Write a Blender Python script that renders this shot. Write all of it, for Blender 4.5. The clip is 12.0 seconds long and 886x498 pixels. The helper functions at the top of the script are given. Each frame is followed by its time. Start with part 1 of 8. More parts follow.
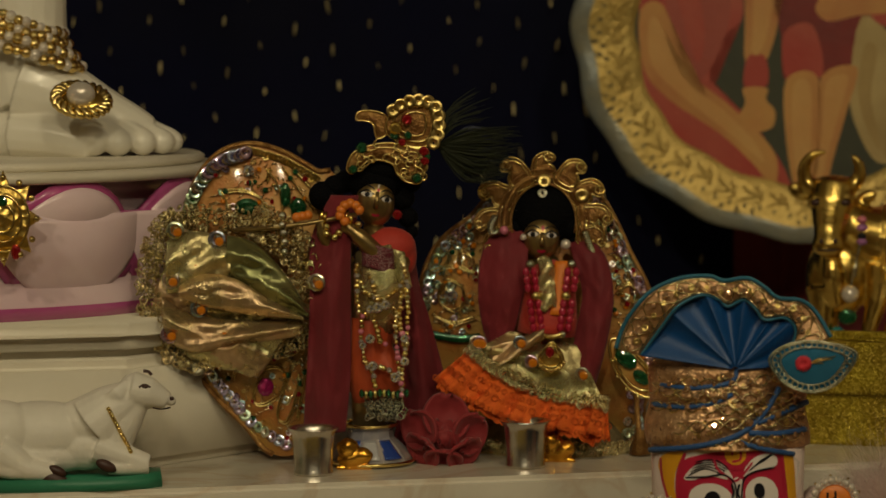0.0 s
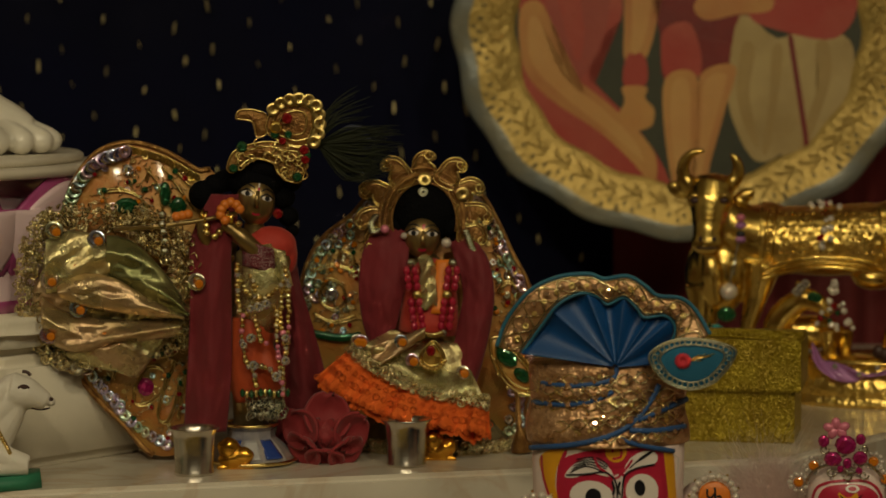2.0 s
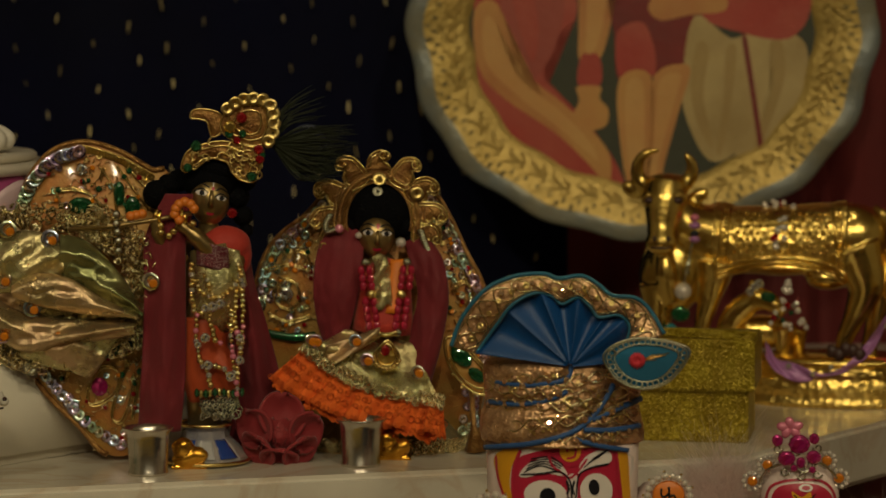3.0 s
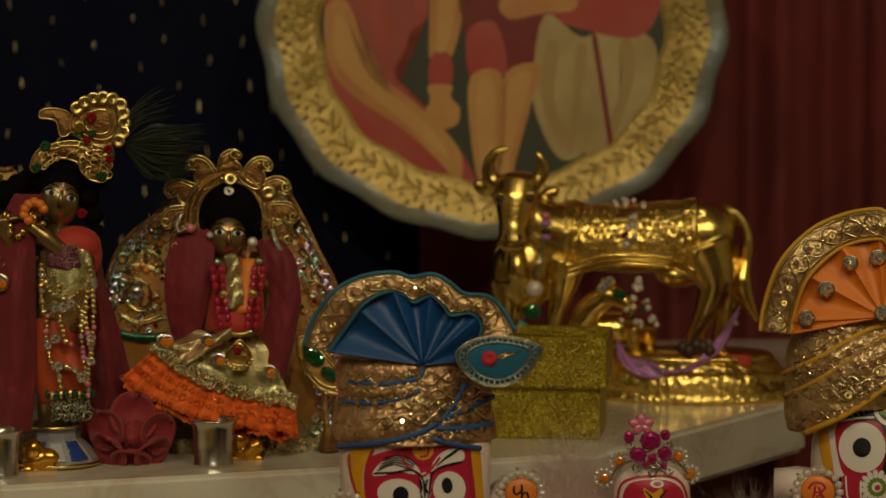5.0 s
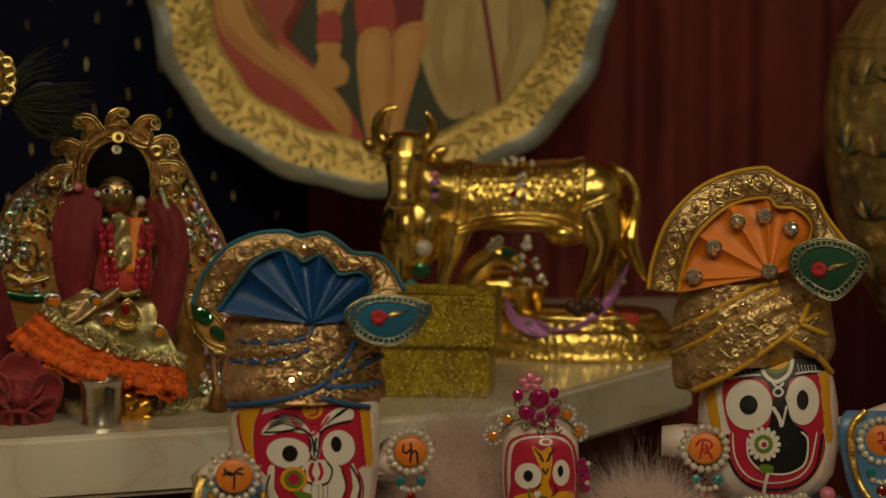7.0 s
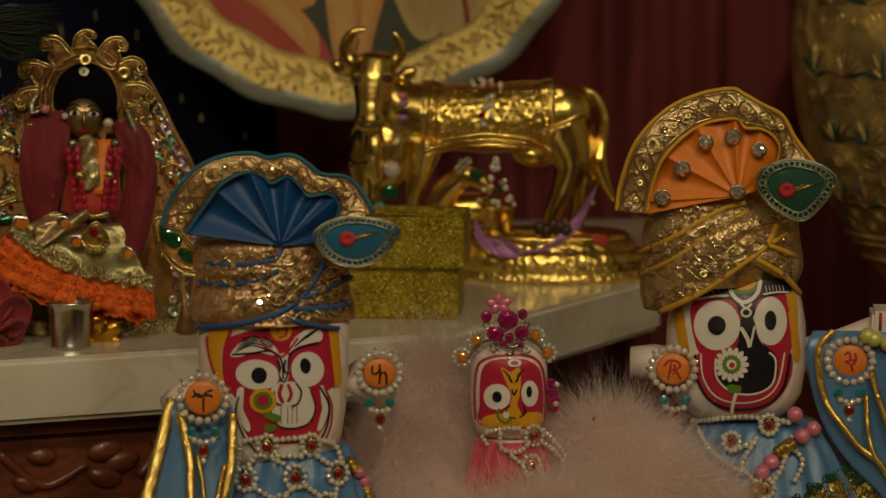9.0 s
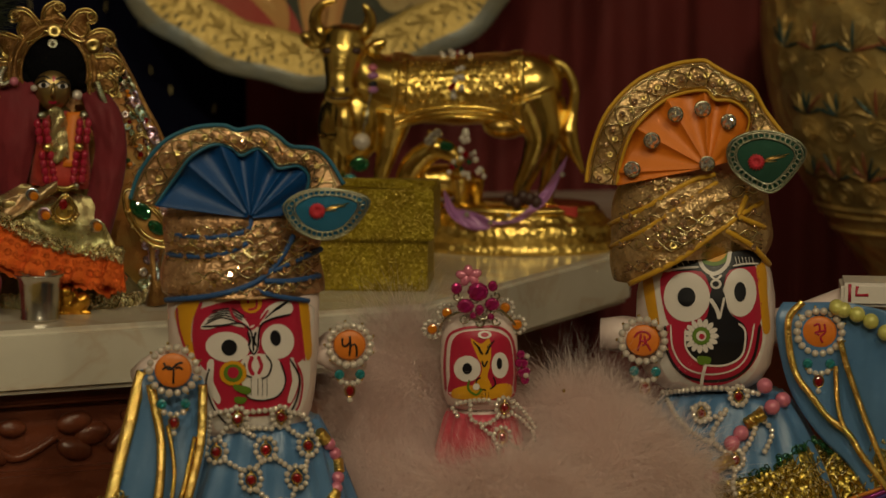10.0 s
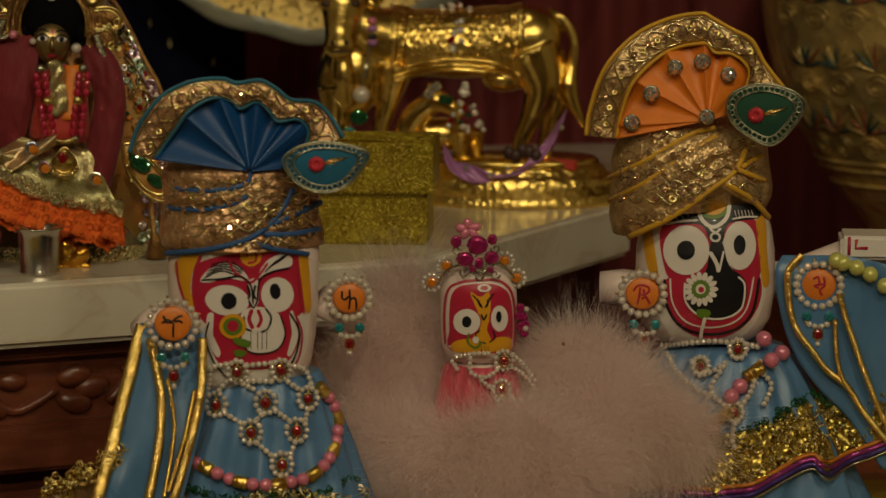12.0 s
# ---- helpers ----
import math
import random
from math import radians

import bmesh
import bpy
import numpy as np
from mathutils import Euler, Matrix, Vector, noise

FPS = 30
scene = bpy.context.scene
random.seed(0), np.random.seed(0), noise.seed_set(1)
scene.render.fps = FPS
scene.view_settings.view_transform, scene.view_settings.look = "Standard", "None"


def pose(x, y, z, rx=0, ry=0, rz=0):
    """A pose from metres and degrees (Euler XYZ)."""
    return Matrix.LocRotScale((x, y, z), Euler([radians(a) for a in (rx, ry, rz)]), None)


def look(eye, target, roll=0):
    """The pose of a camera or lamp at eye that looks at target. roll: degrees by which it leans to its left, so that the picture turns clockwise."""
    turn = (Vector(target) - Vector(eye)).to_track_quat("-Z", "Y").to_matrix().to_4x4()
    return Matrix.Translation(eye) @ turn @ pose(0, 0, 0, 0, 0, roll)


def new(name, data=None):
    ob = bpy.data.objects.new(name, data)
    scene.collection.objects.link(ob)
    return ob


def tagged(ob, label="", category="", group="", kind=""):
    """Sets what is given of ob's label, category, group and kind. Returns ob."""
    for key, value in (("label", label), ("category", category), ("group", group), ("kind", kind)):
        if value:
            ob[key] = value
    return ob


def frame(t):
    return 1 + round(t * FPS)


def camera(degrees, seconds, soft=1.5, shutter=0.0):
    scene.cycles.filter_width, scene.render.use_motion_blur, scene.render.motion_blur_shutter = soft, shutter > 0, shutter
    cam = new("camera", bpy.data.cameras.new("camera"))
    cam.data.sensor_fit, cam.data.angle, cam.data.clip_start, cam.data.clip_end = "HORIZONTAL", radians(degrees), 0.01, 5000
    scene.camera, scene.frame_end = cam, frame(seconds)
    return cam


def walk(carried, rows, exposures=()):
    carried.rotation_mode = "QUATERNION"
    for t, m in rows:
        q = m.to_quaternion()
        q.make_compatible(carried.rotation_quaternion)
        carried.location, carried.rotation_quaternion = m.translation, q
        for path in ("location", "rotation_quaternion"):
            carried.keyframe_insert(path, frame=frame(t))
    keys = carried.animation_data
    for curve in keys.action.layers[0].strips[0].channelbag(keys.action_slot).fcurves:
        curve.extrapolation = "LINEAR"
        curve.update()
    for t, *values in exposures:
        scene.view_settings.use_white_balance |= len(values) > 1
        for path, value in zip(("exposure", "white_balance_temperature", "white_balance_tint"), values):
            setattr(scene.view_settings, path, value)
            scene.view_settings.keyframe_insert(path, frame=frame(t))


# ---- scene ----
from mathutils.bvhtree import BVHTree

# The camera stands on a tripod in front of the altar and pans and tilts.
EYE = Vector((0, 0, 1.2425))
cam = camera(19.0, 12.0)
cam.data.dof.use_dof, cam.data.dof.focus_distance, cam.data.dof.aperture_fstop = True, 1.75, 10.0
ROWS = [
    (0.0, 0.000, -4.283, 0.073),
    (0.5, -0.678, -4.284, 0.086),
    (1.0, -1.370, -4.304, 0.057),
    (1.5, -2.041, -4.308, 0.067),
    (2.0, -2.584, -4.312, 0.039),
    (2.5, -2.790, -4.312, 0.018),
    (2.7, -3.079, -4.313, -0.012),
    (4.3, -5.724, -4.321, -0.017),
    (4.5, -6.083, -4.287, 0.022),
    (5.0, -6.779, -4.342, -0.016),
    (5.5, -7.022, -4.487, -0.002),
    (6.0, -7.432, -4.647, 0.000),
    (6.5, -7.855, -4.916, -0.051),
    (7.0, -9.175, -5.229, -0.171),
    (7.2, -9.485, -5.376, -0.128),
    (9.0, -9.865, -6.925, -0.115),
    (9.5, -10.567, -7.249, -0.122),
    (10.0, -10.518, -7.531, -0.120),
    (10.5, -10.511, -7.868, -0.118),
    (11.0, -10.494, -8.276, -0.108),
    (11.5, -10.497, -8.461, -0.103),
    (12.0, -10.532, -8.542, -0.099),
]
walk(cam, [(t, pose(*EYE, 90 + pitch, roll, yaw)) for t, yaw, pitch, roll in ROWS])

# ---- light: a dim hall with warm ceiling lamps ----
scene.view_settings.exposure = 0.0
world = bpy.data.worlds.new("hall")
world.use_nodes = True
world.node_tree.nodes["Background"].inputs[0].default_value = (0.9, 0.7, 0.42, 1)
world.node_tree.nodes["Background"].inputs[1].default_value = 0.02
scene.world = world
LAMPS = [(-0.9, -0.2, 2.62, 9.5), (0.5, -0.1, 2.62, 8.0), (1.6, -0.4, 2.62, 3.6), (-0.2, -1.5, 2.62, 15.5), (1.0, -1.6, 2.62, 7)]


def lamp(x, y, z, watts):
    data = bpy.data.lights.new("ceiling_lamp", "AREA")
    data.shape, data.size, data.energy, data.color = "DISK", 0.12, watts, (1.0, 0.85, 0.54)
    ob = new("ceiling_lamp", data)
    ob.matrix_world = look((x, y, z), (x * 0.5, 1.9, 0.9))


for row in LAMPS:
    lamp(*row)


# ---- materials ----
def mat(name, col, rough=0.5, metal=0.0, var=0.25, grain=400.0, bump=0.15, coat=0.0, second=None, blotch=25.0, sheen=0.0, **more):
    """Two scales of colour variation, fine relief and uneven gloss."""
    m = bpy.data.materials.new(name)
    m.use_nodes = True
    t = m.node_tree
    b = t.nodes["Principled BSDF"]
    n = t.nodes.new
    tc, big, fine = n("ShaderNodeTexCoord"), n("ShaderNodeTexNoise"), n("ShaderNodeTexNoise")
    big.inputs["Scale"].default_value, big.inputs["Detail"].default_value = blotch, 4
    fine.inputs["Scale"].default_value, fine.inputs["Detail"].default_value = grain, 3
    mix, mix2 = n("ShaderNodeMix"), n("ShaderNodeMix")
    mix.data_type = mix2.data_type = "RGBA"
    low = second or tuple(c * (1 - var) for c in col)
    mix.inputs[6].default_value, mix.inputs[7].default_value = (*low, 1), (*col, 1)
    ramp = n("ShaderNodeMapRange")
    ramp.inputs[1].default_value, ramp.inputs[2].default_value = 0.35, 0.65
    mix2.inputs[7].default_value = (*[c * (1 - var) for c in col], 1)
    scale = n("ShaderNodeMath")
    scale.operation = "MULTIPLY"
    scale.inputs[1].default_value = 0.6
    bp = n("ShaderNodeBump")
    bp.inputs["Strength"].default_value, bp.inputs["Distance"].default_value = bump, 0.6 / grain
    rr = n("ShaderNodeMapRange")
    rr.inputs[3].default_value, rr.inputs[4].default_value = rough * 0.75, min(1, rough * 1.25)
    k = t.links.new
    for f in (big, fine):
        k(tc.outputs["Object"], f.inputs["Vector"])
    k(big.outputs["Fac"], ramp.inputs[0]), k(ramp.outputs[0], mix.inputs[0])
    k(fine.outputs["Fac"], scale.inputs[0]), k(scale.outputs[0], mix2.inputs[0])
    k(mix.outputs[2], mix2.inputs[6]), k(mix2.outputs[2], b.inputs["Base Color"])
    k(fine.outputs["Fac"], bp.inputs["Height"]), k(bp.outputs[0], b.inputs["Normal"])
    k(big.outputs["Fac"], rr.inputs[0]), k(rr.outputs[0], b.inputs["Roughness"])
    b.inputs["Metallic"].default_value, b.inputs["Coat Weight"].default_value = metal, coat
    b.inputs["Coat Roughness"].default_value = 0.08
    b.inputs["Sheen Weight"].default_value = sheen
    for key, value in more.items():
        b.inputs[key.replace("_", " ")].default_value = value
    return m


def cells(m, scale, strength, glint=0.0, ramp=None):
    """Adds a layer of small cells (brocade stitches, glitter flakes, weave) to a material's relief and, with glint, to its gloss."""
    t = m.node_tree
    b = t.nodes["Principled BSDF"]
    n, k = t.nodes.new, t.links.new
    tc, v = n("ShaderNodeTexCoord"), n("ShaderNodeTexVoronoi")
    v.inputs["Scale"].default_value = scale
    k(tc.outputs["Object"], v.inputs["Vector"])
    old = b.inputs["Normal"].links[0].from_socket
    bp = n("ShaderNodeBump")
    bp.inputs["Strength"].default_value, bp.inputs["Distance"].default_value = strength, 0.5 / scale
    k(v.outputs["Distance"], bp.inputs["Height"]), k(old, bp.inputs["Normal"])
    if glint:
        rnd, add, nrm = n("ShaderNodeVectorMath"), n("ShaderNodeVectorMath"), n("ShaderNodeVectorMath")
        rnd.operation, add.operation, nrm.operation = "MULTIPLY_ADD", "ADD", "NORMALIZE"
        rnd.inputs[1].default_value, rnd.inputs[2].default_value = (2 * glint,) * 3, (-glint,) * 3
        k(v.outputs["Color"], rnd.inputs[0]), k(rnd.outputs[0], add.inputs[0]), k(bp.outputs[0], add.inputs[1])
        k(add.outputs[0], nrm.inputs[0]), k(nrm.outputs[0], b.inputs["Normal"])
    else:
        k(bp.outputs[0], b.inputs["Normal"])
    if ramp:
        mx = n("ShaderNodeMix")
        mx.data_type, mx.blend_type = "RGBA", "MIX"
        mx.inputs[7].default_value = (*ramp, 1)
        r = n("ShaderNodeMapRange")
        r.inputs[1].default_value, r.inputs[2].default_value = 0.3, 0.55
        k(v.outputs["Distance"], r.inputs[0]), k(r.outputs[0], mx.inputs[0])
        k(b.inputs["Base Color"].links[0].from_socket, mx.inputs[6]), k(mx.outputs[2], b.inputs["Base Color"])
    return m


def waves(m, scale, strength, axis="X", distort=0.0):
    """Adds woven or folded ribs along one axis."""
    t = m.node_tree
    b = t.nodes["Principled BSDF"]
    n, k = t.nodes.new, t.links.new
    tc, w, bp = n("ShaderNodeTexCoord"), n("ShaderNodeTexWave"), n("ShaderNodeBump")
    w.bands_direction = axis
    w.inputs["Scale"].default_value, w.inputs["Distortion"].default_value = scale, distort
    bp.inputs["Strength"].default_value, bp.inputs["Distance"].default_value = strength, 0.1 / scale
    k(tc.outputs["Object"], w.inputs["Vector"]), k(w.outputs["Fac"], bp.inputs["Height"])
    k(b.inputs["Normal"].links[0].from_socket, bp.inputs["Normal"]), k(bp.outputs[0], b.inputs["Normal"])
    return m


def veined(m, scale, col, amount=0.6):
    """Marble veins: thin bands where a warped noise crosses its middle."""
    t = m.node_tree
    b = t.nodes["Principled BSDF"]
    n, k = t.nodes.new, t.links.new
    tc, z, sub, ab, r, mx = n("ShaderNodeTexCoord"), n("ShaderNodeTexNoise"), n("ShaderNodeMath"), n("ShaderNodeMath"), n("ShaderNodeMapRange"), n("ShaderNodeMix")
    z.inputs["Scale"].default_value, z.inputs["Detail"].default_value, z.inputs["Distortion"].default_value = scale, 6, 1.6
    sub.operation, ab.operation, mx.data_type = "SUBTRACT", "ABSOLUTE", "RGBA"
    sub.inputs[1].default_value = 0.5
    r.inputs[1].default_value, r.inputs[2].default_value, r.inputs[3].default_value, r.inputs[4].default_value = 0.0, 0.035, amount, 0.0
    mx.inputs[7].default_value = (*col, 1)
    k(tc.outputs["Object"], z.inputs["Vector"]), k(z.outputs["Fac"], sub.inputs[0]), k(sub.outputs[0], ab.inputs[0])
    k(ab.outputs[0], r.inputs[0]), k(r.outputs[0], mx.inputs[0])
    k(b.inputs["Base Color"].links[0].from_socket, mx.inputs[6]), k(mx.outputs[2], b.inputs["Base Color"])
    return m


def creases(m, scale, strength, depth):
    """Adds crumpled folds: ridges of a stretched noise."""
    t = m.node_tree
    b = t.nodes["Principled BSDF"]
    n, k = t.nodes.new, t.links.new
    tc, mp, z, bp = n("ShaderNodeTexCoord"), n("ShaderNodeMapping"), n("ShaderNodeTexNoise"), n("ShaderNodeBump")
    mp.inputs["Scale"].default_value, mp.inputs["Rotation"].default_value = (1.0, 1.0, 0.4), (0, 0.35, 0)
    z.noise_type = "RIDGED_MULTIFRACTAL"
    z.inputs["Scale"].default_value, z.inputs["Detail"].default_value = scale, 3
    bp.inputs["Strength"].default_value, bp.inputs["Distance"].default_value = strength, depth
    k(tc.outputs["Object"], mp.inputs["Vector"]), k(mp.outputs[0], z.inputs["Vector"]), k(z.outputs["Fac"], bp.inputs["Height"])
    k(b.inputs["Normal"].links[0].from_socket, bp.inputs["Normal"]), k(bp.outputs[0], b.inputs["Normal"])
    return m


MARBLE = veined(mat("white_marble", (0.72, 0.67, 0.57), 0.22, var=0.06, grain=60, bump=0.02, second=(0.58, 0.52, 0.42), blotch=9, coat=0.3), 7.0, (0.46, 0.28, 0.15), 0.32)
STONE = mat("cream_marble", (0.74, 0.69, 0.58), 0.35, var=0.08, grain=90, bump=0.04, second=(0.66, 0.6, 0.48), blotch=12)
STATUE = mat("polished_statue_marble", (0.78, 0.74, 0.64), 0.3, var=0.04, grain=120, bump=0.02, coat=0.2, blotch=14)
LOTUS_PALE = mat("pale_pink_enamel", (0.86, 0.68, 0.73), 0.16, var=0.05, grain=60, bump=0.02, coat=0.6, second=(0.76, 0.52, 0.6), blotch=10)
LOTUS_PINK = mat("magenta_enamel", (0.5, 0.1, 0.3), 0.2, var=0.15, grain=80, bump=0.03, coat=0.5, second=(0.42, 0.07, 0.22), blotch=18)
WOOD = waves(mat("carved_dark_wood", (0.26, 0.07, 0.03), 0.35, var=0.5, grain=180, bump=0.2, coat=0.3, second=(0.1, 0.026, 0.013), blotch=14), 25, 0.1, "Z", 5)
NAVY = mat("dark_blue_velvet", (0.003, 0.004, 0.022), 0.9, var=0.4, grain=500, bump=0.3, blotch=6, Specular_IOR_Level=0.15)
MAROON = mat("maroon_curtain", (0.18, 0.021, 0.02), 0.85, var=0.3, grain=600, bump=0.3, blotch=7, second=(0.13, 0.016, 0.016))
WALL = mat("painted_wall", (0.66, 0.6, 0.48), 0.8, var=0.1, grain=80, bump=0.1, blotch=2)
CEILING = mat("painted_ceiling", (0.7, 0.66, 0.56), 0.85, var=0.06, grain=80, bump=0.1, blotch=2)
CARPET = mat("dark_carpet", (0.07, 0.03, 0.025), 0.95, var=0.4, grain=300, bump=0.4, blotch=5)
YELLOW_CLOTH = waves(mat("yellow_cloth", (0.62, 0.42, 0.03), 0.7, var=0.15, grain=900, bump=0.3, blotch=20), 500, 0.2)
GOLD = mat("polished_gold", (0.86, 0.62, 0.17), 0.2, 1.0, var=0.08, grain=250, bump=0.03, blotch=30, second=(0.76, 0.52, 0.12))
GOLD_CHASED = cells(mat("chased_gold", (0.86, 0.62, 0.18), 0.3, 1.0, var=0.12, grain=300, bump=0.15, blotch=60, second=(0.7, 0.47, 0.1)), 170, 0.5)
BRASS = mat("gilt_wire", (0.82, 0.62, 0.24), 0.22, 1.0, var=0.15, grain=900, bump=0.2)
GOLD_SOFT = mat("satin_gold", (0.86, 0.62, 0.17), 0.23, 1.0, var=0.1, grain=200, bump=0.06, blotch=40, second=(0.74, 0.5, 0.12))
DULL_BRASS = cells(mat("engraved_brass", (0.8, 0.57, 0.2), 0.36, 0.6, var=0.35, grain=160, bump=0.25, blotch=22, second=(0.27, 0.2, 0.09)), 45, 0.4)
LACE_GOLD = mat("pale_gold_lace", (0.82, 0.7, 0.4), 0.22, 1.0, var=0.15, grain=900, bump=0.2)
SILVER = waves(mat("silver", (0.72, 0.68, 0.6), 0.24, 1.0, var=0.12, grain=350, bump=0.1, blotch=40), 260, 0.05, "Z", 2)
SILVER_WIRE = mat("silver_wire", (0.56, 0.54, 0.42), 0.25, 1.0, var=0.2, grain=900, bump=0.3)
PEARL = mat("pearl", (0.68, 0.61, 0.53), 0.16, 0.35, var=0.05, grain=500, bump=0.02, coat=0.9, sheen=0.3)
PINK_PEARL = mat("pink_pearl", (0.68, 0.2, 0.3), 0.2, 0.2, var=0.15, grain=300, bump=0.04, coat=0.8)
LIME_PEARL = mat("yellow_green_pearl", (0.6, 0.58, 0.16), 0.25, 0.2, var=0.12, grain=300, bump=0.04, coat=0.8)
GEM_RED = mat("red_stone", (0.4, 0.01, 0.016), 0.08, 0.5, var=0.3, grain=200, bump=0.0, coat=1.0)
GEM_GREEN = mat("green_stone", (0.01, 0.12, 0.04), 0.08, 0.5, var=0.3, grain=200, bump=0.0, coat=1.0)
GEM_TEAL = mat("turquoise_stone", (0.04, 0.36, 0.42), 0.1, 0.5, var=0.3, grain=300, bump=0.0, coat=1.0)
GEM_PINK = mat("magenta_stone", (0.55, 0.02, 0.2), 0.07, 0.55, var=0.3, grain=200, bump=0.0, coat=1.0)
GEM_AMBER = mat("amber_stone", (0.72, 0.22, 0.01), 0.1, 0.1, var=0.3, grain=300, bump=0.0, coat=1.0)
GEM_CLEAR = cells(mat("clear_rhinestone", (0.94, 0.94, 0.92), 0.05, 0.9, var=0.2, grain=300, bump=0.0), 2.3, 0.0, 0.5)
BEAD_RED = mat("red_glass_bead", (0.45, 0.015, 0.05), 0.12, 0.2, var=0.2, grain=300, bump=0.0, coat=1.0)
GEM_PINK, GEM_RED, GEM_GREEN, GEM_TEAL = (cells(m, 2.2, 0.0, 0.45) for m in (GEM_PINK, GEM_RED, GEM_GREEN, GEM_TEAL))
SEQUIN = mat("iridescent_sequin", (0.55, 0.6, 0.62), 0.14, 0.95, var=0.2, grain=300, bump=0.05, second=(0.4, 0.55, 0.62), blotch=260, Thin_Film_Thickness=420.0, Thin_Film_IOR=1.5)


def shimmer(m):
    """A random base hue for each sequin stands in for its iridescent sheen."""
    t = m.node_tree
    n, k = t.nodes.new, t.links.new
    info, hsv, mul = n("ShaderNodeObjectInfo"), n("ShaderNodeCombineColor"), n("ShaderNodeMath")
    hsv.mode, mul.operation = "HSV", "MULTIPLY"
    mul.inputs[1].default_value = 7.0
    fr = n("ShaderNodeMath")
    fr.operation = "FRACT"
    k(info.outputs["Random"], mul.inputs[0]), k(mul.outputs[0], fr.inputs[0]), k(fr.outputs[0], hsv.inputs[0])
    hsv.inputs[1].default_value, hsv.inputs[2].default_value = 0.28, 0.82
    k(hsv.outputs[0], t.nodes["Principled BSDF"].inputs["Base Color"])
    return m


SEQUIN = shimmer(SEQUIN)
BADGE_WIRE = mat("dull_badge_wire", (0.46, 0.46, 0.34), 0.3, 1.0, var=0.3, grain=900, bump=0.3)
GOLD_SEQUIN = mat("gold_sequin", (0.8, 0.6, 0.22), 0.3, 1.0, var=0.2, grain=300, bump=0.05)
CURTAIN_SEQUIN = mat("curtain_sequin", (0.5, 0.42, 0.22), 0.45, 0.8, var=0.2, grain=300, bump=0.05)
BROCADE = cells(mat("copper_gold_brocade", (0.74, 0.46, 0.25), 0.3, 0.7, var=0.35, grain=900, bump=0.4, second=(0.42, 0.22, 0.1), blotch=130), 620, 0.5, 0.2)
BROCADE_YELLOW = cells(mat("yellow_gold_brocade", (0.78, 0.54, 0.27), 0.3, 0.7, var=0.35, grain=900, bump=0.4, second=(0.46, 0.28, 0.11), blotch=130), 620, 0.5, 0.2)
BLUE_SATIN = waves(mat("deep_blue_satin", (0.003, 0.055, 0.2), 0.42, var=0.2, grain=1500, bump=0.15, sheen=0.0, blotch=40, Specular_IOR_Level=0.35), 900, 0.1)
BLUE_CORD = mat("blue_piping", (0.015, 0.08, 0.26), 0.6, var=0.3, grain=1600, bump=0.6, sheen=0.1)
TEAL_CORD = mat("teal_piping", (0.01, 0.12, 0.2), 0.6, var=0.3, grain=1600, bump=0.6, sheen=0.1)
SKY_SATIN = creases(waves(mat("sky_blue_satin", (0.095, 0.21, 0.4), 0.3, var=0.15, grain=1300, bump=0.12, blotch=35, second=(0.07, 0.165, 0.33)), 900, 0.08), 42, 1.0, 0.007)
ORANGE_SATIN = waves(mat("orange_satin", (0.75, 0.2, 0.012), 0.5, var=0.12, grain=1500, bump=0.15, sheen=0.0, blotch=40), 900, 0.1)
YELLOW_CORD = mat("yellow_piping", (0.68, 0.36, 0.012), 0.6, var=0.25, grain=1600, bump=0.6, sheen=0.1)
FELT_TEAL = mat("teal_felt", (0.008, 0.13, 0.25), 0.8, var=0.3, grain=1800, bump=0.7, sheen=0.15)
FELT_GREEN = mat("green_felt", (0.005, 0.065, 0.035), 0.8, var=0.3, grain=1800, bump=0.7, sheen=0.15)
RED_FELT = mat("red_embroidery", (0.6, 0.03, 0.05), 0.6, var=0.3, grain=1500, bump=0.7)
RED_CLOTH = waves(mat("dark_red_cloth", (0.185, 0.008, 0.016), 0.75, var=0.25, grain=1400, bump=0.4, sheen=0.1, blotch=30), 1100, 0.2)
SCARLET = waves(mat("scarlet_cloth", (0.5, 0.035, 0.02), 0.7, var=0.2, grain=1400, bump=0.4, sheen=0.1), 1100, 0.2)
ROSE_CLOTH = mat("red_rose_velvet", (0.3, 0.016, 0.022), 0.7, var=0.3, grain=1400, bump=0.5, sheen=0.15)
LACE_ORANGE = cells(mat("orange_lace", (0.92, 0.17, 0.015), 0.8, var=0.2, grain=1500, bump=0.8, blotch=110, second=(0.75, 0.11, 0.01)), 700, 0.8)
GOLD_TISSUE = creases(waves(mat("gold_tissue", (0.78, 0.66, 0.34), 0.27, 0.85, var=0.2, grain=1500, bump=0.25, blotch=45, second=(0.46, 0.5, 0.24)), 300, 0.4), 38, 0.8, 0.004)
COPPER_TISSUE = creases(waves(mat("copper_tissue", (0.74, 0.52, 0.31), 0.28, 0.85, var=0.2, grain=1500, bump=0.25, blotch=45, second=(0.5, 0.42, 0.2)), 300, 0.4), 38, 0.8, 0.004)
GOLD_TISSUE, COPPER_TISSUE = cells(GOLD_TISSUE, 900, 0.3, 0.13), cells(COPPER_TISSUE, 900, 0.3, 0.13)
EMBROIDERY = cells(mat("amber_embroidered_net", (0.5, 0.29, 0.07), 0.45, 0.15, var=0.35, grain=900, bump=0.4, second=(0.5, 0.16, 0.03), blotch=50, coat=0.25), 700, 0.35, 0.05)
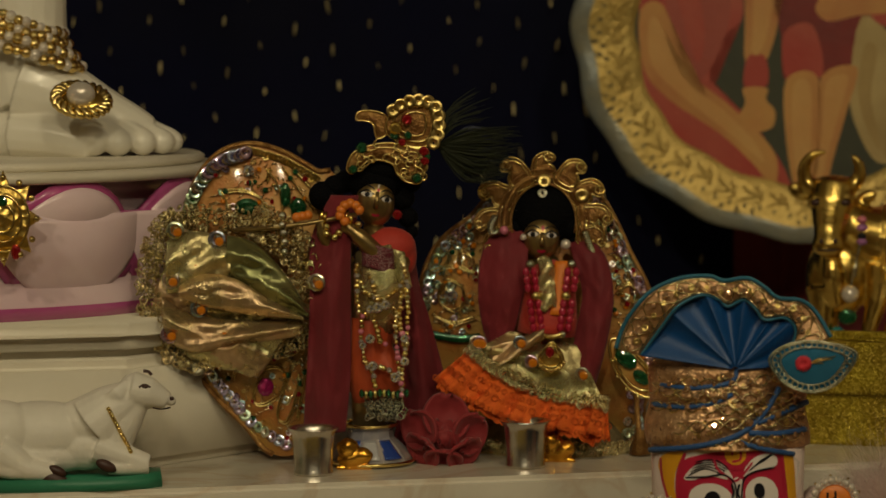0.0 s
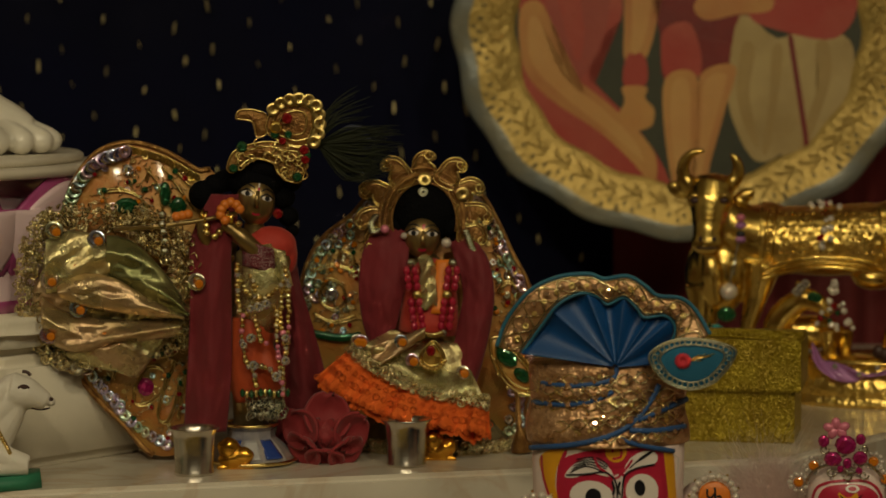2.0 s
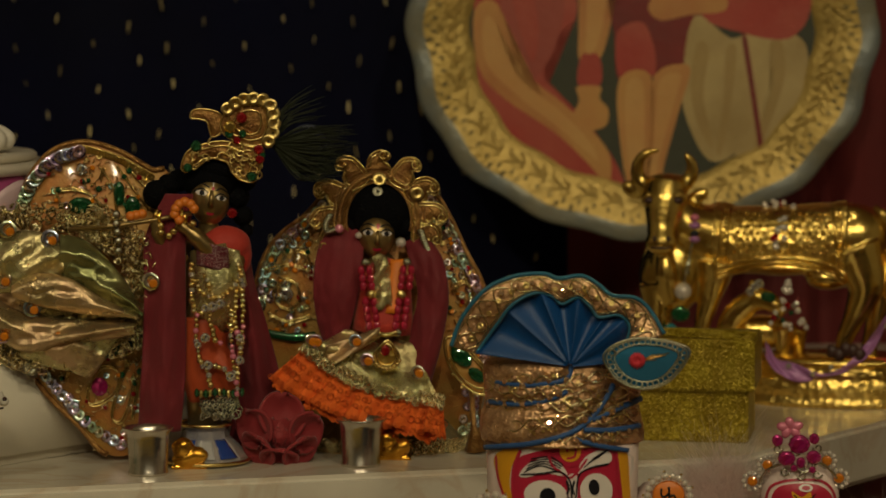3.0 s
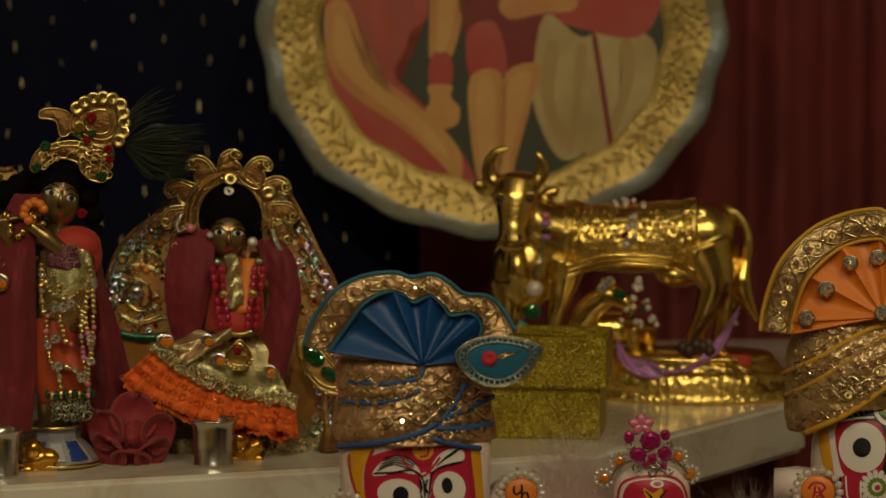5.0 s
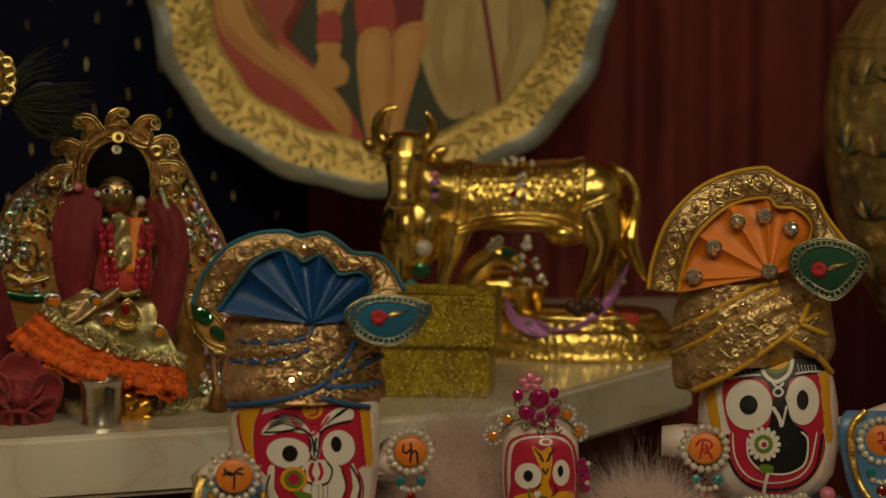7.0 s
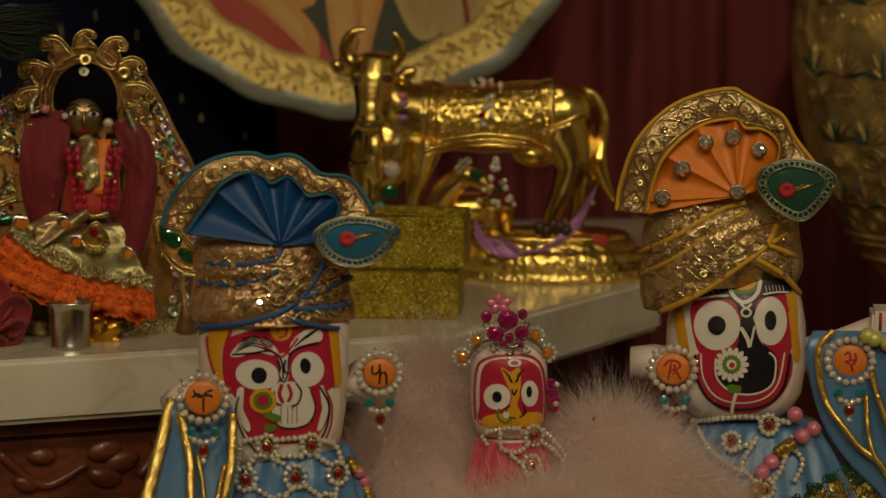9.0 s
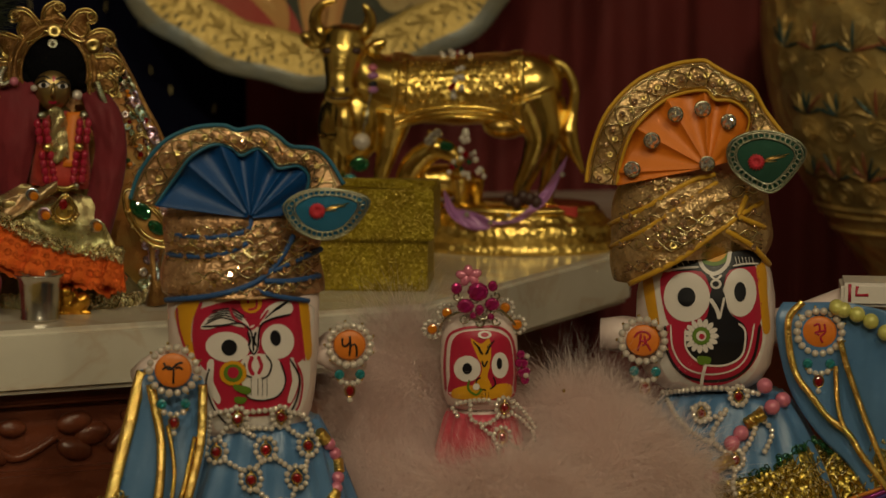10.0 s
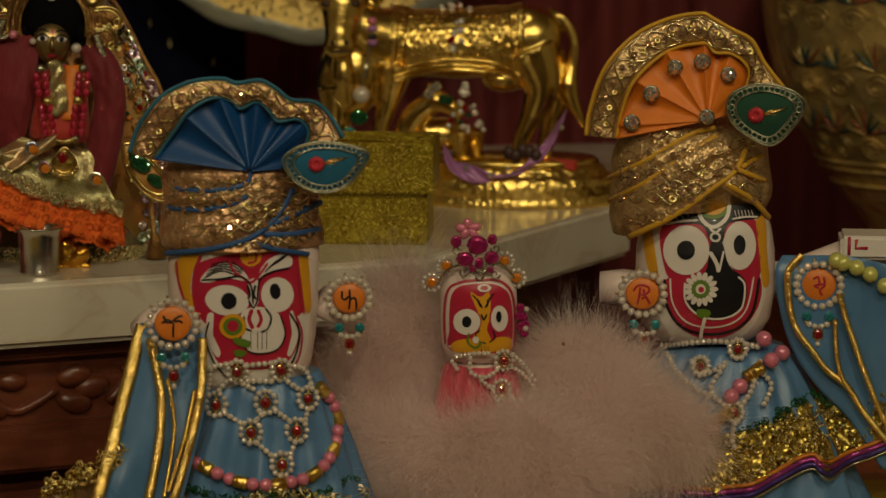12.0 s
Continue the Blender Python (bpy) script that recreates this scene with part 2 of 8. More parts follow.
BROWN_ZARI = cells(mat("brown_gold_thread", (0.44, 0.24, 0.07), 0.34, 0.65, var=0.4, grain=1100, bump=0.7, second=(0.2, 0.08, 0.02), blotch=120), 800, 0.8, 0.15)
GLITTER = cells(mat("gold_glitter_paper", (0.42, 0.31, 0.015), 0.4, 0.45, var=0.4, grain=1400, bump=0.6, blotch=60, second=(0.3, 0.2, 0.01)), 760, 0.8, 0.5)
HAIR = mat("black_hair", (0.002, 0.002, 0.003), 0.9, var=0.3, grain=500, bump=1.0, Specular_IOR_Level=0.1)
GILT_FACE = mat("dark_gilt_metal", (0.4, 0.28, 0.11), 0.3, 0.85, var=0.25, grain=300, bump=0.05, coat=0.15, blotch=60)
PAINT_WHITE = mat("white_enamel_paint", (0.72, 0.66, 0.62), 0.32, var=0.05, grain=200, bump=0.04, coat=0.3)
PAINT_PINKISH = mat("pale_wooden_paint", (0.74, 0.6, 0.56), 0.36, var=0.06, grain=200, bump=0.05, coat=0.2)
PAINT_RED = mat("crimson_paint", (0.46, 0.015, 0.05), 0.35, var=0.15, grain=250, bump=0.05, coat=0.3)
PAINT_YELLOW = mat("ochre_yellow_paint", (0.72, 0.34, 0.012), 0.4, var=0.15, grain=250, bump=0.05, coat=0.2)
PAINT_BLACK = mat("black_paint", (0.006, 0.006, 0.01), 0.35, var=0.2, grain=250, bump=0.05, coat=0.3)
PAINT_GREEN = mat("leaf_green_paint", (0.12, 0.22, 0.02), 0.4, var=0.2, grain=250, bump=0.05)
PAINT_ORANGE = mat("orange_clay", (0.72, 0.2, 0.02), 0.45, var=0.12, grain=350, bump=0.1)
BASE_GREEN = mat("green_base_paint", (0.03, 0.2, 0.11), 0.45, var=0.15, grain=250, bump=0.1)
COW_WHITE = mat("chalky_white_paint", (0.74, 0.7, 0.62), 0.5, var=0.08, grain=250, bump=0.12, blotch=40)
HOOF = mat("dark_brown_paint", (0.05, 0.018, 0.012), 0.5, var=0.2, grain=250, bump=0.1)
FUR = mat("pale_pink_fur", (0.96, 0.86, 0.83), 0.9, var=0.06, grain=200, bump=0.0)


def downy(m):
    """Light passes through the thin barbs of down."""
    t = m.node_tree
    b, out_ = t.nodes["Principled BSDF"], t.nodes["Material Output"]
    tr, mx = t.nodes.new("ShaderNodeBsdfTranslucent"), t.nodes.new("ShaderNodeMixShader")
    mx.inputs[0].default_value = 0.5
    k = t.links.new
    k(b.inputs["Base Color"].links[0].from_socket, tr.inputs[0])
    k(b.outputs[0], mx.inputs[1]), k(tr.outputs[0], mx.inputs[2]), k(mx.outputs[0], out_.inputs[0])
    return m


DOWN = downy(mat("pink_marabou_down", (0.97, 0.85, 0.82), 0.95, var=0.04, grain=200, bump=0.0, Specular_IOR_Level=0.1))
RIBBON = mat("lilac_ribbon", (0.42, 0.17, 0.42), 0.35, 0.1, var=0.2, grain=900, bump=0.3, coat=0.3)
FEATHER = mat("peacock_feather", (0.022, 0.028, 0.008), 0.5, 0.2, var=0.4, grain=900, bump=0.4)
FEATHER_EYE = mat("peacock_eye_blue", (0.006, 0.012, 0.06), 0.4, 0.3, var=0.3, grain=900, bump=0.4)
RED_SATIN = mat("red_satin", (0.6, 0.06, 0.1), 0.4, var=0.2, grain=900, bump=0.1, sheen=0.3)


# ---- building helpers ----
UNIT = {}


def thing(name, loc, label, category, group="", turn=None, kind=""):
    """A top-level Empty at its base, turned to the camera by default. Its parts are drawn in units of one camera pixel,
    about 0.4 mm, stored here by the thing's distance from the camera.
    """
    ob = new(name)
    ob.location = loc
    ob.rotation_euler[2] = -math.atan2(loc[0], loc[1]) if turn is None else radians(turn)
    UNIT[ob.name] = (Vector(loc) - EYE).length / 4685
    return tagged(ob, label, category, group, kind)


def unit(ob):
    while ob.parent:
        ob = ob.parent
    return UNIT.get(ob.name, 1.0)


def mesh_of(name, bm, mats, smooth=True):
    me = bpy.data.meshes.new(name)
    bmesh.ops.recalc_face_normals(bm, faces=bm.faces)
    for f in bm.faces:
        f.smooth = smooth
    bm.to_mesh(me)
    bm.free()
    for m in mats if isinstance(mats, (list, tuple)) else [mats]:
        me.materials.append(m)
    return me


def part(name, bm, mats, parent=None, label="", kind="", smooth=True):
    if parent:
        k = unit(parent)
        bm.transform(Matrix.Diagonal((k, k, k, 1)))
    ob = new(name, mesh_of(name, bm, mats, smooth))
    ob.parent = parent
    return tagged(ob, label, kind=kind)


def solo(name, bm, mats, loc, label, category, group="", turn=None, smooth=True, kind=""):
    """A thing that is one plain mesh."""
    k = (Vector(loc) - EYE).length / 4685
    bm.transform(Matrix.Diagonal((k, k, k, 1)))
    ob = new(name, mesh_of(name, bm, mats, smooth))
    ob.location = loc
    ob.rotation_euler[2] = -math.atan2(loc[0], loc[1]) if turn is None else radians(turn)
    return tagged(ob, label, category, group, kind)


def piece(name, me, parent, at, size=1.0, rot=(0, 0, 0)):
    """An object on shared mesh data (drawn one unit large)."""
    k = unit(parent)
    ob = new(name, me)
    ob.parent = parent
    s = Vector((size,) * 3 if isinstance(size, (int, float)) else size) * k
    ob.matrix_basis = Matrix.LocRotScale(Vector(at) * k, Euler([radians(a) for a in rot]), s)
    return ob


def ball(bm, c, r, m=0, nu=16, nv=10, rot=None):
    """An ellipsoid."""
    r = (r,) * 3 if isinstance(r, (int, float)) else r
    mt = Matrix.Translation(c) @ (rot.to_matrix().to_4x4() if rot else Matrix.Identity(4)) @ Matrix.Diagonal((*r, 1))
    made = bmesh.ops.create_uvsphere(bm, u_segments=nu, v_segments=nv, radius=1, matrix=mt)
    for v in made["verts"]:
        for f in v.link_faces:
            f.material_index = m


def tube(bm, pts, r, m=0, n=8, closed=False, flat=1.0, caps=True):
    """A tube along points; r a number or one for each point; flat squeezes it along y."""
    pts = [Vector(p) for p in pts]
    cnt = len(pts)
    rs = [r] * cnt if isinstance(r, (int, float)) else list(r)
    rings, up = [], None
    for i, p in enumerate(pts):
        a = pts[(i - 1) % cnt] if closed or i > 0 else p
        b = pts[(i + 1) % cnt] if closed or i < cnt - 1 else p
        d = (b - a).normalized() if (b - a).length > 1e-9 else Vector((1, 0, 0))
        if up is None:
            up = Vector((0, 1, 0)) if abs(d.y) < 0.9 else Vector((1, 0, 0))
        side = d.cross(up).normalized()
        up = side.cross(d).normalized()
        rings.append([bm.verts.new(p + (side * math.cos(t) + up * math.sin(t) * flat) * rs[i]) for t in (2 * math.pi * j / n for j in range(n))])
    for i in range(cnt if closed else cnt - 1):
        a, b = rings[i], rings[(i + 1) % cnt]
        for j in range(n):
            bm.faces.new((a[j], a[(j + 1) % n], b[(j + 1) % n], b[j])).material_index = m
    if not closed and caps:
        bm.faces.new(rings[0]).material_index = m
        bm.faces.new(rings[-1][::-1]).material_index = m


def lathe(bm, prof, c=(0, 0, 0), m=0, n=48, wob=None, sy=1.0):
    """A turned body round z from (radius, height) pairs; wob(angle, height, radius) may change the radius."""
    rings = []
    for r, z in prof:
        ring = []
        for j in range(n):
            t = 2 * math.pi * j / n
            q = wob(t, z, r) if wob else r
            ring.append(bm.verts.new((c[0] + q * math.cos(t), c[1] + sy * q * math.sin(t), c[2] + z)))
        rings.append(ring)
    for a, b in zip(rings, rings[1:]):
        for j in range(n):
            bm.faces.new((a[j], a[(j + 1) % n], b[(j + 1) % n], b[j])).material_index = m
    bm.faces.new(rings[0][::-1]).material_index = m
    bm.faces.new(rings[-1]).material_index = m


def sheet(bm, fn, nu, nv, thick=2.0, m=0):
    """A sheet of cloth with thickness: fn(u, v) gives its front, u and v from 0 to 1."""
    front = [[Vector(fn(i / nu, j / nv)) for j in range(nv + 1)] for i in range(nu + 1)]
    vf, vb = [], []
    for i in range(nu + 1):
        rf, rb = [], []
        for j in range(nv + 1):
            du = front[min(i + 1, nu)][j] - front[max(i - 1, 0)][j]
            dv = front[i][min(j + 1, nv)] - front[i][max(j - 1, 0)]
            nrm = du.cross(dv)
            nrm = nrm.normalized() if nrm.length > 1e-9 else Vector((0, 1, 0))
            if nrm.y < 0:
                nrm = -nrm
            rf.append(bm.verts.new(front[i][j]))
            rb.append(bm.verts.new(front[i][j] + nrm * thick))
        vf.append(rf), vb.append(rb)
    quads = []
    for i in range(nu):
        for j in range(nv):
            quads.append((vf[i][j], vf[i + 1][j], vf[i + 1][j + 1], vf[i][j + 1]))
            quads.append((vb[i][j + 1], vb[i + 1][j + 1], vb[i + 1][j], vb[i][j]))
    for i in range(nu):
        quads += [(vf[i][0], vb[i][0], vb[i + 1][0], vf[i + 1][0]), (vf[i][nv], vf[i + 1][nv], vb[i + 1][nv], vb[i][nv])]
    for j in range(nv):
        quads += [(vf[0][j], vf[0][j + 1], vb[0][j + 1], vb[0][j]), (vf[nu][j], vb[nu][j], vb[nu][j + 1], vf[nu][j + 1])]
    for q in quads:
        bm.faces.new(q).material_index = m


def board(bm, outline, y0, y1, m=0, edge=0.0):
    """A flat body cut to an outline in x and z, from depth y0 to y1; edge draws the front in a little, like a worn rim."""
    cx, cz = sum(p[0] for p in outline) / len(outline), sum(p[1] for p in outline) / len(outline)
    rows = [(y0, edge), (y0 + edge, 0.0), (y1, 0.0)] if edge else [(y0, 0.0), (y1, 0.0)]
    rings = []
    for y, e in rows:
        ring = []
        for x, z in outline:
            d = math.hypot(x - cx, z - cz) or 1
            ring.append(bm.verts.new((x - (x - cx) / d * e, y, z - (z - cz) / d * e)))
        rings.append(ring)
    cnt = len(outline)
    for a, b in zip(rings, rings[1:]):
        for j in range(cnt):
            bm.faces.new((a[j], a[(j + 1) % cnt], b[(j + 1) % cnt], b[j])).material_index = m
    bm.faces.new(rings[0]).material_index = m
    bm.faces.new(rings[-1][::-1]).material_index = m


def smooth_path(pts, n=8, closed=False):
    """Points along a smooth curve through the given ones (any dimension)."""
    pts = [Vector(p) if len(p) == 3 else Vector((p[0], 0, p[1])) for p in pts]
    out, cnt = [], len(pts)
    for i in range(cnt if closed else cnt - 1):
        get = (lambda j: pts[j % cnt]) if closed else (lambda j: pts[max(0, min(cnt - 1, j))])
        p0, p1, p2, p3 = get(i - 1), get(i), get(i + 1), get(i + 2)
        for s in range(n):
            t = s / n
            out.append(0.5 * (2 * p1 + (p2 - p0) * t + (2 * p0 - 5 * p1 + 4 * p2 - p3) * t * t + (3 * p1 - p0 - 3 * p2 + p3) * t ** 3))
    if not closed:
        out.append(pts[-1])
    return out


def flat2(path):
    return [(p.x, p.z) for p in path]


def spaced(path, step):
    """Points at even steps along a path."""
    out, left = [path[0].copy()], step
    for a, b in zip(path, path[1:]):
        seg, done = (b - a).length, 0.0
        while seg - done >= left:
            done += left
            out.append(a.lerp(b, done / seg))
            left = step
        left -= seg - done
    return out


def melt(bm, voxel, turns=4):
    """Fuses overlapping bodies into one smooth skin."""
    me = bpy.data.meshes.new("clay")
    bmesh.ops.recalc_face_normals(bm, faces=bm.faces)
    bm.to_mesh(me)
    bm.free()
    ob = new("clay", me)
    mod = ob.modifiers.new("fuse", "REMESH")
    mod.mode, mod.voxel_size = "VOXEL", voxel
    soft = ob.modifiers.new("soft", "SMOOTH")
    soft.iterations, soft.factor = turns, 0.6
    bpy.context.view_layer.update()
    done = ob.evaluated_get(bpy.context.evaluated_depsgraph_get())
    out = bmesh.new()
    out.from_mesh(done.to_mesh())
    done.to_mesh_clear()
    bpy.data.objects.remove(ob)
    bpy.data.meshes.remove(me)
    for f in out.faces:
        f.material_index = 0
    return out


SHARED = {}


def pearl(material, nu=12, nv=8):
    key = ("ball", material.name, nu)
    if key not in SHARED:
        bm = bmesh.new()
        ball(bm, (0, 0, 0), 1, nu=nu, nv=nv)
        SHARED[key] = mesh_of("bead", bm, material)
    return SHARED[key]


def stone(material, sides=10):
    """A cut stone, one unit in radius, its table towards -y."""
    key = ("stone", material.name, sides)
    if key not in SHARED:
        bm = bmesh.new()
        rows = [(0.55, -0.55), (0.85, -0.4), (1.0, -0.1), (0.9, 0.15)]
        rings = [[bm.verts.new((r * math.cos(2 * math.pi * (j + 0.5 * (i % 2)) / sides), y, r * math.sin(2 * math.pi * (j + 0.5 * (i % 2)) / sides))) for j in range(sides)] for i, (r, y) in enumerate(rows)]
        for i, (a, b) in enumerate(zip(rings, rings[1:])):
            for j in range(sides):
                p = (j + 1) % sides
                if i % 2 == 0:
                    bm.faces.new((a[j], a[p], b[j])), bm.faces.new((b[j], a[p], b[p]))
                else:
                    bm.faces.new((a[j], b[p], b[j])), bm.faces.new((a[j], a[p], b[p]))
        bm.faces.new(rings[0]), bm.faces.new(rings[-1][::-1])
        SHARED[key] = mesh_of("stone", bm, material, smooth=False)
    return SHARED[key]


def spangle(material):
    """A cupped round sequin with a hole, one unit in radius, facing -y."""
    key = ("spangle", material.name)
    if key not in SHARED:
        bm = bmesh.new()
        rows = [(0.16, 0.1), (0.55, 0.12), (1.0, -0.12), (1.0, -0.02), (0.55, 0.22), (0.16, 0.2)]
        rings = [[bm.verts.new((r * math.cos(math.pi * j / 6), y, r * math.sin(math.pi * j / 6))) for j in range(12)] for r, y in rows]
        for a, b in zip(rings, rings[1:] + rings[:1]):
            for j in range(12):
                bm.faces.new((a[j], a[(j + 1) % 12], b[(j + 1) % 12], b[j]))
        SHARED[key] = mesh_of("sequin", bm, material)
    return SHARED[key]


def string(parent, path, r, me, name="pearl", step=None, skip=()):
    """Beads in a row along a path, each one an object."""
    for i, p in enumerate(spaced(path, step or 1.95 * r)):
        if i not in skip:
            piece(name, me, parent, p, r * random.uniform(0.94, 1.05), (random.uniform(-40, 40), 0, random.uniform(0, 180)))


def lace(bm, path, width, count, size, m=0, depth=6.0, seed=1):
    """Metal thread lace: many small loops and knots scattered in a band along a path."""
    rnd = random.Random(seed)
    for i in range(count):
        s = rnd.random() * (len(path) - 1)
        a = path[int(s)].lerp(path[min(int(s) + 1, len(path) - 1)], s - int(s))
        d = (path[min(int(s) + 1, len(path) - 1)] - path[int(s)])
        d = d.normalized() if d.length > 1e-9 else Vector((1, 0, 0))
        side = Vector((-d.z, 0, d.x))
        c = a + side * rnd.uniform(-0.5, 0.5) * width + Vector((0, rnd.uniform(-depth, depth), 0))
        e = Euler((rnd.uniform(0, 6), rnd.uniform(0, 6), rnd.uniform(0, 6))).to_matrix()
        rr = size * rnd.uniform(0.6, 1.25)
        tube(bm, [c + e @ Vector((rr * math.cos(t), rr * math.sin(t), 0.25 * rr * math.sin(2 * t))) for t in (2 * math.pi * j / 7 for j in range(7))], size * 0.24, m, 4, closed=True)


def drawn(loc, t):
    """Pixel positions (right, down) in the camera's view at time t, to the thing's own (right, away, up) at a depth, so
    that parts fit that view.
    """
    yaw, pitch, roll = next(r[1:] for r in ROWS if r[0] == t)
    back = Matrix.Rotation(math.atan2(loc[0], loc[1]), 3, "Z")
    turn_ = back @ pose(*EYE, 90 + pitch, roll, yaw).to_3x3()
    eye = back @ (EYE - Vector(loc)) * (4685 / (Vector(loc) - EYE).length)

    def q_(x, y, d=0.0):
        ray = turn_ @ Vector(((x - 784) / 4685, (441 - y) / 4685, -1))
        return eye + ray * ((d - eye.y) / ray.y)

    return q_


def lay(q, x, y, depth, lift=0.0):
    """A pixel position laid on a rounded front: depth(x, z)."""
    p = q(x, y)
    for _ in range(4):
        p = q(x, y, depth(p.x, p.z) - lift)
    return p


class Skin:
    """Paint on a rounded front: fn(x, z) gives its depth."""

    def __init__(self, bm, fn, q, coat=1.0):
        self.bm, self.fn, self.q, self.coat = bm, fn, q, coat

    def pt(self, x, y, lift):
        return self.bm.verts.new(lay(self.q, x, y, self.fn, lift * self.coat))

    def poly(self, pts, m, lift=0.5, rings=5, mid=None):
        """A patch, star-shaped about its middle."""
        cx, cy = mid or (sum(p[0] for p in pts) / len(pts), sum(p[1] for p in pts) / len(pts))
        if self.coat > 1:
            if len(pts) < 20:
                pts = [(p.x, p.z) for p in smooth_path(pts, 4, closed=True)]
            fine = []
            for (ax, ay), (bx, by) in zip(pts, pts[1:] + pts[:1]):
                cuts = max(1, int(math.hypot(bx - ax, by - ay) / 9))
                fine += [(ax + (bx - ax) * k / cuts, ay + (by - ay) * k / cuts) for k in range(cuts)]
            pts, rings = fine, rings + 4
        cnt, last = len(pts), None
        for i in range(1, rings + 1):
            ring = [self.pt(cx + (x - cx) * i / rings, cy + (y - cy) * i / rings, lift) for x, y in pts]
            if last is None:
                c = self.pt(cx, cy, lift)
                for j in range(cnt):
                    self.bm.faces.new((c, ring[j], ring[(j + 1) % cnt])).material_index = m
            else:
                for j in range(cnt):
                    self.bm.faces.new((last[j], ring[j], ring[(j + 1) % cnt], last[(j + 1) % cnt])).material_index = m
            last = ring

    def disc(self, x, y, rx, ry, m, lift=0.5, turn=0.0):
        c, s = math.cos(radians(turn)), math.sin(radians(turn))
        self.poly([(x + rx * math.cos(t) * c - ry * math.sin(t) * s, y + rx * math.cos(t) * s + ry * math.sin(t) * c) for t in (2 * math.pi * j / 28 for j in range(28))], m, lift, 4, (x, y))

    def line(self, pts, w, m, lift=0.9, curve=True):
        p = [(q.x, q.z) for q in smooth_path([(a, b) for a, b in pts], 6)] if curve and len(pts) > 2 else pts
        rows = []
        for i, (x, y) in enumerate(p):
            ax, ay = p[max(i - 1, 0)]
            bx, by = p[min(i + 1, len(p) - 1)]
            d = math.hypot(bx - ax, by - ay) or 1
            e = w * 0.5 * (0.45 if i in (0, len(p) - 1) else 1)
            nx, ny = -(by - ay) / d * e, (bx - ax) / d * e
            rows.append((self.pt(x + nx, y + ny, lift), self.pt(x - nx, y - ny, lift)))
        for a, b in zip(rows, rows[1:]):
            self.bm.faces.new((a[0], a[1], b[1], b[0])).material_index = m


# ---- the setting ----
def box_mesh(name, lo, hi, material, label, kind="structure", bevel=0.0):
    bm = bmesh.new()
    c = [(a + b) / 2 for a, b in zip(lo, hi)]
    bmesh.ops.create_cube(bm, size=1, matrix=Matrix.Translation(c) @ Matrix.Diagonal((*[b - a for a, b in zip(lo, hi)], 1)))
    if bevel:
        bmesh.ops.bevel(bm, geom=bm.edges[:], offset=bevel, segments=2, affect="EDGES")
    return tagged(part(name, bm, material, smooth=False), label, name.split("_")[0], kind=kind)


# Unseen closed hall, added: its pale walls bounce light and show in the gold.
box_mesh("floor", (-3, -3, -0.1), (3.2, 3.2, 0), CARPET, "dark red carpeted hall floor")
box_mesh("ceiling", (-3, -3, 2.7), (3.2, 3.2, 2.8), CEILING, "unseen plain ceiling, added to close the hall, with round lamps")
box_mesh("wall_north", (-3, 3.0, 0), (3.2, 3.2, 2.7), WALL, "plain painted wall behind the curtains")
box_mesh("wall_south", (-3, -3.0, 0), (3.2, -2.8, 2.7), WALL, "unseen plain wall, added to bounce lamp light")
box_mesh("wall_west", (-3, -2.8, 0), (-2.8, 3.0, 2.7), WALL, "unseen plain wall, added to bounce lamp light")
box_mesh("wall_east", (3.0, -2.8, 0), (3.2, 3.0, 2.7), WALL, "unseen plain wall, added to bounce lamp light")
for x, y, z, w in LAMPS:
    bm = bmesh.new()
    lathe(bm, [(0.09, 0), (0.115, 0), (0.12, 0.012), (0.12, 0.05), (0.09, 0.05), (0.088, 0.03)], (x, y, 2.65), n=32)
    tagged(part("ceiling_lamp_ring", bm, SILVER), "round metal ring of a ceiling lamp", "lamp", "ceiling lamps")


def curtain(name, x0, x1, y, material, fold, depth, label, seed):
    rnd = random.Random(seed)
    ph = [rnd.uniform(0, 6) for _ in range(4)]
    n = 420
    bm = bmesh.new()
    rows = []
    for j in range(13):
        z = 0.02 + 2.55 * j / 12
        row = []
        for i in range(n + 1):
            x = x0 + (x1 - x0) * i / n
            d = math.sin(x / fold * 6.28 + ph[0] + 0.5 * math.sin(x * 9 + ph[2])) + 0.5 * math.sin(x / fold * 11 + ph[1] + z)
            row.append((x, y + depth * d, z))
        rows.append(row)
    for off in (0, 0.004):
        v = [[bm.verts.new((a, b + off, c)) for a, b, c in r] for r in rows]
        for r0, r1 in zip(v, v[1:]):
            for i in range(n):
                bm.faces.new((r0[i], r0[i + 1], r1[i + 1], r1[i]))
    return tagged(part(name, bm, material), label, "curtain")


bm = bmesh.new()
tube(bm, [(-2.1, 2.745, 2.575), (2.7, 2.745, 2.575)], 0.012, n=12)
tube(bm, [(-2.0, 2.745, 2.575), (-2.0, 3.0, 2.575)], 0.01, n=10)
tube(bm, [(2.6, 2.745, 2.575), (2.6, 3.0, 2.575)], 0.01, n=10)
tagged(part("curtain_rod", bm, BRASS), "brass curtain rod on the wall", "rod")
blue_curtain = curtain("curtain", -2.0, 0.315, 2.76, NAVY, 0.34, 0.008, "dark navy velvet curtain sewn with small gold sequins", 3)
curtain("curtain", 0.30, 2.6, 2.74, MAROON, 0.075, 0.011, "dark maroon pleated curtain hanging behind the altar", 5)
bm = bmesh.new()
ball(bm, (0, 0, 0), (0.6, 0.2, 2.6), nu=8, nv=6)
dash = mesh_of("sequin", bm, CURTAIN_SEQUIN)
rnd = random.Random(8)
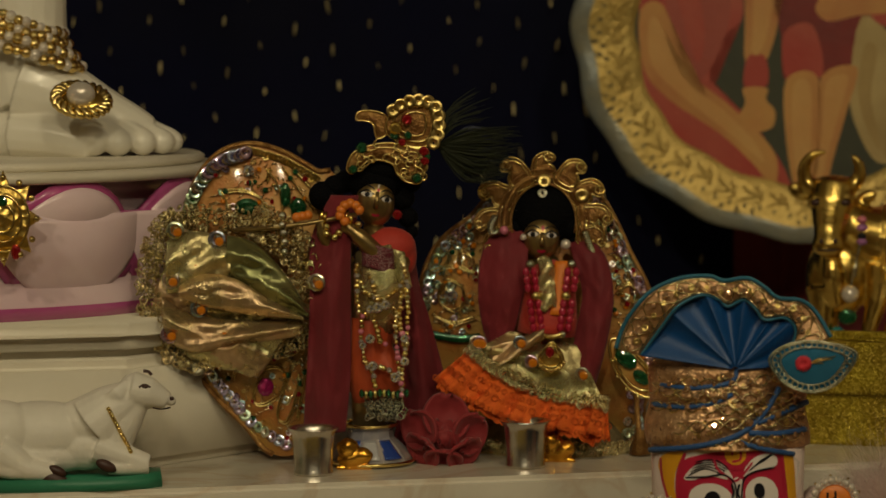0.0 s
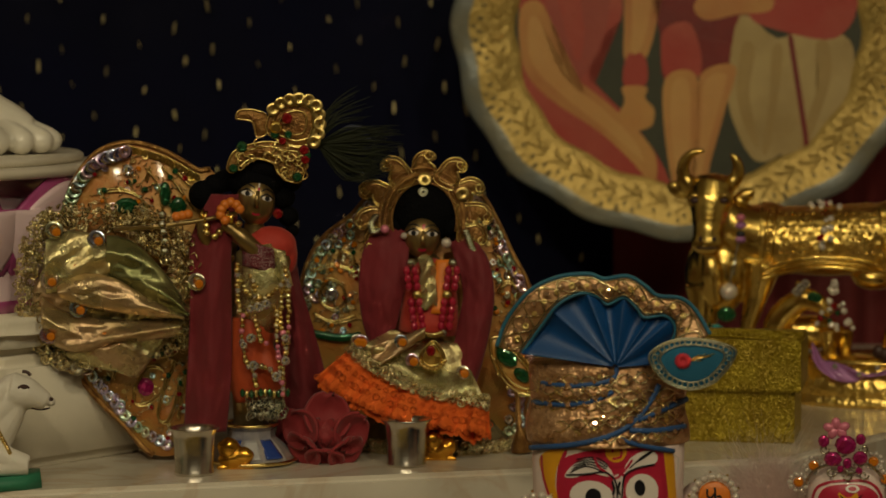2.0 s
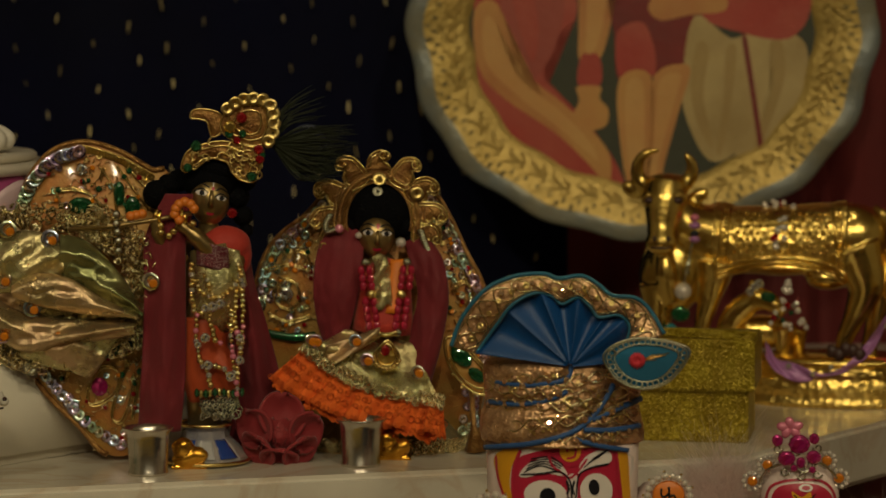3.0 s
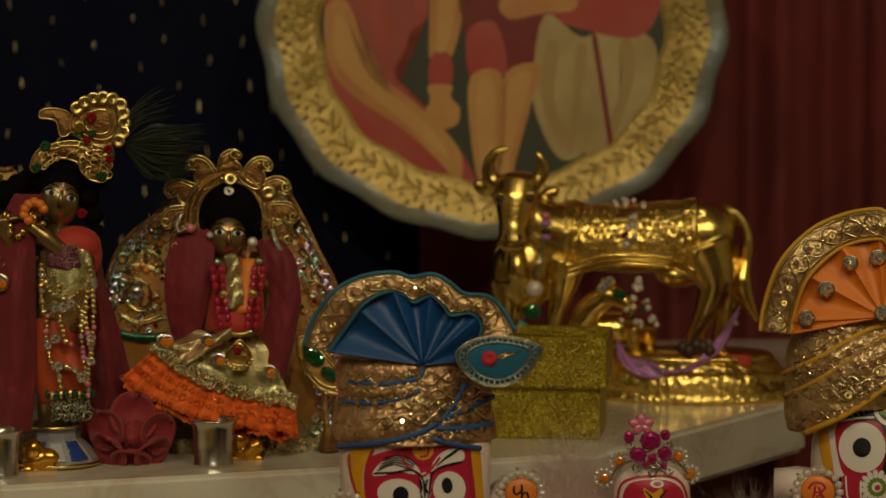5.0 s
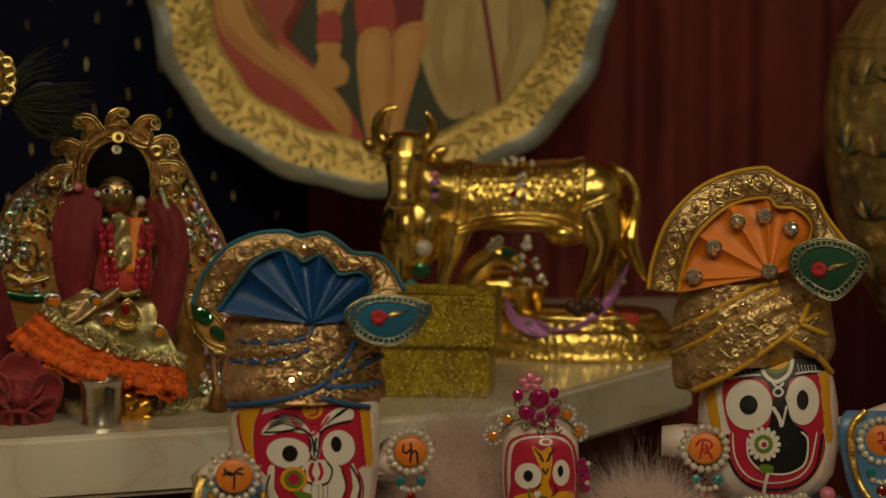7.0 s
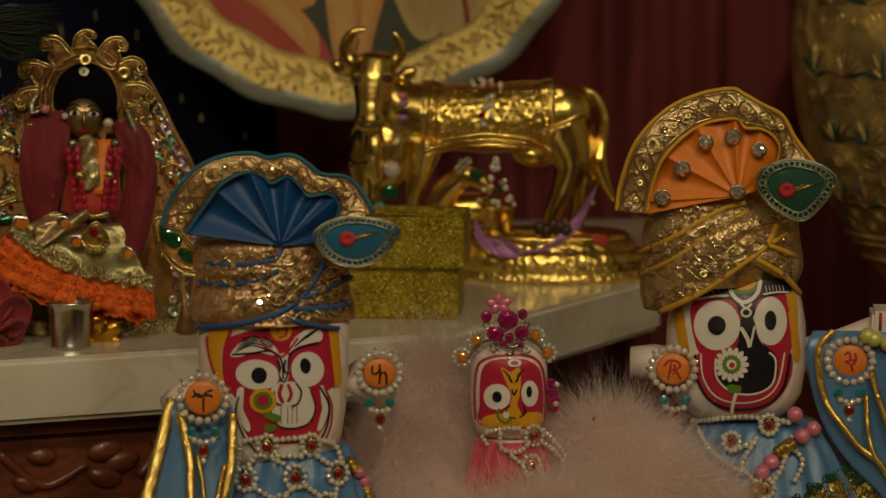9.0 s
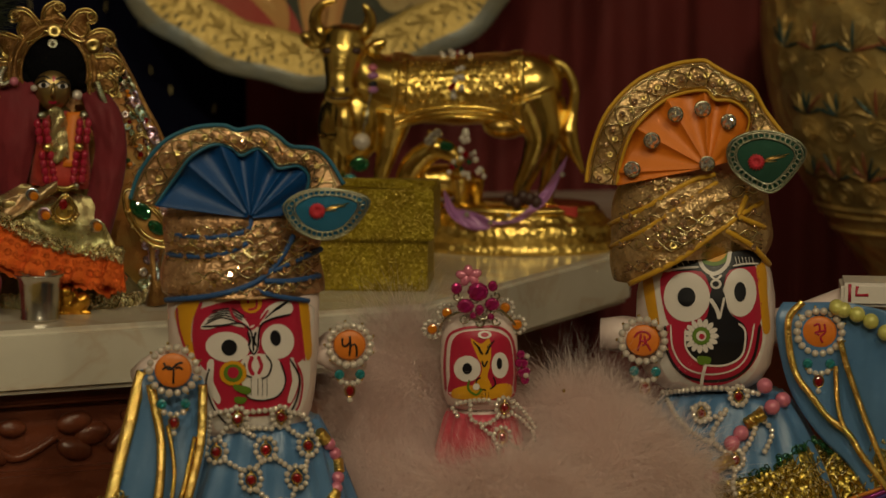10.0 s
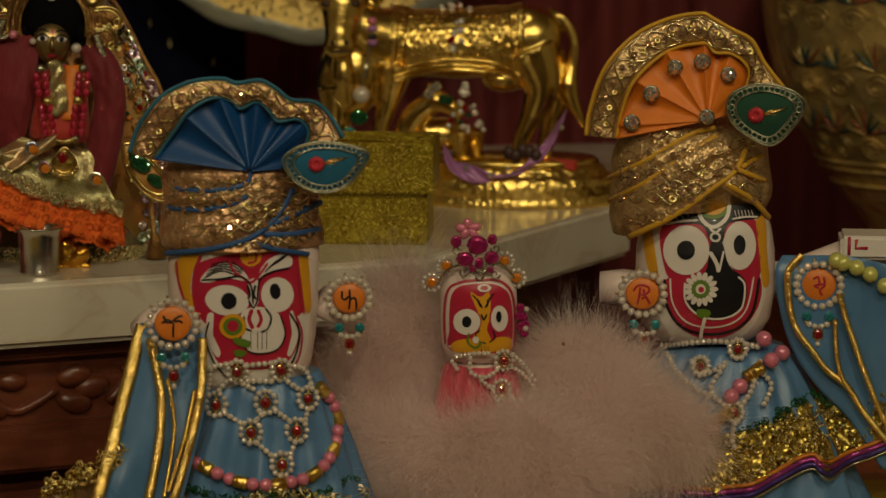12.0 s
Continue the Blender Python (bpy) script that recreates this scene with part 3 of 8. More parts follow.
for col in range(24):
    for row in range(14):
        x = -0.62 + col * 0.0385 + rnd.uniform(-0.005, 0.005) + 0.008 * (row % 3)
        z = 1.45 - row * 0.045 - (col % 2) * 0.0225 + rnd.uniform(-0.006, 0.006)
        if x > 0.29 or z < 0.9:
            continue
        ob = new("sequin", dash)
        ob.parent = blue_curtain
        ob.matrix_basis = Matrix.LocRotScale((x, 2.743, z), Euler((rnd.uniform(-0.4, 0.4), rnd.uniform(-0.2, 0.2), rnd.uniform(-0.5, 0.5))), Vector((1, 1, rnd.uniform(0.8, 1.15))) * 0.0026 * rnd.uniform(0.6, 1.1))


def prism(name, pts, z0, z1, material, label, bevel=0.004, seg=3, parent=None, smooth=False):
    """A body with an upright outline in plan."""
    bm = bmesh.new()
    a = [bm.verts.new((x, y, z0)) for x, y in pts]
    b = [bm.verts.new((x, y, z1)) for x, y in pts]
    for i in range(len(pts)):
        j = (i + 1) % len(pts)
        bm.faces.new((a[i], a[j], b[j], b[i]))
    bm.faces.new(a[::-1]), bm.faces.new(b)
    if bevel:
        bmesh.ops.bevel(bm, geom=bm.edges[:], offset=bevel, segments=seg, affect="EDGES")
    ob = part(name, bm, material, smooth=smooth)
    ob.parent = parent
    return tagged(ob, label)


SLAB = [(-1.2, 1.525), (0.335, 1.872), (0.56, 2.147), (0.68, 2.6), (-1.2, 2.6)]
tagged(prism("altar_slab", SLAB, 0.905, 0.95, MARBLE, "thick white marble altar slab with brown veins"), category="slab", kind="structure")


def inset(d, z):
    return [(-1.2, 1.525 + d), (0.335 - 0.3 * d, 1.872 + d), (0.56 - d, 2.147 + 0.4 * d), (0.68 - d, 2.6), (-1.2, 2.6)]


# carved wooden front under the slab
front = new("altar_front")
tagged(front, "dark carved wooden altar front below the marble", "altar front", kind="structure")
A, B = Vector((-1.2, 1.545, 0)), Vector((0.325, 1.89, 0))
along = (B - A).normalized()
out = Vector((along.y, -along.x, 0))


def rail(name, s0, s1, z0, z1, d0, d1, bevel=0.003):
    bm = bmesh.new()
    bmesh.ops.create_cube(bm, size=1, matrix=Matrix.Translation(((s0 + s1) / 2, (d0 + d1) / 2, (z0 + z1) / 2)) @ Matrix.Diagonal((s1 - s0, d1 - d0, z1 - z0, 1)))
    bmesh.ops.bevel(bm, geom=bm.edges[:], offset=bevel, segments=2, affect="EDGES")
    bm.transform(Matrix.Translation(A) @ Matrix.Rotation(math.atan2(along.y, along.x), 4, "Z"))
    return part(name, bm, WOOD, front, smooth=False)


rail("top_moulding", 0, 1.55, 0.893, 0.9045, 0.0, 0.1)
rail("frieze", 0, 1.55, 0.83, 0.893, 0.014, 0.1, 0.001)
rail("rail", 0, 1.55, 0.812, 0.846, 0.004, 0.1)
rail("back_board", 0, 1.55, 0.0, 0.812, 0.03, 0.1, 0.001)
for s in range(8):
    rail("panel", 0.06 + 0.19 * s, 0.2 + 0.19 * s, 0.3, 0.795, 0.018, 0.035, 0.006)
turn = Matrix.Translation(A) @ Matrix.Rotation(math.atan2(along.y, along.x), 4, "Z")
rnd = random.Random(4)
for s in range(15):
    # a carved stem with a three-lobed leaf
    bm = bmesh.new()
    x0 = 0.04 + 0.1 * s
    up = 1 if s % 2 else -1
    tube(bm, smooth_path([(x0, 0.014, 0.868 - up * 0.012), (x0 + 0.03, 0.012, 0.868 + up * 0.013), (x0 + 0.062, 0.012, 0.868)], 6), [0.004 - 0.0001 * i for i in range(13)], n=8)
    for dx, dz, r in ((0.075, 0.009, 0.011), (0.075, -0.01, 0.011), (0.088, 0, 0.011), (0.03, -up * 0.008, 0.009), (0.018, up * 0.011, 0.008)):
        ball(bm, (x0 + dx, 0.013, 0.868 + dz), (r * 1.2, 0.006, r * 0.75), nu=14, nv=8, rot=Euler((0, rnd.uniform(-0.6, 0.6), 0)))
    bm.transform(turn)
    part("carved_leaf", bm, WOOD, front)
# the body under the angled corner and the lower shelf in front
tagged(prism("altar_body", [(-1.19, 1.66), (0.30, 1.99), (0.50, 2.22), (0.60, 2.58), (-1.19, 2.58)], 0, 0.904, WOOD, "dark wooden body of the altar", 0.002), category="altar", kind="structure")
prism("lower_shelf", [(-1.0, 1.3), (1.4, 1.3), (1.4, 1.78), (0.36, 1.80), (-1.0, 1.53)], 0.0, 0.796, WOOD, "low wooden shelf in front of the altar", 0.003)
bpy.data.objects["lower_shelf"]["category"] = "shelf"
bpy.data.objects["lower_shelf"]["kind"] = "structure"
bm = bmesh.new()
rows = []
for i in range(61):
    row = []
    for j in range(25):
        x, y = -0.9 + 2.28 * i / 60, 1.29 + 0.43 * j / 24
        row.append(bm.verts.new((x, y, 0.7995 + 0.002 * noise.noise((x * 14, y * 14, 2)))))
    rows.append(row)
for a, b in zip(rows, rows[1:]):
    for j in range(24):
        bm.faces.new((a[j], b[j], b[j + 1], a[j + 1]))
bmesh.ops.solidify(bm, geom=bm.faces[:], thickness=0.003)
tagged(part("altar_cloth", bm, YELLOW_CLOTH), "plain yellow cloth spread over the low shelf", "cloth")


# ---- the statue's pedestal, lotus and foot ----
CEN = Vector((-0.385, 2.0, 0))
pedestal = new("statue_pedestal")
pedestal.location = CEN
UNIT[pedestal.name] = 1.0
tagged(pedestal, "cream marble pedestal with a rounded cornice and painted lotus petals", "pedestal")


def around(d):
    """The pedestal's outline, drawn in by d."""
    return [(-0.9, 1.665 + d), (-0.215 - 0.45 * d, 1.822 + 0.95 * d), (-0.09 - d, 1.955 + 0.4 * d), (-0.09 - d, 2.45), (-0.9, 2.45)]


def ped_piece(name, d, z0, z1, bevel, material=STONE, seg=3):
    ob = prism(name, [(x - CEN.x, y - CEN.y) for x, y in around(d)], z0, z1, material, "", bevel, seg, smooth=True)
    ob.parent = pedestal
    return ob


ped_piece("plinth", 0.004, 0.9502, 1.03, 0.008, seg=6)
ped_piece("neck", 0.018, 1.02, 1.046, 0.004)
ped_piece("cornice", -0.004, 1.036, 1.0565, 0.010, seg=5)


def lotus_row(count, r, z, h, w, lean, phase, up, edge):
    """Petals round the base: a pale swollen leaf in a magenta rim."""
    for i in range(count):
        a = 2 * math.pi * (i + phase) / count
        if math.sin(a) > 0.45:
            continue
        for kind in ("rim", "petal"):
            s = 1.0 if kind == "rim" else edge
            bm = bmesh.new()

            def leaf(u, v):
                t = 2 * u - 1
                half = math.cos(t * math.pi / 2) ** 0.55 if abs(t) < 1 else 0.0
                x = t * w * s
                top = half * s
                zz = v * top * h if up else h * (1 - v * top)
                if kind == "petal":
                    zz = zz * 0.98 + 0.01 * h
                bulge = math.sin(math.pi * min(1, max(0, zz / h)) * 0.75) * (1 - t * t) * 0.022
                y = -bulge - lean * (zz / h if up else 1 - zz / h) * 0.03 - (0.004 if kind == "petal" else 0)
                return (x, y, zz)

            sheet(bm, leaf, 20, 10, 0.004)
            bm.transform(Matrix.Translation((0, 0, z)) @ Matrix.Rotation(a + math.pi / 2, 4, "Z") @ Matrix.Translation((0, -r, 0)))
            part("petal_rim" if kind == "rim" else "petal", bm, LOTUS_PINK if kind == "rim" else LOTUS_PALE, pedestal)


bm = bmesh.new()
lathe(bm, [(0.205, 1.0565), (0.21, 1.066), (0.19, 1.1), (0.184, 1.115), (0.184, 1.14), (0.188, 1.152)], n=64)
for f in bm.faces:
    f.material_index = 1 if f.calc_center_median().z < 1.07 else 0
part("lotus_core", bm, [LOTUS_PALE, LOTUS_PINK], pedestal, "painted lotus core")
lotus_row(12, 0.194, 1.058, 0.072, 0.07, -0.4, 0.28, False, 0.9)
lotus_row(12, 0.19, 1.1, 0.054, 0.058, 0.1, 0.28, True, 0.9)
for name, r, z0, z1 in (("lower_disc", 0.216, 1.151, 1.159), ("upper_disc", 0.204, 1.159, 1.166)):
    bm = bmesh.new()
    lathe(bm, [(r - 0.003, z0), (r, z0 + 0.002), (r, z1 - 0.002), (r - 0.003, z1)], n=96)
    part(name, bm, STONE, pedestal)

# the foot of the standing statue, one plain carved form
bm = bmesh.new()
FT = (-0.285, 1.955, 1.166)
tube(bm, [(-60, 40, 330), (-60, 40, 230), (-62, 30, 150), (-40, 20, 90)], [72, 74, 80, 88], n=20)
ball(bm, (-70, 10, 40), (80, 60, 55))
tube(bm, smooth_path([(-60, 5, 120), (0, 5, 100), (70, 12, 66), (125, 18, 46), (160, 24, 34)], 4), [82 - 3.2 * i for i in range(17)], n=18)
tube(bm, [(-70, -30, 40), (0, -45, 34), (40, -55, 26), (72, -62, 20)], [44, 40, 36, 33], n=14)
for i, (x0, y0, x1, y1, r) in enumerate([(56, -30, 110, -50, 27), (86, -6, 150, -28, 26), (108, 16, 182, -2, 24), (122, 40, 196, 26, 22)]):
    tube(bm, [(x0 - 40, y0 + 8, 56), (x0, y0, 52), ((x0 + x1) / 2, (y0 + y1) / 2, 42), (x1, y1, 25)], [r, r, r * 0.92, r * 0.95], n=12)
    ball(bm, (x1 + 2, y1, 23), (r * 0.95, r * 0.95, r * 0.9))
ball(bm, (66, -64, 28), (36, 32, 29))
bm = melt(bm, 2.6, 12)
solo("statue", bm, STATUE, FT, "polished white marble foot of a standing statue", "statue", turn=0)

anklet = thing("anklet", (-0.311, 1.955, 1.166 + 0.077), "gold and pearl beaded anklet round the statue's ankle", "anklet", turn=0)
gold_bead, pearl_bead = pearl(BRASS), pearl(PEARL)
for row, (z, rr) in enumerate([(0, 96), (20, 90), (40, 84), (58, 80)]):
    for i in range(40):
        t = 2 * math.pi * (i + 0.4 * row) / 40
        if math.sin(t) > 0.5:
            continue
        me = pearl_bead if (i + row) % (2 if row % 2 else 4) == 0 else gold_bead
        piece("pearl" if me is pearl_bead else "gold_bead", me, anklet, (rr * 1.02 * math.cos(t) + (8 - z * 0.25), rr * 0.95 * math.sin(t), z - 30 * math.cos(t) + random.uniform(-3, 3)), random.uniform(8.5, 11))
ring = thing("toe_ring", (-0.258, 1.892, 1.166 + 0.042), "gold rope brooch with one large pearl on the foot", "ornament", turn=0)
bm = bmesh.new()
for j in range(2):
    tube(bm, [((44 + 7 * math.sin(11 * t + j * 3.1)) * math.cos(t), (20 + 5 * math.sin(11 * t + j * 3.1)) * math.sin(t), (22 + 5 * math.sin(11 * t + j * 3.1)) * math.sin(t) + 5 * math.cos(11 * t + j * 3.1) - 6 * math.cos(t)) for t in (2 * math.pi * i / 120 for i in range(120))], 6, n=6, closed=True)
part("rope", bm, BRASS, ring)
bm = bmesh.new()
ball(bm, (0, 0, 0), (44, 26, 8), rot=Euler((0.75, 0, 0)))
part("back_plate", bm, GOLD, ring)
piece("pearl", pearl(PEARL, 24, 16), ring, (0, -8, 10), (25, 22, 22))
bm = bmesh.new()
pend = thing("gold_pendant", (-0.2965, 1.782, 1.13), "gold filigree pendant hanging before the lotus petals", "pendant", turn=0)
tube(bm, [(-60, 0, 130), (-20, 0, 60)], 3, n=6)
star = []
for i in range(24):
    t = 2 * math.pi * i / 24
    r = 70 if i % 3 == 0 else 48
    star.append((r * math.cos(t) * 0.95, r * math.sin(t) * 1.2))
board(bm, star, -4, 4, edge=2)
part("plate", bm, GOLD_CHASED, pend)
bm = bmesh.new()
for rr in (20, 34, 48):
    tube(bm, [(rr * 0.95 * math.cos(t), -6, rr * 1.2 * math.sin(t)) for t in (2 * math.pi * i / 30 for i in range(30))], 2.4, n=5, closed=True)
part("filigree", bm, BRASS, pend)
for i in range(12):
    t = 2 * math.pi * i / 12
    piece("gold_bead", gold_bead, pend, (58 * math.cos(t), -6, 72 * math.sin(t)), 6)
piece("stone", stone(GEM_RED), pend, (22, -7, -58), (9, 8, 14))
piece("stone", stone(GEM_GREEN), pend, (0, -8, 30), 9)


# ---- the box of gold glitter paper ----
box = thing("gift_box", (0.3104, 2.0, 0.95), "square gift box covered in gold glitter paper", "box", turn=-14)


def rounded_box(lo, hi, bevel, seg=2):
    bm = bmesh.new()
    c = [(a + b) / 2 for a, b in zip(lo, hi)]
    bmesh.ops.create_cube(bm, size=1, matrix=Matrix.Translation(c) @ Matrix.Diagonal((*[b - a for a, b in zip(lo, hi)], 1)))
    bmesh.ops.bevel(bm, geom=bm.edges[:], offset=bevel, segments=seg, affect="EDGES")
    return bm


part("body", rounded_box((-86, -124, 0), (120, 50, 110), 3), GLITTER, box, smooth=False)
lid = part("lid", rounded_box((-97, -138, 90), (131, 56, 178), 3), GLITTER, box, smooth=False)
bm = bmesh.new()
for j in range(4):
    tube(bm, smooth_path([(-94, -120 + 34 * j, 178), (-30, -118 + 30 * j, 183), (40, -122 + 36 * j, 181), (128, -116 + 33 * j, 178)], 6), 2.5, n=6)
part("paper_crease", bm, GLITTER, lid)


# ---- the large plate with a picture ----
plate = thing("picture_plate", (0.3523, 2.56, 1.2584), "large scalloped plate with an embossed gold rim and painted scene", "plate", turn=-8)
PC = (943, 60)


def rim(scale, t):
    """The plate's scalloped outline."""
    s = 1 + 0.011 * math.cos(16 * t + 0.6) + 0.006 * math.sin(7 * t)
    return (413 * scale * s * math.cos(t), 362 * scale * s * math.sin(t))


bm = bmesh.new()
NR = 128
rings = []
for sc, y in ((0.72, 12), (0.735, 6), (0.76, 2), (0.84, -8), (0.92, -14), (0.955, -16), (0.985, -14), (1.0, -9), (1.0, -2), (0.98, 2), (0.76, 22), (0.70, 24)):
    rings.append([bm.verts.new((*(lambda p: (p[0], y + (2.5 * math.sin(16 * t + 0.6) if sc > 0.9 else 0), p[1]))(rim(sc, t)),)) for t in (2 * math.pi * i / NR for i in range(NR))])
for k, (a, b) in enumerate(zip(rings, rings[1:])):
    for j in range(NR):
        bm.faces.new((a[j], a[(j + 1) % NR], b[(j + 1) % NR], b[j])).material_index = 1 if 4 <= k <= 9 else 0
bm.faces.new(rings[-1]).material_index = 0
RIM_GOLD = cells(mat("embossed_gold_foil", (0.6, 0.42, 0.12), 0.42, 0.5, var=0.25, grain=160, bump=0.3, second=(0.48, 0.34, 0.1), blotch=40), 240, 0.3)
RIM_BLUE = mat("blue_grey_glaze", (0.22, 0.25, 0.25), 0.35, 0.2, var=0.25, grain=90, bump=0.2, second=(0.26, 0.24, 0.16), blotch=25)
part("rim", bm, [RIM_GOLD, RIM_BLUE], plate, "embossed gold rim with a blue-grey edge")
# Solid dark beads on the rim: shade of the pierced holes put into colour.
hole = pearl(mat("piercing_shade", (0.2, 0.16, 0.08), 0.6, 0.2), 8, 6)
for i in range(84):
    t = 2 * math.pi * (i + 0.5) / 84
    for f, r in ((0.905, 8), (0.875, 6)):
        x, z = rim(f, t + (0.03 if f < 0.9 else 0))
        piece("piercing", hole, plate, (x, -11, z), (r, 2.5, r * 0.45), (0, -math.degrees(t), 0))
for i in range(44):
    t = 2 * math.pi * i / 44
    for a, b, w in ((0.78, 0.86, 0.045), (0.86, 0.78, 0.06)):
        pts = [(*(lambda p: (p[0], -7 - 5 * u, p[1]))(rim(a + (b - a) * u, t + w * math.sin(5 * u))),) for u in (j / 8 for j in range(9))]
        bm = bmesh.new()
        tube(bm, pts, 2.0, n=5)
        part("scroll", bm, RIM_GOLD, plate)
P_DARK = mat("picture_dark_green", (0.05, 0.055, 0.03), 0.55, var=0.3, grain=150, bump=0.1)
P_RED = mat("picture_red", (0.44, 0.05, 0.035), 0.5, var=0.2, grain=120, bump=0.1, second=(0.47, 0.1, 0.06), blotch=14)
P_ROSE = mat("picture_rose", (0.42, 0.085, 0.06), 0.5, var=0.2, grain=120, bump=0.1, second=(0.36, 0.06, 0.04), blotch=16)
P_SKIN = mat("picture_ochre", (0.62, 0.32, 0.09), 0.5, var=0.2, grain=120, bump=0.1, second=(0.5, 0.17, 0.05), blotch=13)
P_CREAM = mat("picture_cream", (0.56, 0.42, 0.18), 0.5, var=0.2, grain=120, bump=0.1, second=(0.36, 0.24, 0.08), blotch=14)
P_CRIMSON = mat("picture_crimson", (0.24, 0.015, 0.012), 0.5, var=0.3, grain=120, bump=0.1)
P_MOSS = mat("picture_moss", (0.05, 0.08, 0.02), 0.5, var=0.3, grain=120, bump=0.1)
P_SKIN_LIGHT = mat("picture_light_ochre", (0.66, 0.37, 0.12), 0.5, var=0.15, grain=120, bump=0.1, second=(0.6, 0.28, 0.08), blotch=13)
P_FOLD = mat("picture_fold", (0.45, 0.31, 0.11), 0.5, var=0.2, grain=120, bump=0.1, second=(0.38, 0.25, 0.08), blotch=16)
PICTURE = [P_DARK, P_RED, P_ROSE, P_SKIN, P_CRIMSON, P_CREAM, P_MOSS, P_SKIN_LIGHT, P_FOLD]


def patch(kind, *args, **more):
    """One flat painted shape of the picture."""
    bm = bmesh.new()
    sk = Skin(bm, lambda x, z: 8, lambda x, y, d=0.0: Vector((x - PC[0], d, PC[1] - y)))
    if kind == "line":
        sk.line(*args, **more)
    else:
        pts, rest = args[0], args[1:]
        if len(pts) < 40:
            pts = [(p.x, p.z) for p in smooth_path(pts, 4, closed=True)]
        sk.poly(pts, *rest, **more)
    part("painted_shape", bm, PICTURE, plate, smooth=False)


patch("poly", [(PC[0] + rim(0.73, t)[0], PC[1] - rim(0.73, t)[1]) for t in (2 * math.pi * i / 64 for i in range(64))], 0, 0, 6)
patch("poly", [(652, -60), (700, -170), (800, -130), (830, 20), (800, 60), (770, 130), (790, 160), (850, 220), (905, 300), (920, 370), (870, 378), (790, 350), (720, 290), (670, 200), (650, 100)], 1, 0.6)
patch("poly", [(690, -100), (790, -80), (806, 30), (770, 125), (740, 130), (700, 40)], 2, 1.0)
patch("poly", [(648, 20), (690, 10), (730, 120), (800, 180), (860, 235), (890, 280), (885, 330), (850, 290), (790, 235), (700, 175), (655, 120)], 3, 1.4)
patch("poly", [(840, -60), (900, -60), (890, 40), (868, 110), (835, 110), (832, 60)], 3, 1.2)
patch("poly", [(838, 100), (868, 100), (872, 150), (832, 152)], 1, 1.6)
patch("poly", [(830, 155), (872, 155), (870, 175), (886, 195), (880, 225), (840, 232), (822, 210), (834, 180)], 3, 1.8)
patch("poly", [(880, -60), (1040, -60), (1045, 40), (1030, 120), (970, 135), (905, 145), (895, 60)], 4, 1.2)
patch("poly", [(900, 60), (950, 45), (968, 132), (908, 142)], 1, 1.5)
patch("poly", [(905, 140), (960, 135), (962, 250), (955, 340), (925, 345), (905, 240)], 3, 1.7)
patch("poly", [(966, 134), (1028, 118), (1012, 190), (985, 290), (975, 345), (950, 335), (962, 230)], 3, 1.7)
patch("poly", [(1035, 30), (1100, 70), (1150, 60), (1150, 200), (1110, 270), (1065, 285), (1030, 230), (1015, 160)], 5, 1.3)
patch("poly", [(1120, 60), (1205, 60), (1235, 100), (1215, 200), (1160, 290), (1110, 290), (1120, 180)], 5, 1.6)
patch("poly", [(1040, -60), (1220, -60), (1238, 20), (1200, 70), (1120, 60), (1050, 30)], 1, 1.8)
patch("poly", [(955, 10), (1000, -30), (1080, -20), (1090, 20), (1030, 28), (975, 38)], 3, 2.1)
patch("poly", [(1110, 285), (1150, 300), (1120, 335), (1050, 342), (1045, 325), (1085, 312)], 3, 1.9)
patch("poly", [(1010, 335), (1100, 345), (1090, 375), (1000, 370)], 6, 1.1)
patch("line", [(1122, 60), (1140, 170), (1158, 285)], 9, 4, 2.4)
# lighter middles of the limbs and soft folds in the cloth
for pts, m in (([(918, 150), (946, 148), (950, 240), (944, 325), (930, 328), (916, 240)], 7), ([(974, 145), (1012, 134), (1000, 190), (976, 280), (968, 325), (958, 318), (968, 230)], 7), ([(850, -50), (884, -50), (876, 40), (860, 92), (845, 92), (846, 50)], 7),
               ([(664, 40), (684, 40), (722, 132), (792, 190), (850, 248), (868, 285), (850, 272), (790, 222), (712, 160), (668, 110)], 7), ([(1040, 80), (1062, 90), (1052, 170), (1070, 262), (1044, 222), (1030, 160)], 8), ([(1092, 90), (1110, 90), (1100, 190), (1086, 268), (1076, 262), (1088, 180)], 8),
               ([(1168, 80), (1190, 80), (1192, 150), (1150, 268), (1140, 262), (1172, 150)], 8), ([(700, 230), (760, 290), (840, 338), (880, 352), (800, 340), (730, 285)], 2), ([(705, -60), (740, -50), (762, 50), (752, 110), (730, 60)], 1)):
    patch("poly", pts, m, 2.3)
bm = bmesh.new()
tube(bm, [(-200, 26, 120), (-90, 90, 520), (-20, 330, 2440), (20, 330, 2440), (90, 90, 520), (200, 26, 120)], 3)
part("hanging_wire", bm, BRASS, plate, "thin wire behind the plate")


# ---- the tall engraved vase ----
vase = thing("brass_vase", (0.892, 2.33, 0.83), "large engraved brass vase with worn enamel flowers", "vase", turn=0)
VP = [(60, 0), (64, 10), (52, 30), (58, 60), (96, 120), (150, 190), (200, 262), (246, 350), (276, 440), (290, 540), (284, 640), (262, 720), (210, 800), (150, 850), (120, 900), (112, 980), (128, 1060), (150, 1090)]
prof = [(p.x, p.z) for p in smooth_path([(r, z) for r, z in VP], 5)]
bm = bmesh.new()
lathe(bm, prof, n=96)
part("body", bm, DULL_BRASS, vase)
ENAMEL = [mat("enamel_teal", (0.05, 0.1, 0.09), 0.3, 0.3, var=0.4, grain=200, bump=0.1), mat("enamel_coral", (0.4, 0.12, 0.06), 0.35, 0.2, var=0.4, grain=200, bump=0.1), DULL_BRASS]


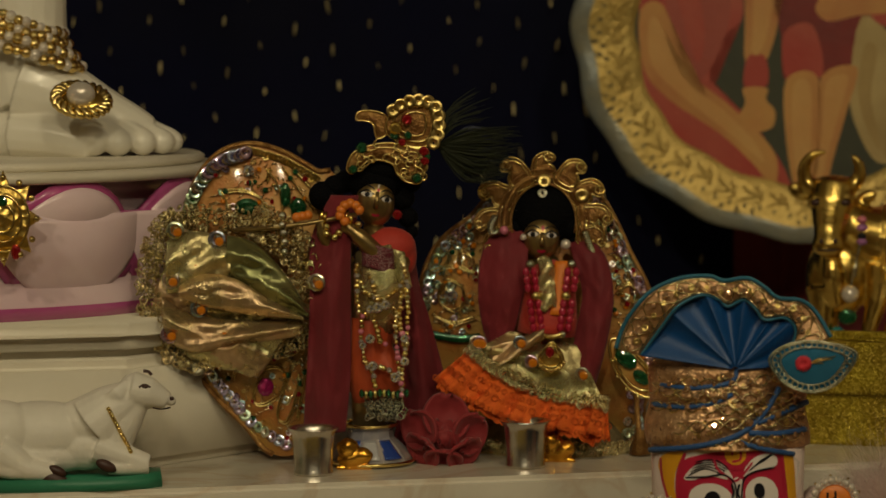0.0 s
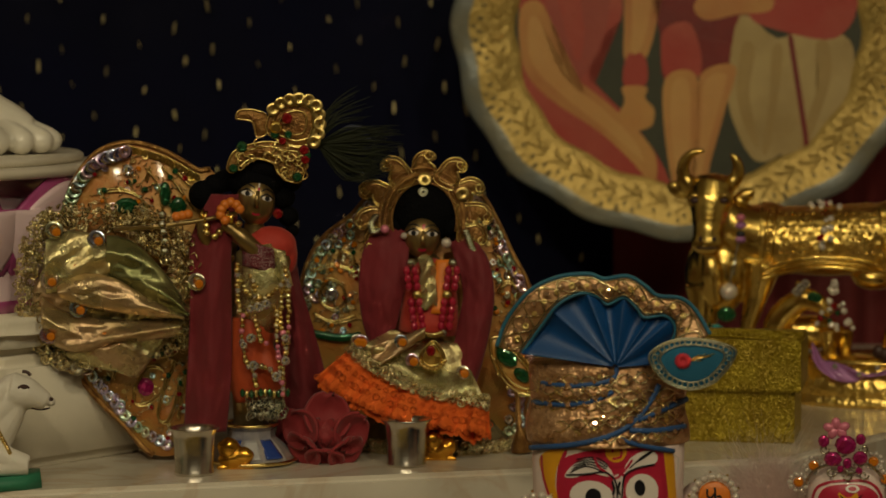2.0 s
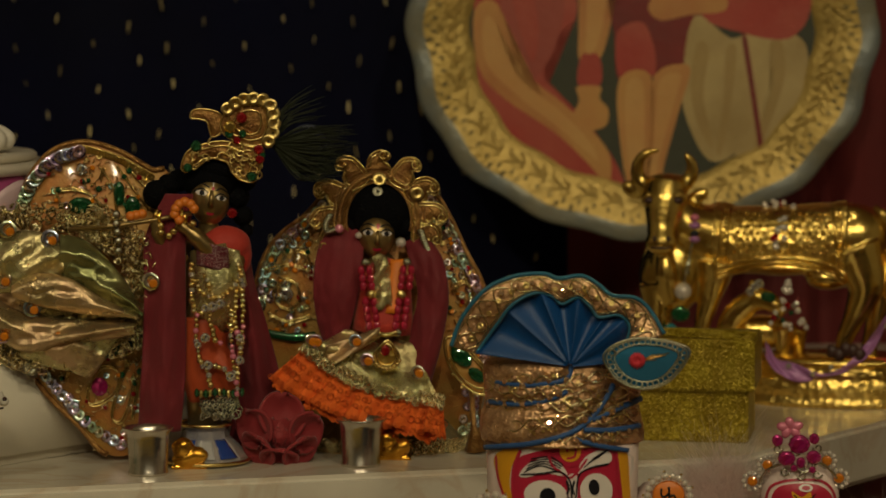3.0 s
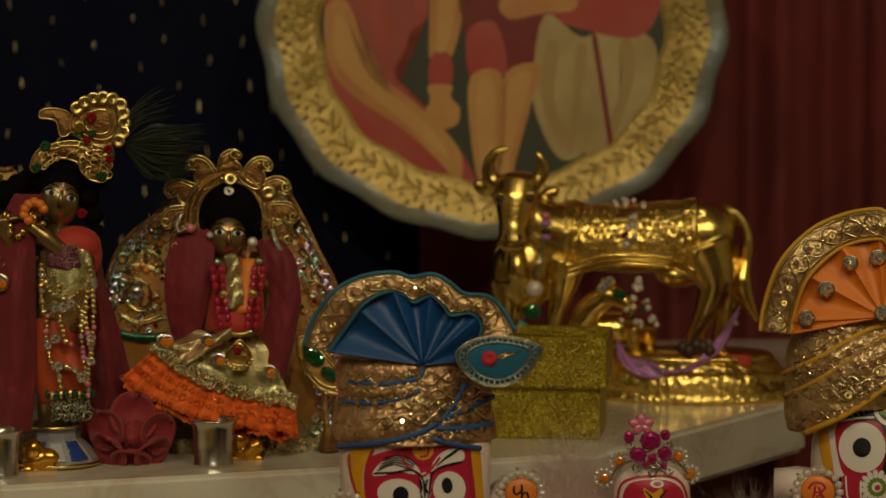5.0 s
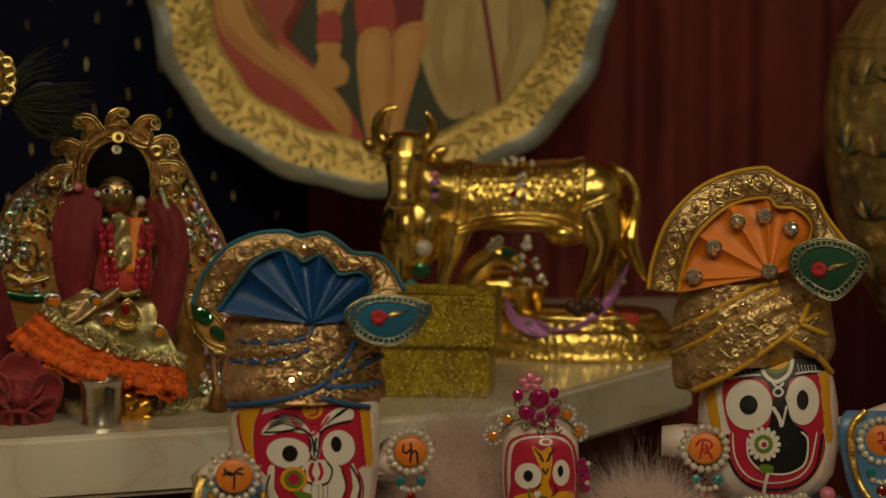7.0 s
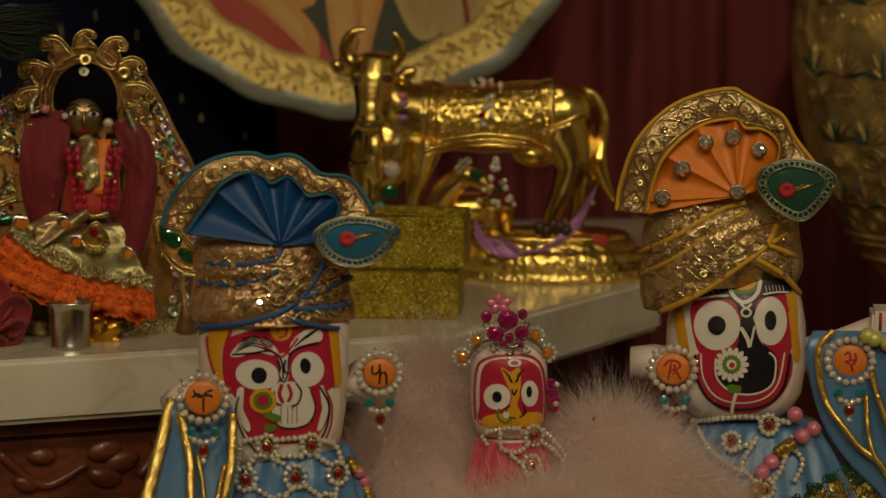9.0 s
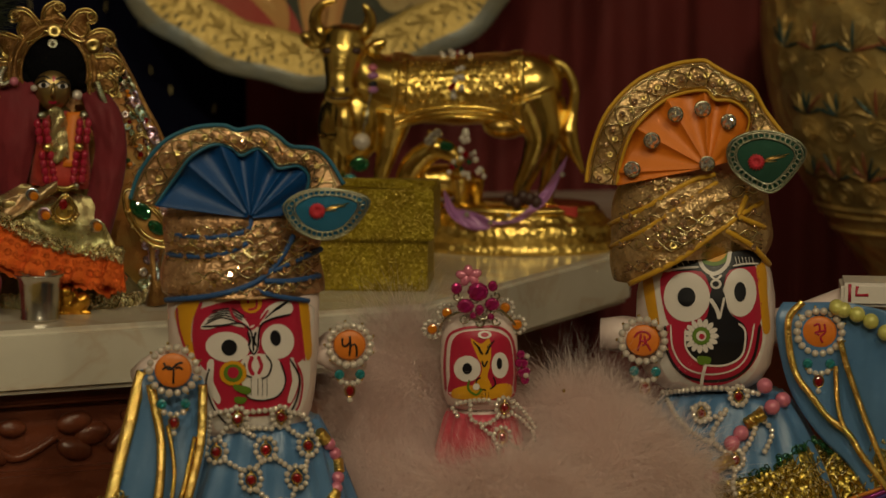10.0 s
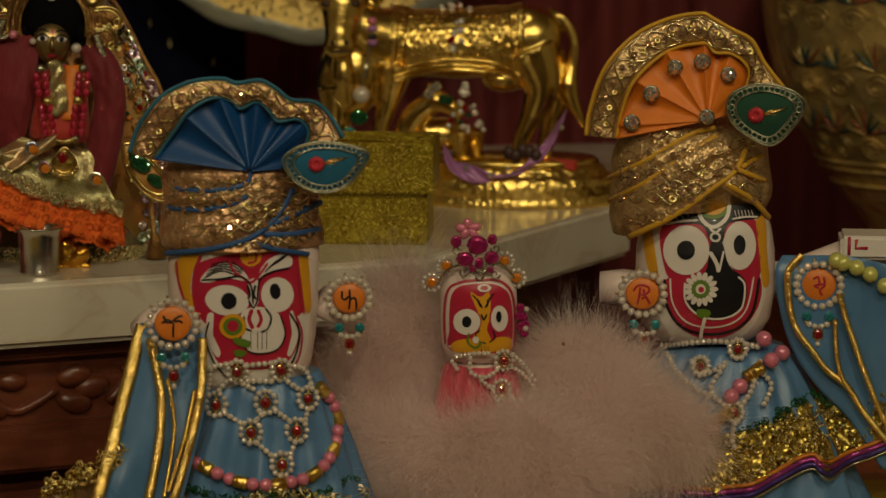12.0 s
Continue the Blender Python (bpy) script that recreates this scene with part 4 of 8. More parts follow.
def vr(z):
    for (r0, z0), (r1, z1) in zip(prof, prof[1:]):
        if z0 <= z <= z1:
            return r0 + (r1 - r0) * (z - z0) / max(1e-6, z1 - z0)
    return prof[-1][0]


def on_vase(a, z, lift=0.0):
    r = vr(z) + lift
    return Vector((r * math.cos(a), r * math.sin(a), z))


rnd = random.Random(12)
for i in range(12):
    for z in (300, 410, 520, 640):
        a = -2.9 + i * 0.26 + (0.13 if z in (410, 640) else 0)
        bm = bmesh.new()
        petals = 7
        for j in range(petals):
            t = math.pi * (0.08 + 0.84 * j / (petals - 1))
            L = rnd.uniform(36, 52)
            pts = [on_vase(a + math.cos(t) * L * u / 270, z + math.sin(t) * L * u * 1.1, 1.5 + 2 * math.sin(3 * u)) for u in (k / 6 for k in range(7))]
            tube(bm, pts, [1, 2, 2.8, 3, 2.6, 1.8, 0.8], rnd.choice((0, 0, 1, 2, 2, 2)), 6)
        part("flower_relief", bm, [ENAMEL[0], ENAMEL[1], DULL_BRASS], vase)
        bm = bmesh.new()
        tube(bm, [on_vase(a + 0.1 * math.cos(s) * (1 - s / 16), z - 26 + 22 * math.sin(s) * (1 - s / 16), 2) for s in (k * 0.4 for k in range(30))], 1.6, n=5)
        part("scroll_relief", bm, DULL_BRASS, vase)
for z in (205, 232, 246, 700, 715):
    bm = bmesh.new()
    tube(bm, [on_vase(2 * math.pi * i / 60, z, 1) for i in range(60)], 4, n=6, closed=True)
    part("band", bm, DULL_BRASS, vase)
prism("vase_stand", [(0.76, 2.2), (1.1, 2.2), (1.1, 2.5), (0.76, 2.5)], 0, 0.83, WOOD, "dark wooden stand under the brass vase")
bpy.data.objects["vase_stand"]["category"] = "stand"


# ---- small things on the slab ----
def cup(loc, label):
    ob = thing("silver_cup", loc, label, "cup", "small silver cups")
    bm = bmesh.new()
    lathe(bm, [(1, 3), (33, 3), (35, 0), (35.5, 4), (33.5, 8), (35, 40), (37, 66), (38.5, 74), (43, 79), (44.5, 81), (44, 83), (41, 82), (37, 76), (35.5, 66), (33, 40), (31, 12), (1, 10)], n=40)
    part("body", bm, SILVER, ob)
    bm = bmesh.new()
    tube(bm, [(43.5 * math.cos(t), 43.5 * math.sin(t), 81.5) for t in (2 * math.pi * i / 40 for i in range(40))], 1.8, n=6, closed=True)
    part("rim", bm, SILVER, ob, "rolled bright rim")
    return ob


cup((-0.0902, 1.819, 0.95), "small engraved silver cup on the marble slab")
cup((0.0575, 1.85, 0.95), "small plain silver cup beside the red rose")


def nugget(loc, label, seed):
    bm = bmesh.new()
    rnd = random.Random(seed)
    ball(bm, (0, 0, 16), (30, 20, 16))
    ball(bm, (-10, -4, 36), (20, 16, 20))
    ball(bm, (16, -8, 24), (18, 14, 16))
    tube(bm, [(-32, -10, 3), (32, -10, 3)], 4)
    bm = melt(bm, 2.5, 2)
    for v in bm.verts:
        v.co += v.co.normalized() * 4 * noise.noise(v.co * 0.06 + Vector((seed, 0, 0)))
    solo("gold_ornament", bm, mat("amber_gold_foil", (0.72, 0.36, 0.04), 0.22, 0.9, var=0.25, grain=300, bump=0.2, blotch=60), loc, label, "ornament", "gold ornaments")


nugget((-0.063, 1.842, 0.95), "small lump of gold foil beside the silver cup", 1)
nugget((0.081, 1.875, 0.95), "small lump of gold foil at the doll's hem", 2)

rose = thing("fabric_rose", (0.0, 1.862, 0.95), "dark red velvet rose lying on the slab", "flower")


def petal(c, r, ax, ay, az, cup_=0.5):
    """A thick rounded petal, cupped, facing the hall."""
    bm = bmesh.new()

    def fn(u, v):
        t, s_ = 2 * u - 1, 2 * v - 1
        w = math.sqrt(max(0.0, 1 - 0.92 * s_ * s_))
        x, z = t * w, s_
        return (r * x, r * cup_ * (x * x + z * z) * 0.9 - 0.1 * r * max(0, z) ** 3 * 2, r * 0.95 * z + 0.06 * r * math.sin(5 * t) + 3 * noise.noise((t * 2 + r, s_ * 2, ax)))

    sheet(bm, fn, 14, 14, 5)
    bm.transform(Matrix.Translation(c) @ Euler((radians(ax), radians(ay), radians(az))).to_matrix().to_4x4())
    part("petal", bm, ROSE_CLOTH, rose)


for c, r, ax, ay, az, cp in (((-40, 2, 66), 38, -6, -34, -30, -0.45), ((4, 10, 86), 44, -20, 6, 6, -0.4), ((44, 2, 60), 38, 4, 30, 34, -0.45), ((-34, -8, 34), 38, 30, 30, -26, -0.4), ((34, -10, 30), 38, 32, -24, 26, -0.4), ((0, -14, 18), 36, 48, 4, 0, -0.3),
                             ((-18, -18, 60), 30, -10, -26, -44, 0.5), ((20, -20, 58), 30, -6, 24, 40, 0.5), ((2, -24, 40), 30, 28, 6, -6, 0.5), ((-4, -30, 66), 20, -26, 12, -16, 0.6), ((6, -36, 54), 14, 0, 30, 20, 0.6)):
    petal([0.92 * w for w in c], 0.92 * r, ax, ay, az, cp)
bm = bmesh.new()
ball(bm, (0, 20, 42), (42, 20, 40))
part("heart", bm, ROSE_CLOTH, rose)


# ---- the wooden dolls with painted faces, and what they wear ----
def even(path, n):
    """n + 1 points at even arc length along a path."""
    ln = [0.0]
    for a, b in zip(path, path[1:]):
        ln.append(ln[-1] + (b - a).length)
    out, k = [], 0
    for i in range(n + 1):
        s = ln[-1] * i / n
        while k < len(ln) - 2 and ln[k + 1] < s:
            k += 1
        out.append(path[k].lerp(path[k + 1], (s - ln[k]) / max(1e-9, ln[k + 1] - ln[k])))
    return out


def brilliant(material):
    """A domed rhinestone with rows of facets, one unit in radius."""
    key = ("brilliant", material.name)
    if key not in SHARED:
        bm = bmesh.new()
        rings = [[bm.verts.new((r * math.cos(math.pi * (j + 0.5 * i) / 4), y, r * math.sin(math.pi * (j + 0.5 * i) / 4))) for j in range(8)] for i, (r, y) in enumerate(((0.32, -0.75), (0.68, -0.56), (0.93, -0.25), (1.0, 0.1)))]
        for a, b in zip(rings, rings[1:]):
            for j in range(8):
                p = (j + 1) % 8
                bm.faces.new((a[j], a[p], b[j])), bm.faces.new((b[j], a[p], b[p]))
        bm.faces.new(rings[0]), bm.faces.new(rings[-1][::-1])
        SHARED[key] = mesh_of("rhinestone", bm, material, smooth=False)
    return SHARED[key]


def fan(turban, q, pivot, inner, outer, cloth, band, cord, cord_in, ridges, d0, d1, stones=()):
    """The pleated cockade of a turban: cloth folded round a pivot, a stiff scalloped band and its piping."""
    N = 96
    pin = even(smooth_path([q(x, y, d1) for x, y in inner], 8), N)
    pout = even(smooth_path([q(x, y, d1) for x, y in outer], 8), N)
    c = q(*pivot, d0)

    pleats = len(ridges) + 2
    folds = [0.0] + [min(range(N + 1), key=lambda k: (pin[k] - q(x, y, d1)).length) / N for x, y in ridges] + [1.0]

    def depth(u, v):
        for a, b in zip(folds, folds[1:]):
            if u <= b:
                f = (u - a) / max(1e-6, b - a)
                dip = math.sin(math.pi * f ** 1.25) * min(1.0, (b - a) * 6)
                return d0 + (d1 - d0) * v + (20 * dip - 7) * v
        return d0 + (d1 - d0) * v

    def cloth_fn(u, v):
        i = u * N
        a = pin[int(i)].lerp(pin[min(N, int(i) + 1)], i - int(i))
        p = c.lerp(a, 0.04 + 0.96 * v)
        return (p.x, depth(u, v), p.z)

    bm = bmesh.new()
    sheet(bm, cloth_fn, N, 14, 1.5)
    fan_part = part("pleated_fan", bm, cloth, turban, "pleated satin fan")
    for u in folds[1:-1]:
        bm = bmesh.new()
        tube(bm, [Vector(cloth_fn(u, v)) + Vector((0, -0.3, 0)) for v in (0.02, 0.25, 0.5, 0.75, 0.98)], [0.8, 1.0, 1.2, 1.3, 1.3], n=6)
        part("pleat_ridge", bm, cloth, fan_part)
    wave = [d1 - 7 + 7 * math.sin(i / N * pleats * 2.1 + 1) for i in range(N + 1)]

    def band_fn(u, v):
        i = int(round(u * N))
        p = pin[i].lerp(pout[i], v)
        return (p.x, wave[i] - 6 * math.sin(math.pi * v), p.z)

    bm = bmesh.new()
    sheet(bm, band_fn, N, 6, 2.5)
    band_part = part("band", bm, band, turban, "scalloped metallic brocade band")
    for pts, r, m in ((pout, 3.6, cord), (pin, 3.0, cord_in)):
        bm = bmesh.new()
        tube(bm, [Vector((p.x, wave[i] - 1, p.z)) for i, p in enumerate(pts)], r, n=8)
        part("piping", bm, m, turban)
    bm = bmesh.new()
    for ph in (0, math.pi):
        tube(bm, [Vector((p.x, wave[i] - 8, p.z)) for i, p in enumerate(pin[j].lerp(pout[j], 0.5 + 0.33 * math.sin(j * 0.42 + ph)) for j in range(N + 1))], 1.5, n=4)
    for f in (0.14, 0.87):
        tube(bm, [Vector((p.x, wave[i] - 5, p.z)) for i, p in enumerate(pin[j].lerp(pout[j], f) for j in range(N + 1))], 1.3, n=4)
    part("metal_thread", bm, LACE_GOLD, band_part)
    for j in range(2, N - 1, 3):
        p = pin[j].lerp(pout[j], 0.5 + 0.1 * math.sin(j))
        piece("sequin", spangle(GOLD_SEQUIN) if j % 2 else stone(GEM_COPPER), band_part, (p.x, wave[j] - 9, p.z), random.uniform(4.5, 6.5), (random.uniform(-38, 8), random.uniform(0, 60), random.uniform(-25, 25)))
    for x, y, r in stones:
        bm = bmesh.new()
        p = q(x, y, (d0 + d1) / 2)
        u, v = min(((a, b) for a in (i / 60 for i in range(61)) for b in (k / 12 for k in range(13))), key=lambda w: (Vector(cloth_fn(*w)) - Vector((p.x, cloth_fn(*w)[1], p.z))).length)
        d = cloth_fn(u, v)[1] - 8
        tube(bm, [Vector((p.x + r * math.cos(t), d, p.z + r * math.sin(t))) for t in (2 * math.pi * i / 16 for i in range(16))], 1.8, n=5, closed=True)
        part("stone_setting", bm, SILVER_WIRE, fan_part)
        piece("rhinestone", brilliant(GEM_CLEAR), fan_part, (p.x, d, p.z), r, (random.uniform(-22, -9), random.uniform(0, 45), random.uniform(-8, 8)))


GEM_BROWN = mat("brown_stone", (0.5, 0.27, 0.13), 0.14, 0.7, var=0.3, grain=300, bump=0.0, coat=1.0)
GEM_COPPER = cells(mat("copper_stone", (0.82, 0.54, 0.33), 0.1, 0.85, var=0.3, grain=300, bump=0.0), 2.5, 0.0, 0.4)


def turban_body(turban, q, mid, low, high, r0, r1, sy, band, cords, cord_mat, seed, tilt=None, belly=0.0):
    """Wrapped brocade: a swelling body with piping laid over its front, stitches and sequins."""
    cx, z0, z1 = q(mid, (low + high) / 2, -60).x, q(mid, low, -115).z, q(mid, high, -100).z
    rnd = random.Random(seed)

    def rad(t, z):
        f = (z - z0) / (z1 - z0)
        r = r0 + (r1 - r0) * f
        return r + belly * math.sin(math.pi * min(1, max(0, f))) + 3 * math.sin(math.pi * min(1, max(0, f)) * 3 + 1.2 * math.cos(t + seed)) + 3.0 * math.sin(2 * t)

    def bare(x, z):
        r = rad(-math.pi / 2, z)
        return -sy * math.sqrt(max(0.02 * r * r, r * r - (x - cx) ** 2))

    laid = [(p.x, p.z) for pts, w in cords for p in (lay(q, c.x, c.z, bare) for c in smooth_path(pts, 4))]

    def swell(x, z):
        """The cloth swells between the cords that hold it down."""
        d = min(math.hypot(x - a, z - b) for a, b in laid)
        return 11 * (1 - math.exp(-(d / 13) ** 2)) - 5

    bm = bmesh.new()
    n, NT = 44, 144
    prof = [(1.0, z0 + (z1 - z0) * i / n) for i in range(n + 1)] + [(0.9, z1 + 8), (0.6, z1 + 16), (0.2, z1 + 20)]

    rings = []
    for f, z in prof:
        ring = []
        for j in range(NT):
            t = 2 * math.pi * j / NT
            r = rad(t, z) * f
            x = cx + r * math.cos(t)
            if math.sin(t) < 0:
                r -= swell(x, z) * math.sin(t) * f
                x = cx + r * math.cos(t)
            lift = tilt(x) * max(0.0, 1 - (z - z0) / (z1 - z0)) if tilt else 0
            ring.append(bm.verts.new((x, sy * r * math.sin(t), z + lift)))
        rings.append(ring)
    for a, b in zip(rings, rings[1:]):
        for j in range(NT):
            bm.faces.new((a[j], a[(j + 1) % NT], b[(j + 1) % NT], b[j]))
    bm.faces.new(rings[-1]), bm.faces.new(rings[0][::-1])
    body = part("wrapped_body", bm, band, turban, "wrapped metallic brocade cloth")

    def front(x, z):
        r = rad(-math.pi / 2, z)
        return -sy * (math.sqrt(max(0.02 * r * r, r * r - (x - cx) ** 2)) + swell(x, z) * math.sqrt(max(0.0, 1 - ((x - cx) / r) ** 2)))

    for pts, r in cords:
        r *= 1.1
        bm = bmesh.new()
        tube(bm, [lay(q, c.x, c.z, front, 3.5) for c in smooth_path(pts, 8)], r, n=8, flat=0.7)
        part("piping", bm, cord_mat, turban)
    bm = bmesh.new()
    rows = int((z1 - z0) / 25)
    for j in range(rows + 1):
        zc = z0 + 8 + (z1 - z0 - 12) * j / rows
        for ph in (0, math.pi):
            pts = []
            for i in range(61):
                x = cx + (i / 30 - 1) * r0 * 0.93
                z = zc + 9 * math.sin(x * 0.105 + ph + j * 1.1) + 16 * math.sin((x - cx) * 0.011 + j)
                if z < z0 + 6 + (tilt(x) if tilt else 0) or z > z1 + 4:
                    if len(pts) > 2:
                        tube(bm, pts, 1.7, n=4)
                    pts = []
                    continue
                pts.append(Vector((x, front(x, z) - 4.5, z)))
            if len(pts) > 2:
                tube(bm, pts, 1.7, n=4)
        i = 0
        while True:
            x = cx - r0 * 0.9 + i * 30 + 15 * (j % 2)
            i += 1
            if x > cx + r0 * 0.9:
                break
            x += rnd.uniform(-2, 2)
            z = zc + 16 * math.sin((x - cx) * 0.011 + j)
            if z < z0 + 8 + (tilt(x) if tilt else 0) or z > z1:
                continue
            yaw = 62 * (x - cx) / r0
            kind = rnd.random()
            me = stone(GEM_COPPER) if kind < 0.45 else stone(GEM_BROWN) if kind < 0.8 else spangle(GOLD_SEQUIN)
            piece("sequin", me, body, (x, front(x, z) - 4.4, z), rnd.uniform(5, 7.5), (rnd.uniform(-34, 4), rnd.uniform(0, 60), yaw + rnd.uniform(-16, 16)))
            piece("sequin", stone(GEM_COPPER), body, (x + 14, front(x + 14, z + 11) - 3.4, z + 11), rnd.uniform(2.2, 3.4), (rnd.uniform(-22, 14), 0, yaw))
    for i in range(90):
        x, z = cx + rnd.uniform(-0.9, 0.9) * r0, rnd.uniform(z0 + 8, z1)
        if tilt and z < z0 + tilt(x) + 8:
            continue
        piece("sequin", stone(GEM_COPPER) if i % 2 else spangle(GOLD_SEQUIN), body, (x, front(x, z) - 4.0, z), rnd.uniform(2.4, 4.0), (rnd.uniform(-40, 20), rnd.uniform(0, 60), 62 * (x - cx) / r0 + rnd.uniform(-30, 30)))
    part("metal_thread", bm, LACE_GOLD, body, kind="stuff")
    return front


def feather_brooch(turban, q, outline, d, felt, red, tip):
    """An embroidered peacock-feather badge with a braided metal edge."""
    pts = smooth_path([q(x, y, d) for x, y in outline], 6, closed=True)
    bm = bmesh.new()
    board(bm, flat2(pts), d, d + 5, edge=1.5)
    badge = part("feather_badge", bm, felt, turban, "felt feather-shaped badge")
    cx, cz = sum(p.x for p in pts) / len(pts), sum(p.z for p in pts) / len(pts)
    for f0, r in ((0.97, 1.7), (0.9, 1.2), (0.72, 1.3)):
        bm = bmesh.new()
        tube(bm, [Vector((cx + (p.x - cx) * f0, d - 2, cz + (p.z - cz) * f0)) for p in pts], r, n=6, closed=True)
        part("wire_edge", bm, BADGE_WIRE, badge)
    if "loop" not in SHARED:
        bm = bmesh.new()
        tube(bm, [Vector((math.cos(t), 0, math.sin(t))) for t in (2 * math.pi * j / 10 for j in range(10))], 0.22, n=5, closed=True)
        SHARED["loop"] = mesh_of("loop", bm, BADGE_WIRE)
    for p in even(pts + pts[:1], 34)[:-1]:
        piece("braid_loop", SHARED["loop"], badge, (cx + (p.x - cx) * 0.845, d - 2, cz + (p.z - cz) * 0.82), random.uniform(4.2, 6), (random.uniform(-20, 20), 0, random.uniform(-20, 20)))
    rp = q(*red, d)
    bm = bmesh.new()
    ball(bm, (rp.x, d - 1, rp.z), (13, 4, 12))
    for j in range(16):
        t = 2 * math.pi * j / 16
        tube(bm, [Vector((rp.x + r * math.cos(t), d - 5 + 0.12 * r, rp.z + r * math.sin(t))) for r in (3, 14)], 1.2, n=4)
    part("red_stitching", bm, RED_FELT, badge)
    bm = bmesh.new()
    tp = q(*tip, d)
    for j in range(7):
        e = rp.lerp(tp, 0.4 + 0.09 * j) + Vector((0, 0, 8 * math.sin(j * 2.4) * (1 - j / 8)))
        tube(bm, [Vector((rp.x + 8, d - 1.5, rp.z)), Vector((e.x, d - 1.5, e.z))], 0.9, n=4)
    part("thread_quill", bm, BRASS, badge)
    return badge


def ear_ornament(loc, q, cx, cy, r, d, group, marks, drops=True, lean=0.0, ink=None):
    """An orange painted disc in a ring of pearls, with beads hanging from it."""
    ob = thing("ear_ornament", loc, "orange clay disc ringed with pearls, with hanging beads", "earring", group)
    bm = bmesh.new()
    c = q(cx, cy, d)
    ball(bm, c, (r * 0.78, 7, r * 0.74), nu=24, nv=12)
    disc_part = part("disc", bm, PAINT_ORANGE, ob, "orange clay disc")
    bm = bmesh.new()
    for pts in marks:
        path = smooth_path([c + Vector((x * r / 40, 0, z * r / 40)) for x, z in pts], 4)
        tube(bm, [Vector((p.x, c.y - 7 * math.sqrt(max(0, 1 - ((p.x - c.x) / (r * 0.78)) ** 2 - ((p.z - c.z) / (r * 0.74)) ** 2)) - 0.4, p.z)) for p in path], 2.0, n=5, flat=0.4)
    part("brush_mark", bm, ink or PAINT_BLACK, disc_part, "painted brush strokes")
    for j in range(18):
        t = 2 * math.pi * j / 18
        piece("pearl", pearl(PEARL), ob, c + Vector((r * math.cos(t), -3 + random.uniform(-2, 2), r * 0.97 * math.sin(t))), random.uniform(5.8, 7.2))
        if j % 2:
            piece("gold_bead", pearl(BRASS, 8, 6), ob, c + Vector((r * 1.2 * math.cos(t), 2, r * 1.16 * math.sin(t))), 2.6)
    if drops:
        for s in (-1, 1):
            piece("turquoise_bead", stone(GEM_TEAL), ob, c + Vector((s * r * 0.5 + lean, -4, -r * 1.42)), 9)
            piece("pearl", pearl(PEARL), ob, c + Vector((s * r * 0.4 + lean, -4, -r * 1.78)), 5.5)
            piece("gold_bead", pearl(BRASS, 8, 6), ob, c + Vector((s * r * 0.55 + lean, -3, -r * 1.66)), 3.6)
            piece("pearl", pearl(PEARL), ob, c + Vector((s * r * 0.14 + lean, -4, -r * 1.86)), 5)
        piece("red_stone", stone(GEM_RED), ob, c + Vector((lean, -5, -r * 2.22)), (7, 7, 9))
        bm = bmesh.new()
        tube(bm, [c + Vector((lean + 8.5 * math.cos(t), -4, -r * 2.22 + 10.5 * math.sin(t))) for t in (2 * math.pi * i / 16 for i in range(16))], 1.6, n=5, closed=True)
        part("setting", bm, BRASS, ob)
        piece("pearl", pearl(PEARL), ob, c + Vector((lean, -4, -r * 2.68)), 5)
    return ob


def flower_setting(ob, p, r=8):
    """A red stone in a gold setting, ringed with pearls."""
    piece("red_stone", stone(GEM_RED), ob, p + Vector((0, -6, 0)), (r, r, r * 1.15))
    bm = bmesh.new()
    tube(bm, [p + Vector((r * 1.15 * math.cos(t), -4, r * 1.35 * math.sin(t))) for t in (2 * math.pi * i / 14 for i in range(14))], 2.0, n=5, closed=True)
    for s in (-1, 1):
        ball(bm, p + Vector((0, -4, s * r * 1.75)), 3, nu=8, nv=6)
    part("gold_setting", bm, BRASS, ob)


def pearl_net(ob, q, front, settings, links, r=5.2):
    """A collar of pearl rings round red stones, joined by short strings."""
    def put(x, y):
        return lay(q, x, y, front, 5)

    for x, y, rr in settings:
        p = put(x, y)
        flower_setting(ob, p, rr * 0.42)
        for j in range(11):
            t = 2 * math.pi * j / 11
            v = put(x + rr * math.cos(t), y + rr * 1.12 * math.sin(t))
            piece("pearl", pearl(PEARL), ob, v, random.uniform(0.92, 1.06) * r)
    for pts in links:
        string(ob, smooth_path([put(x, y) for x, y in pts], 6), r, pearl(PEARL))


def barrel_head(bm, cx, levels, depth, n=44, power=2.5, m=0):
    """A carved block head: rings of (height, half width)."""
    rings = []
    for z, hw in levels:
        ring = []
        for j in range(n):
            t = 2 * math.pi * j / n
            c, s = math.cos(t), math.sin(t)
            ring.append(bm.verts.new((cx + hw * math.copysign(abs(c) ** (2 / power), c), depth * hw * math.copysign(abs(s) ** (2 / power), s), z)))
        rings.append(ring)
    for a, b in zip(rings, rings[1:]):
        for j in range(n):
            bm.faces.new((a[j], a[(j + 1) % n], b[(j + 1) % n], b[j])).material_index = m
    bm.faces.new(rings[0][::-1]).material_index = m
    bm.faces.new(rings[-1]).material_index = m

    def front(x, z):
        hw = levels[0][1]
        for (z0, h0), (z1, h1) in zip(levels, levels[1:]):
            if z0 <= z <= z1:
                hw = h0 + (h1 - h0) * (z - z0) / (z1 - z0)
        if z > levels[-1][0]:
            hw = levels[-1][1]
        f = min(0.985, abs((x - cx) / hw))
        return -depth * hw * (1 - f ** power) ** (1 / power)

    return front


PAINTS = [PAINT_WHITE, PAINT_RED, PAINT_YELLOW, PAINT_BLACK, PAINT_GREEN, PAINT_PINKISH, SKY_SATIN]
W_, R_, Y_, K_, G_, P_ = range(6)

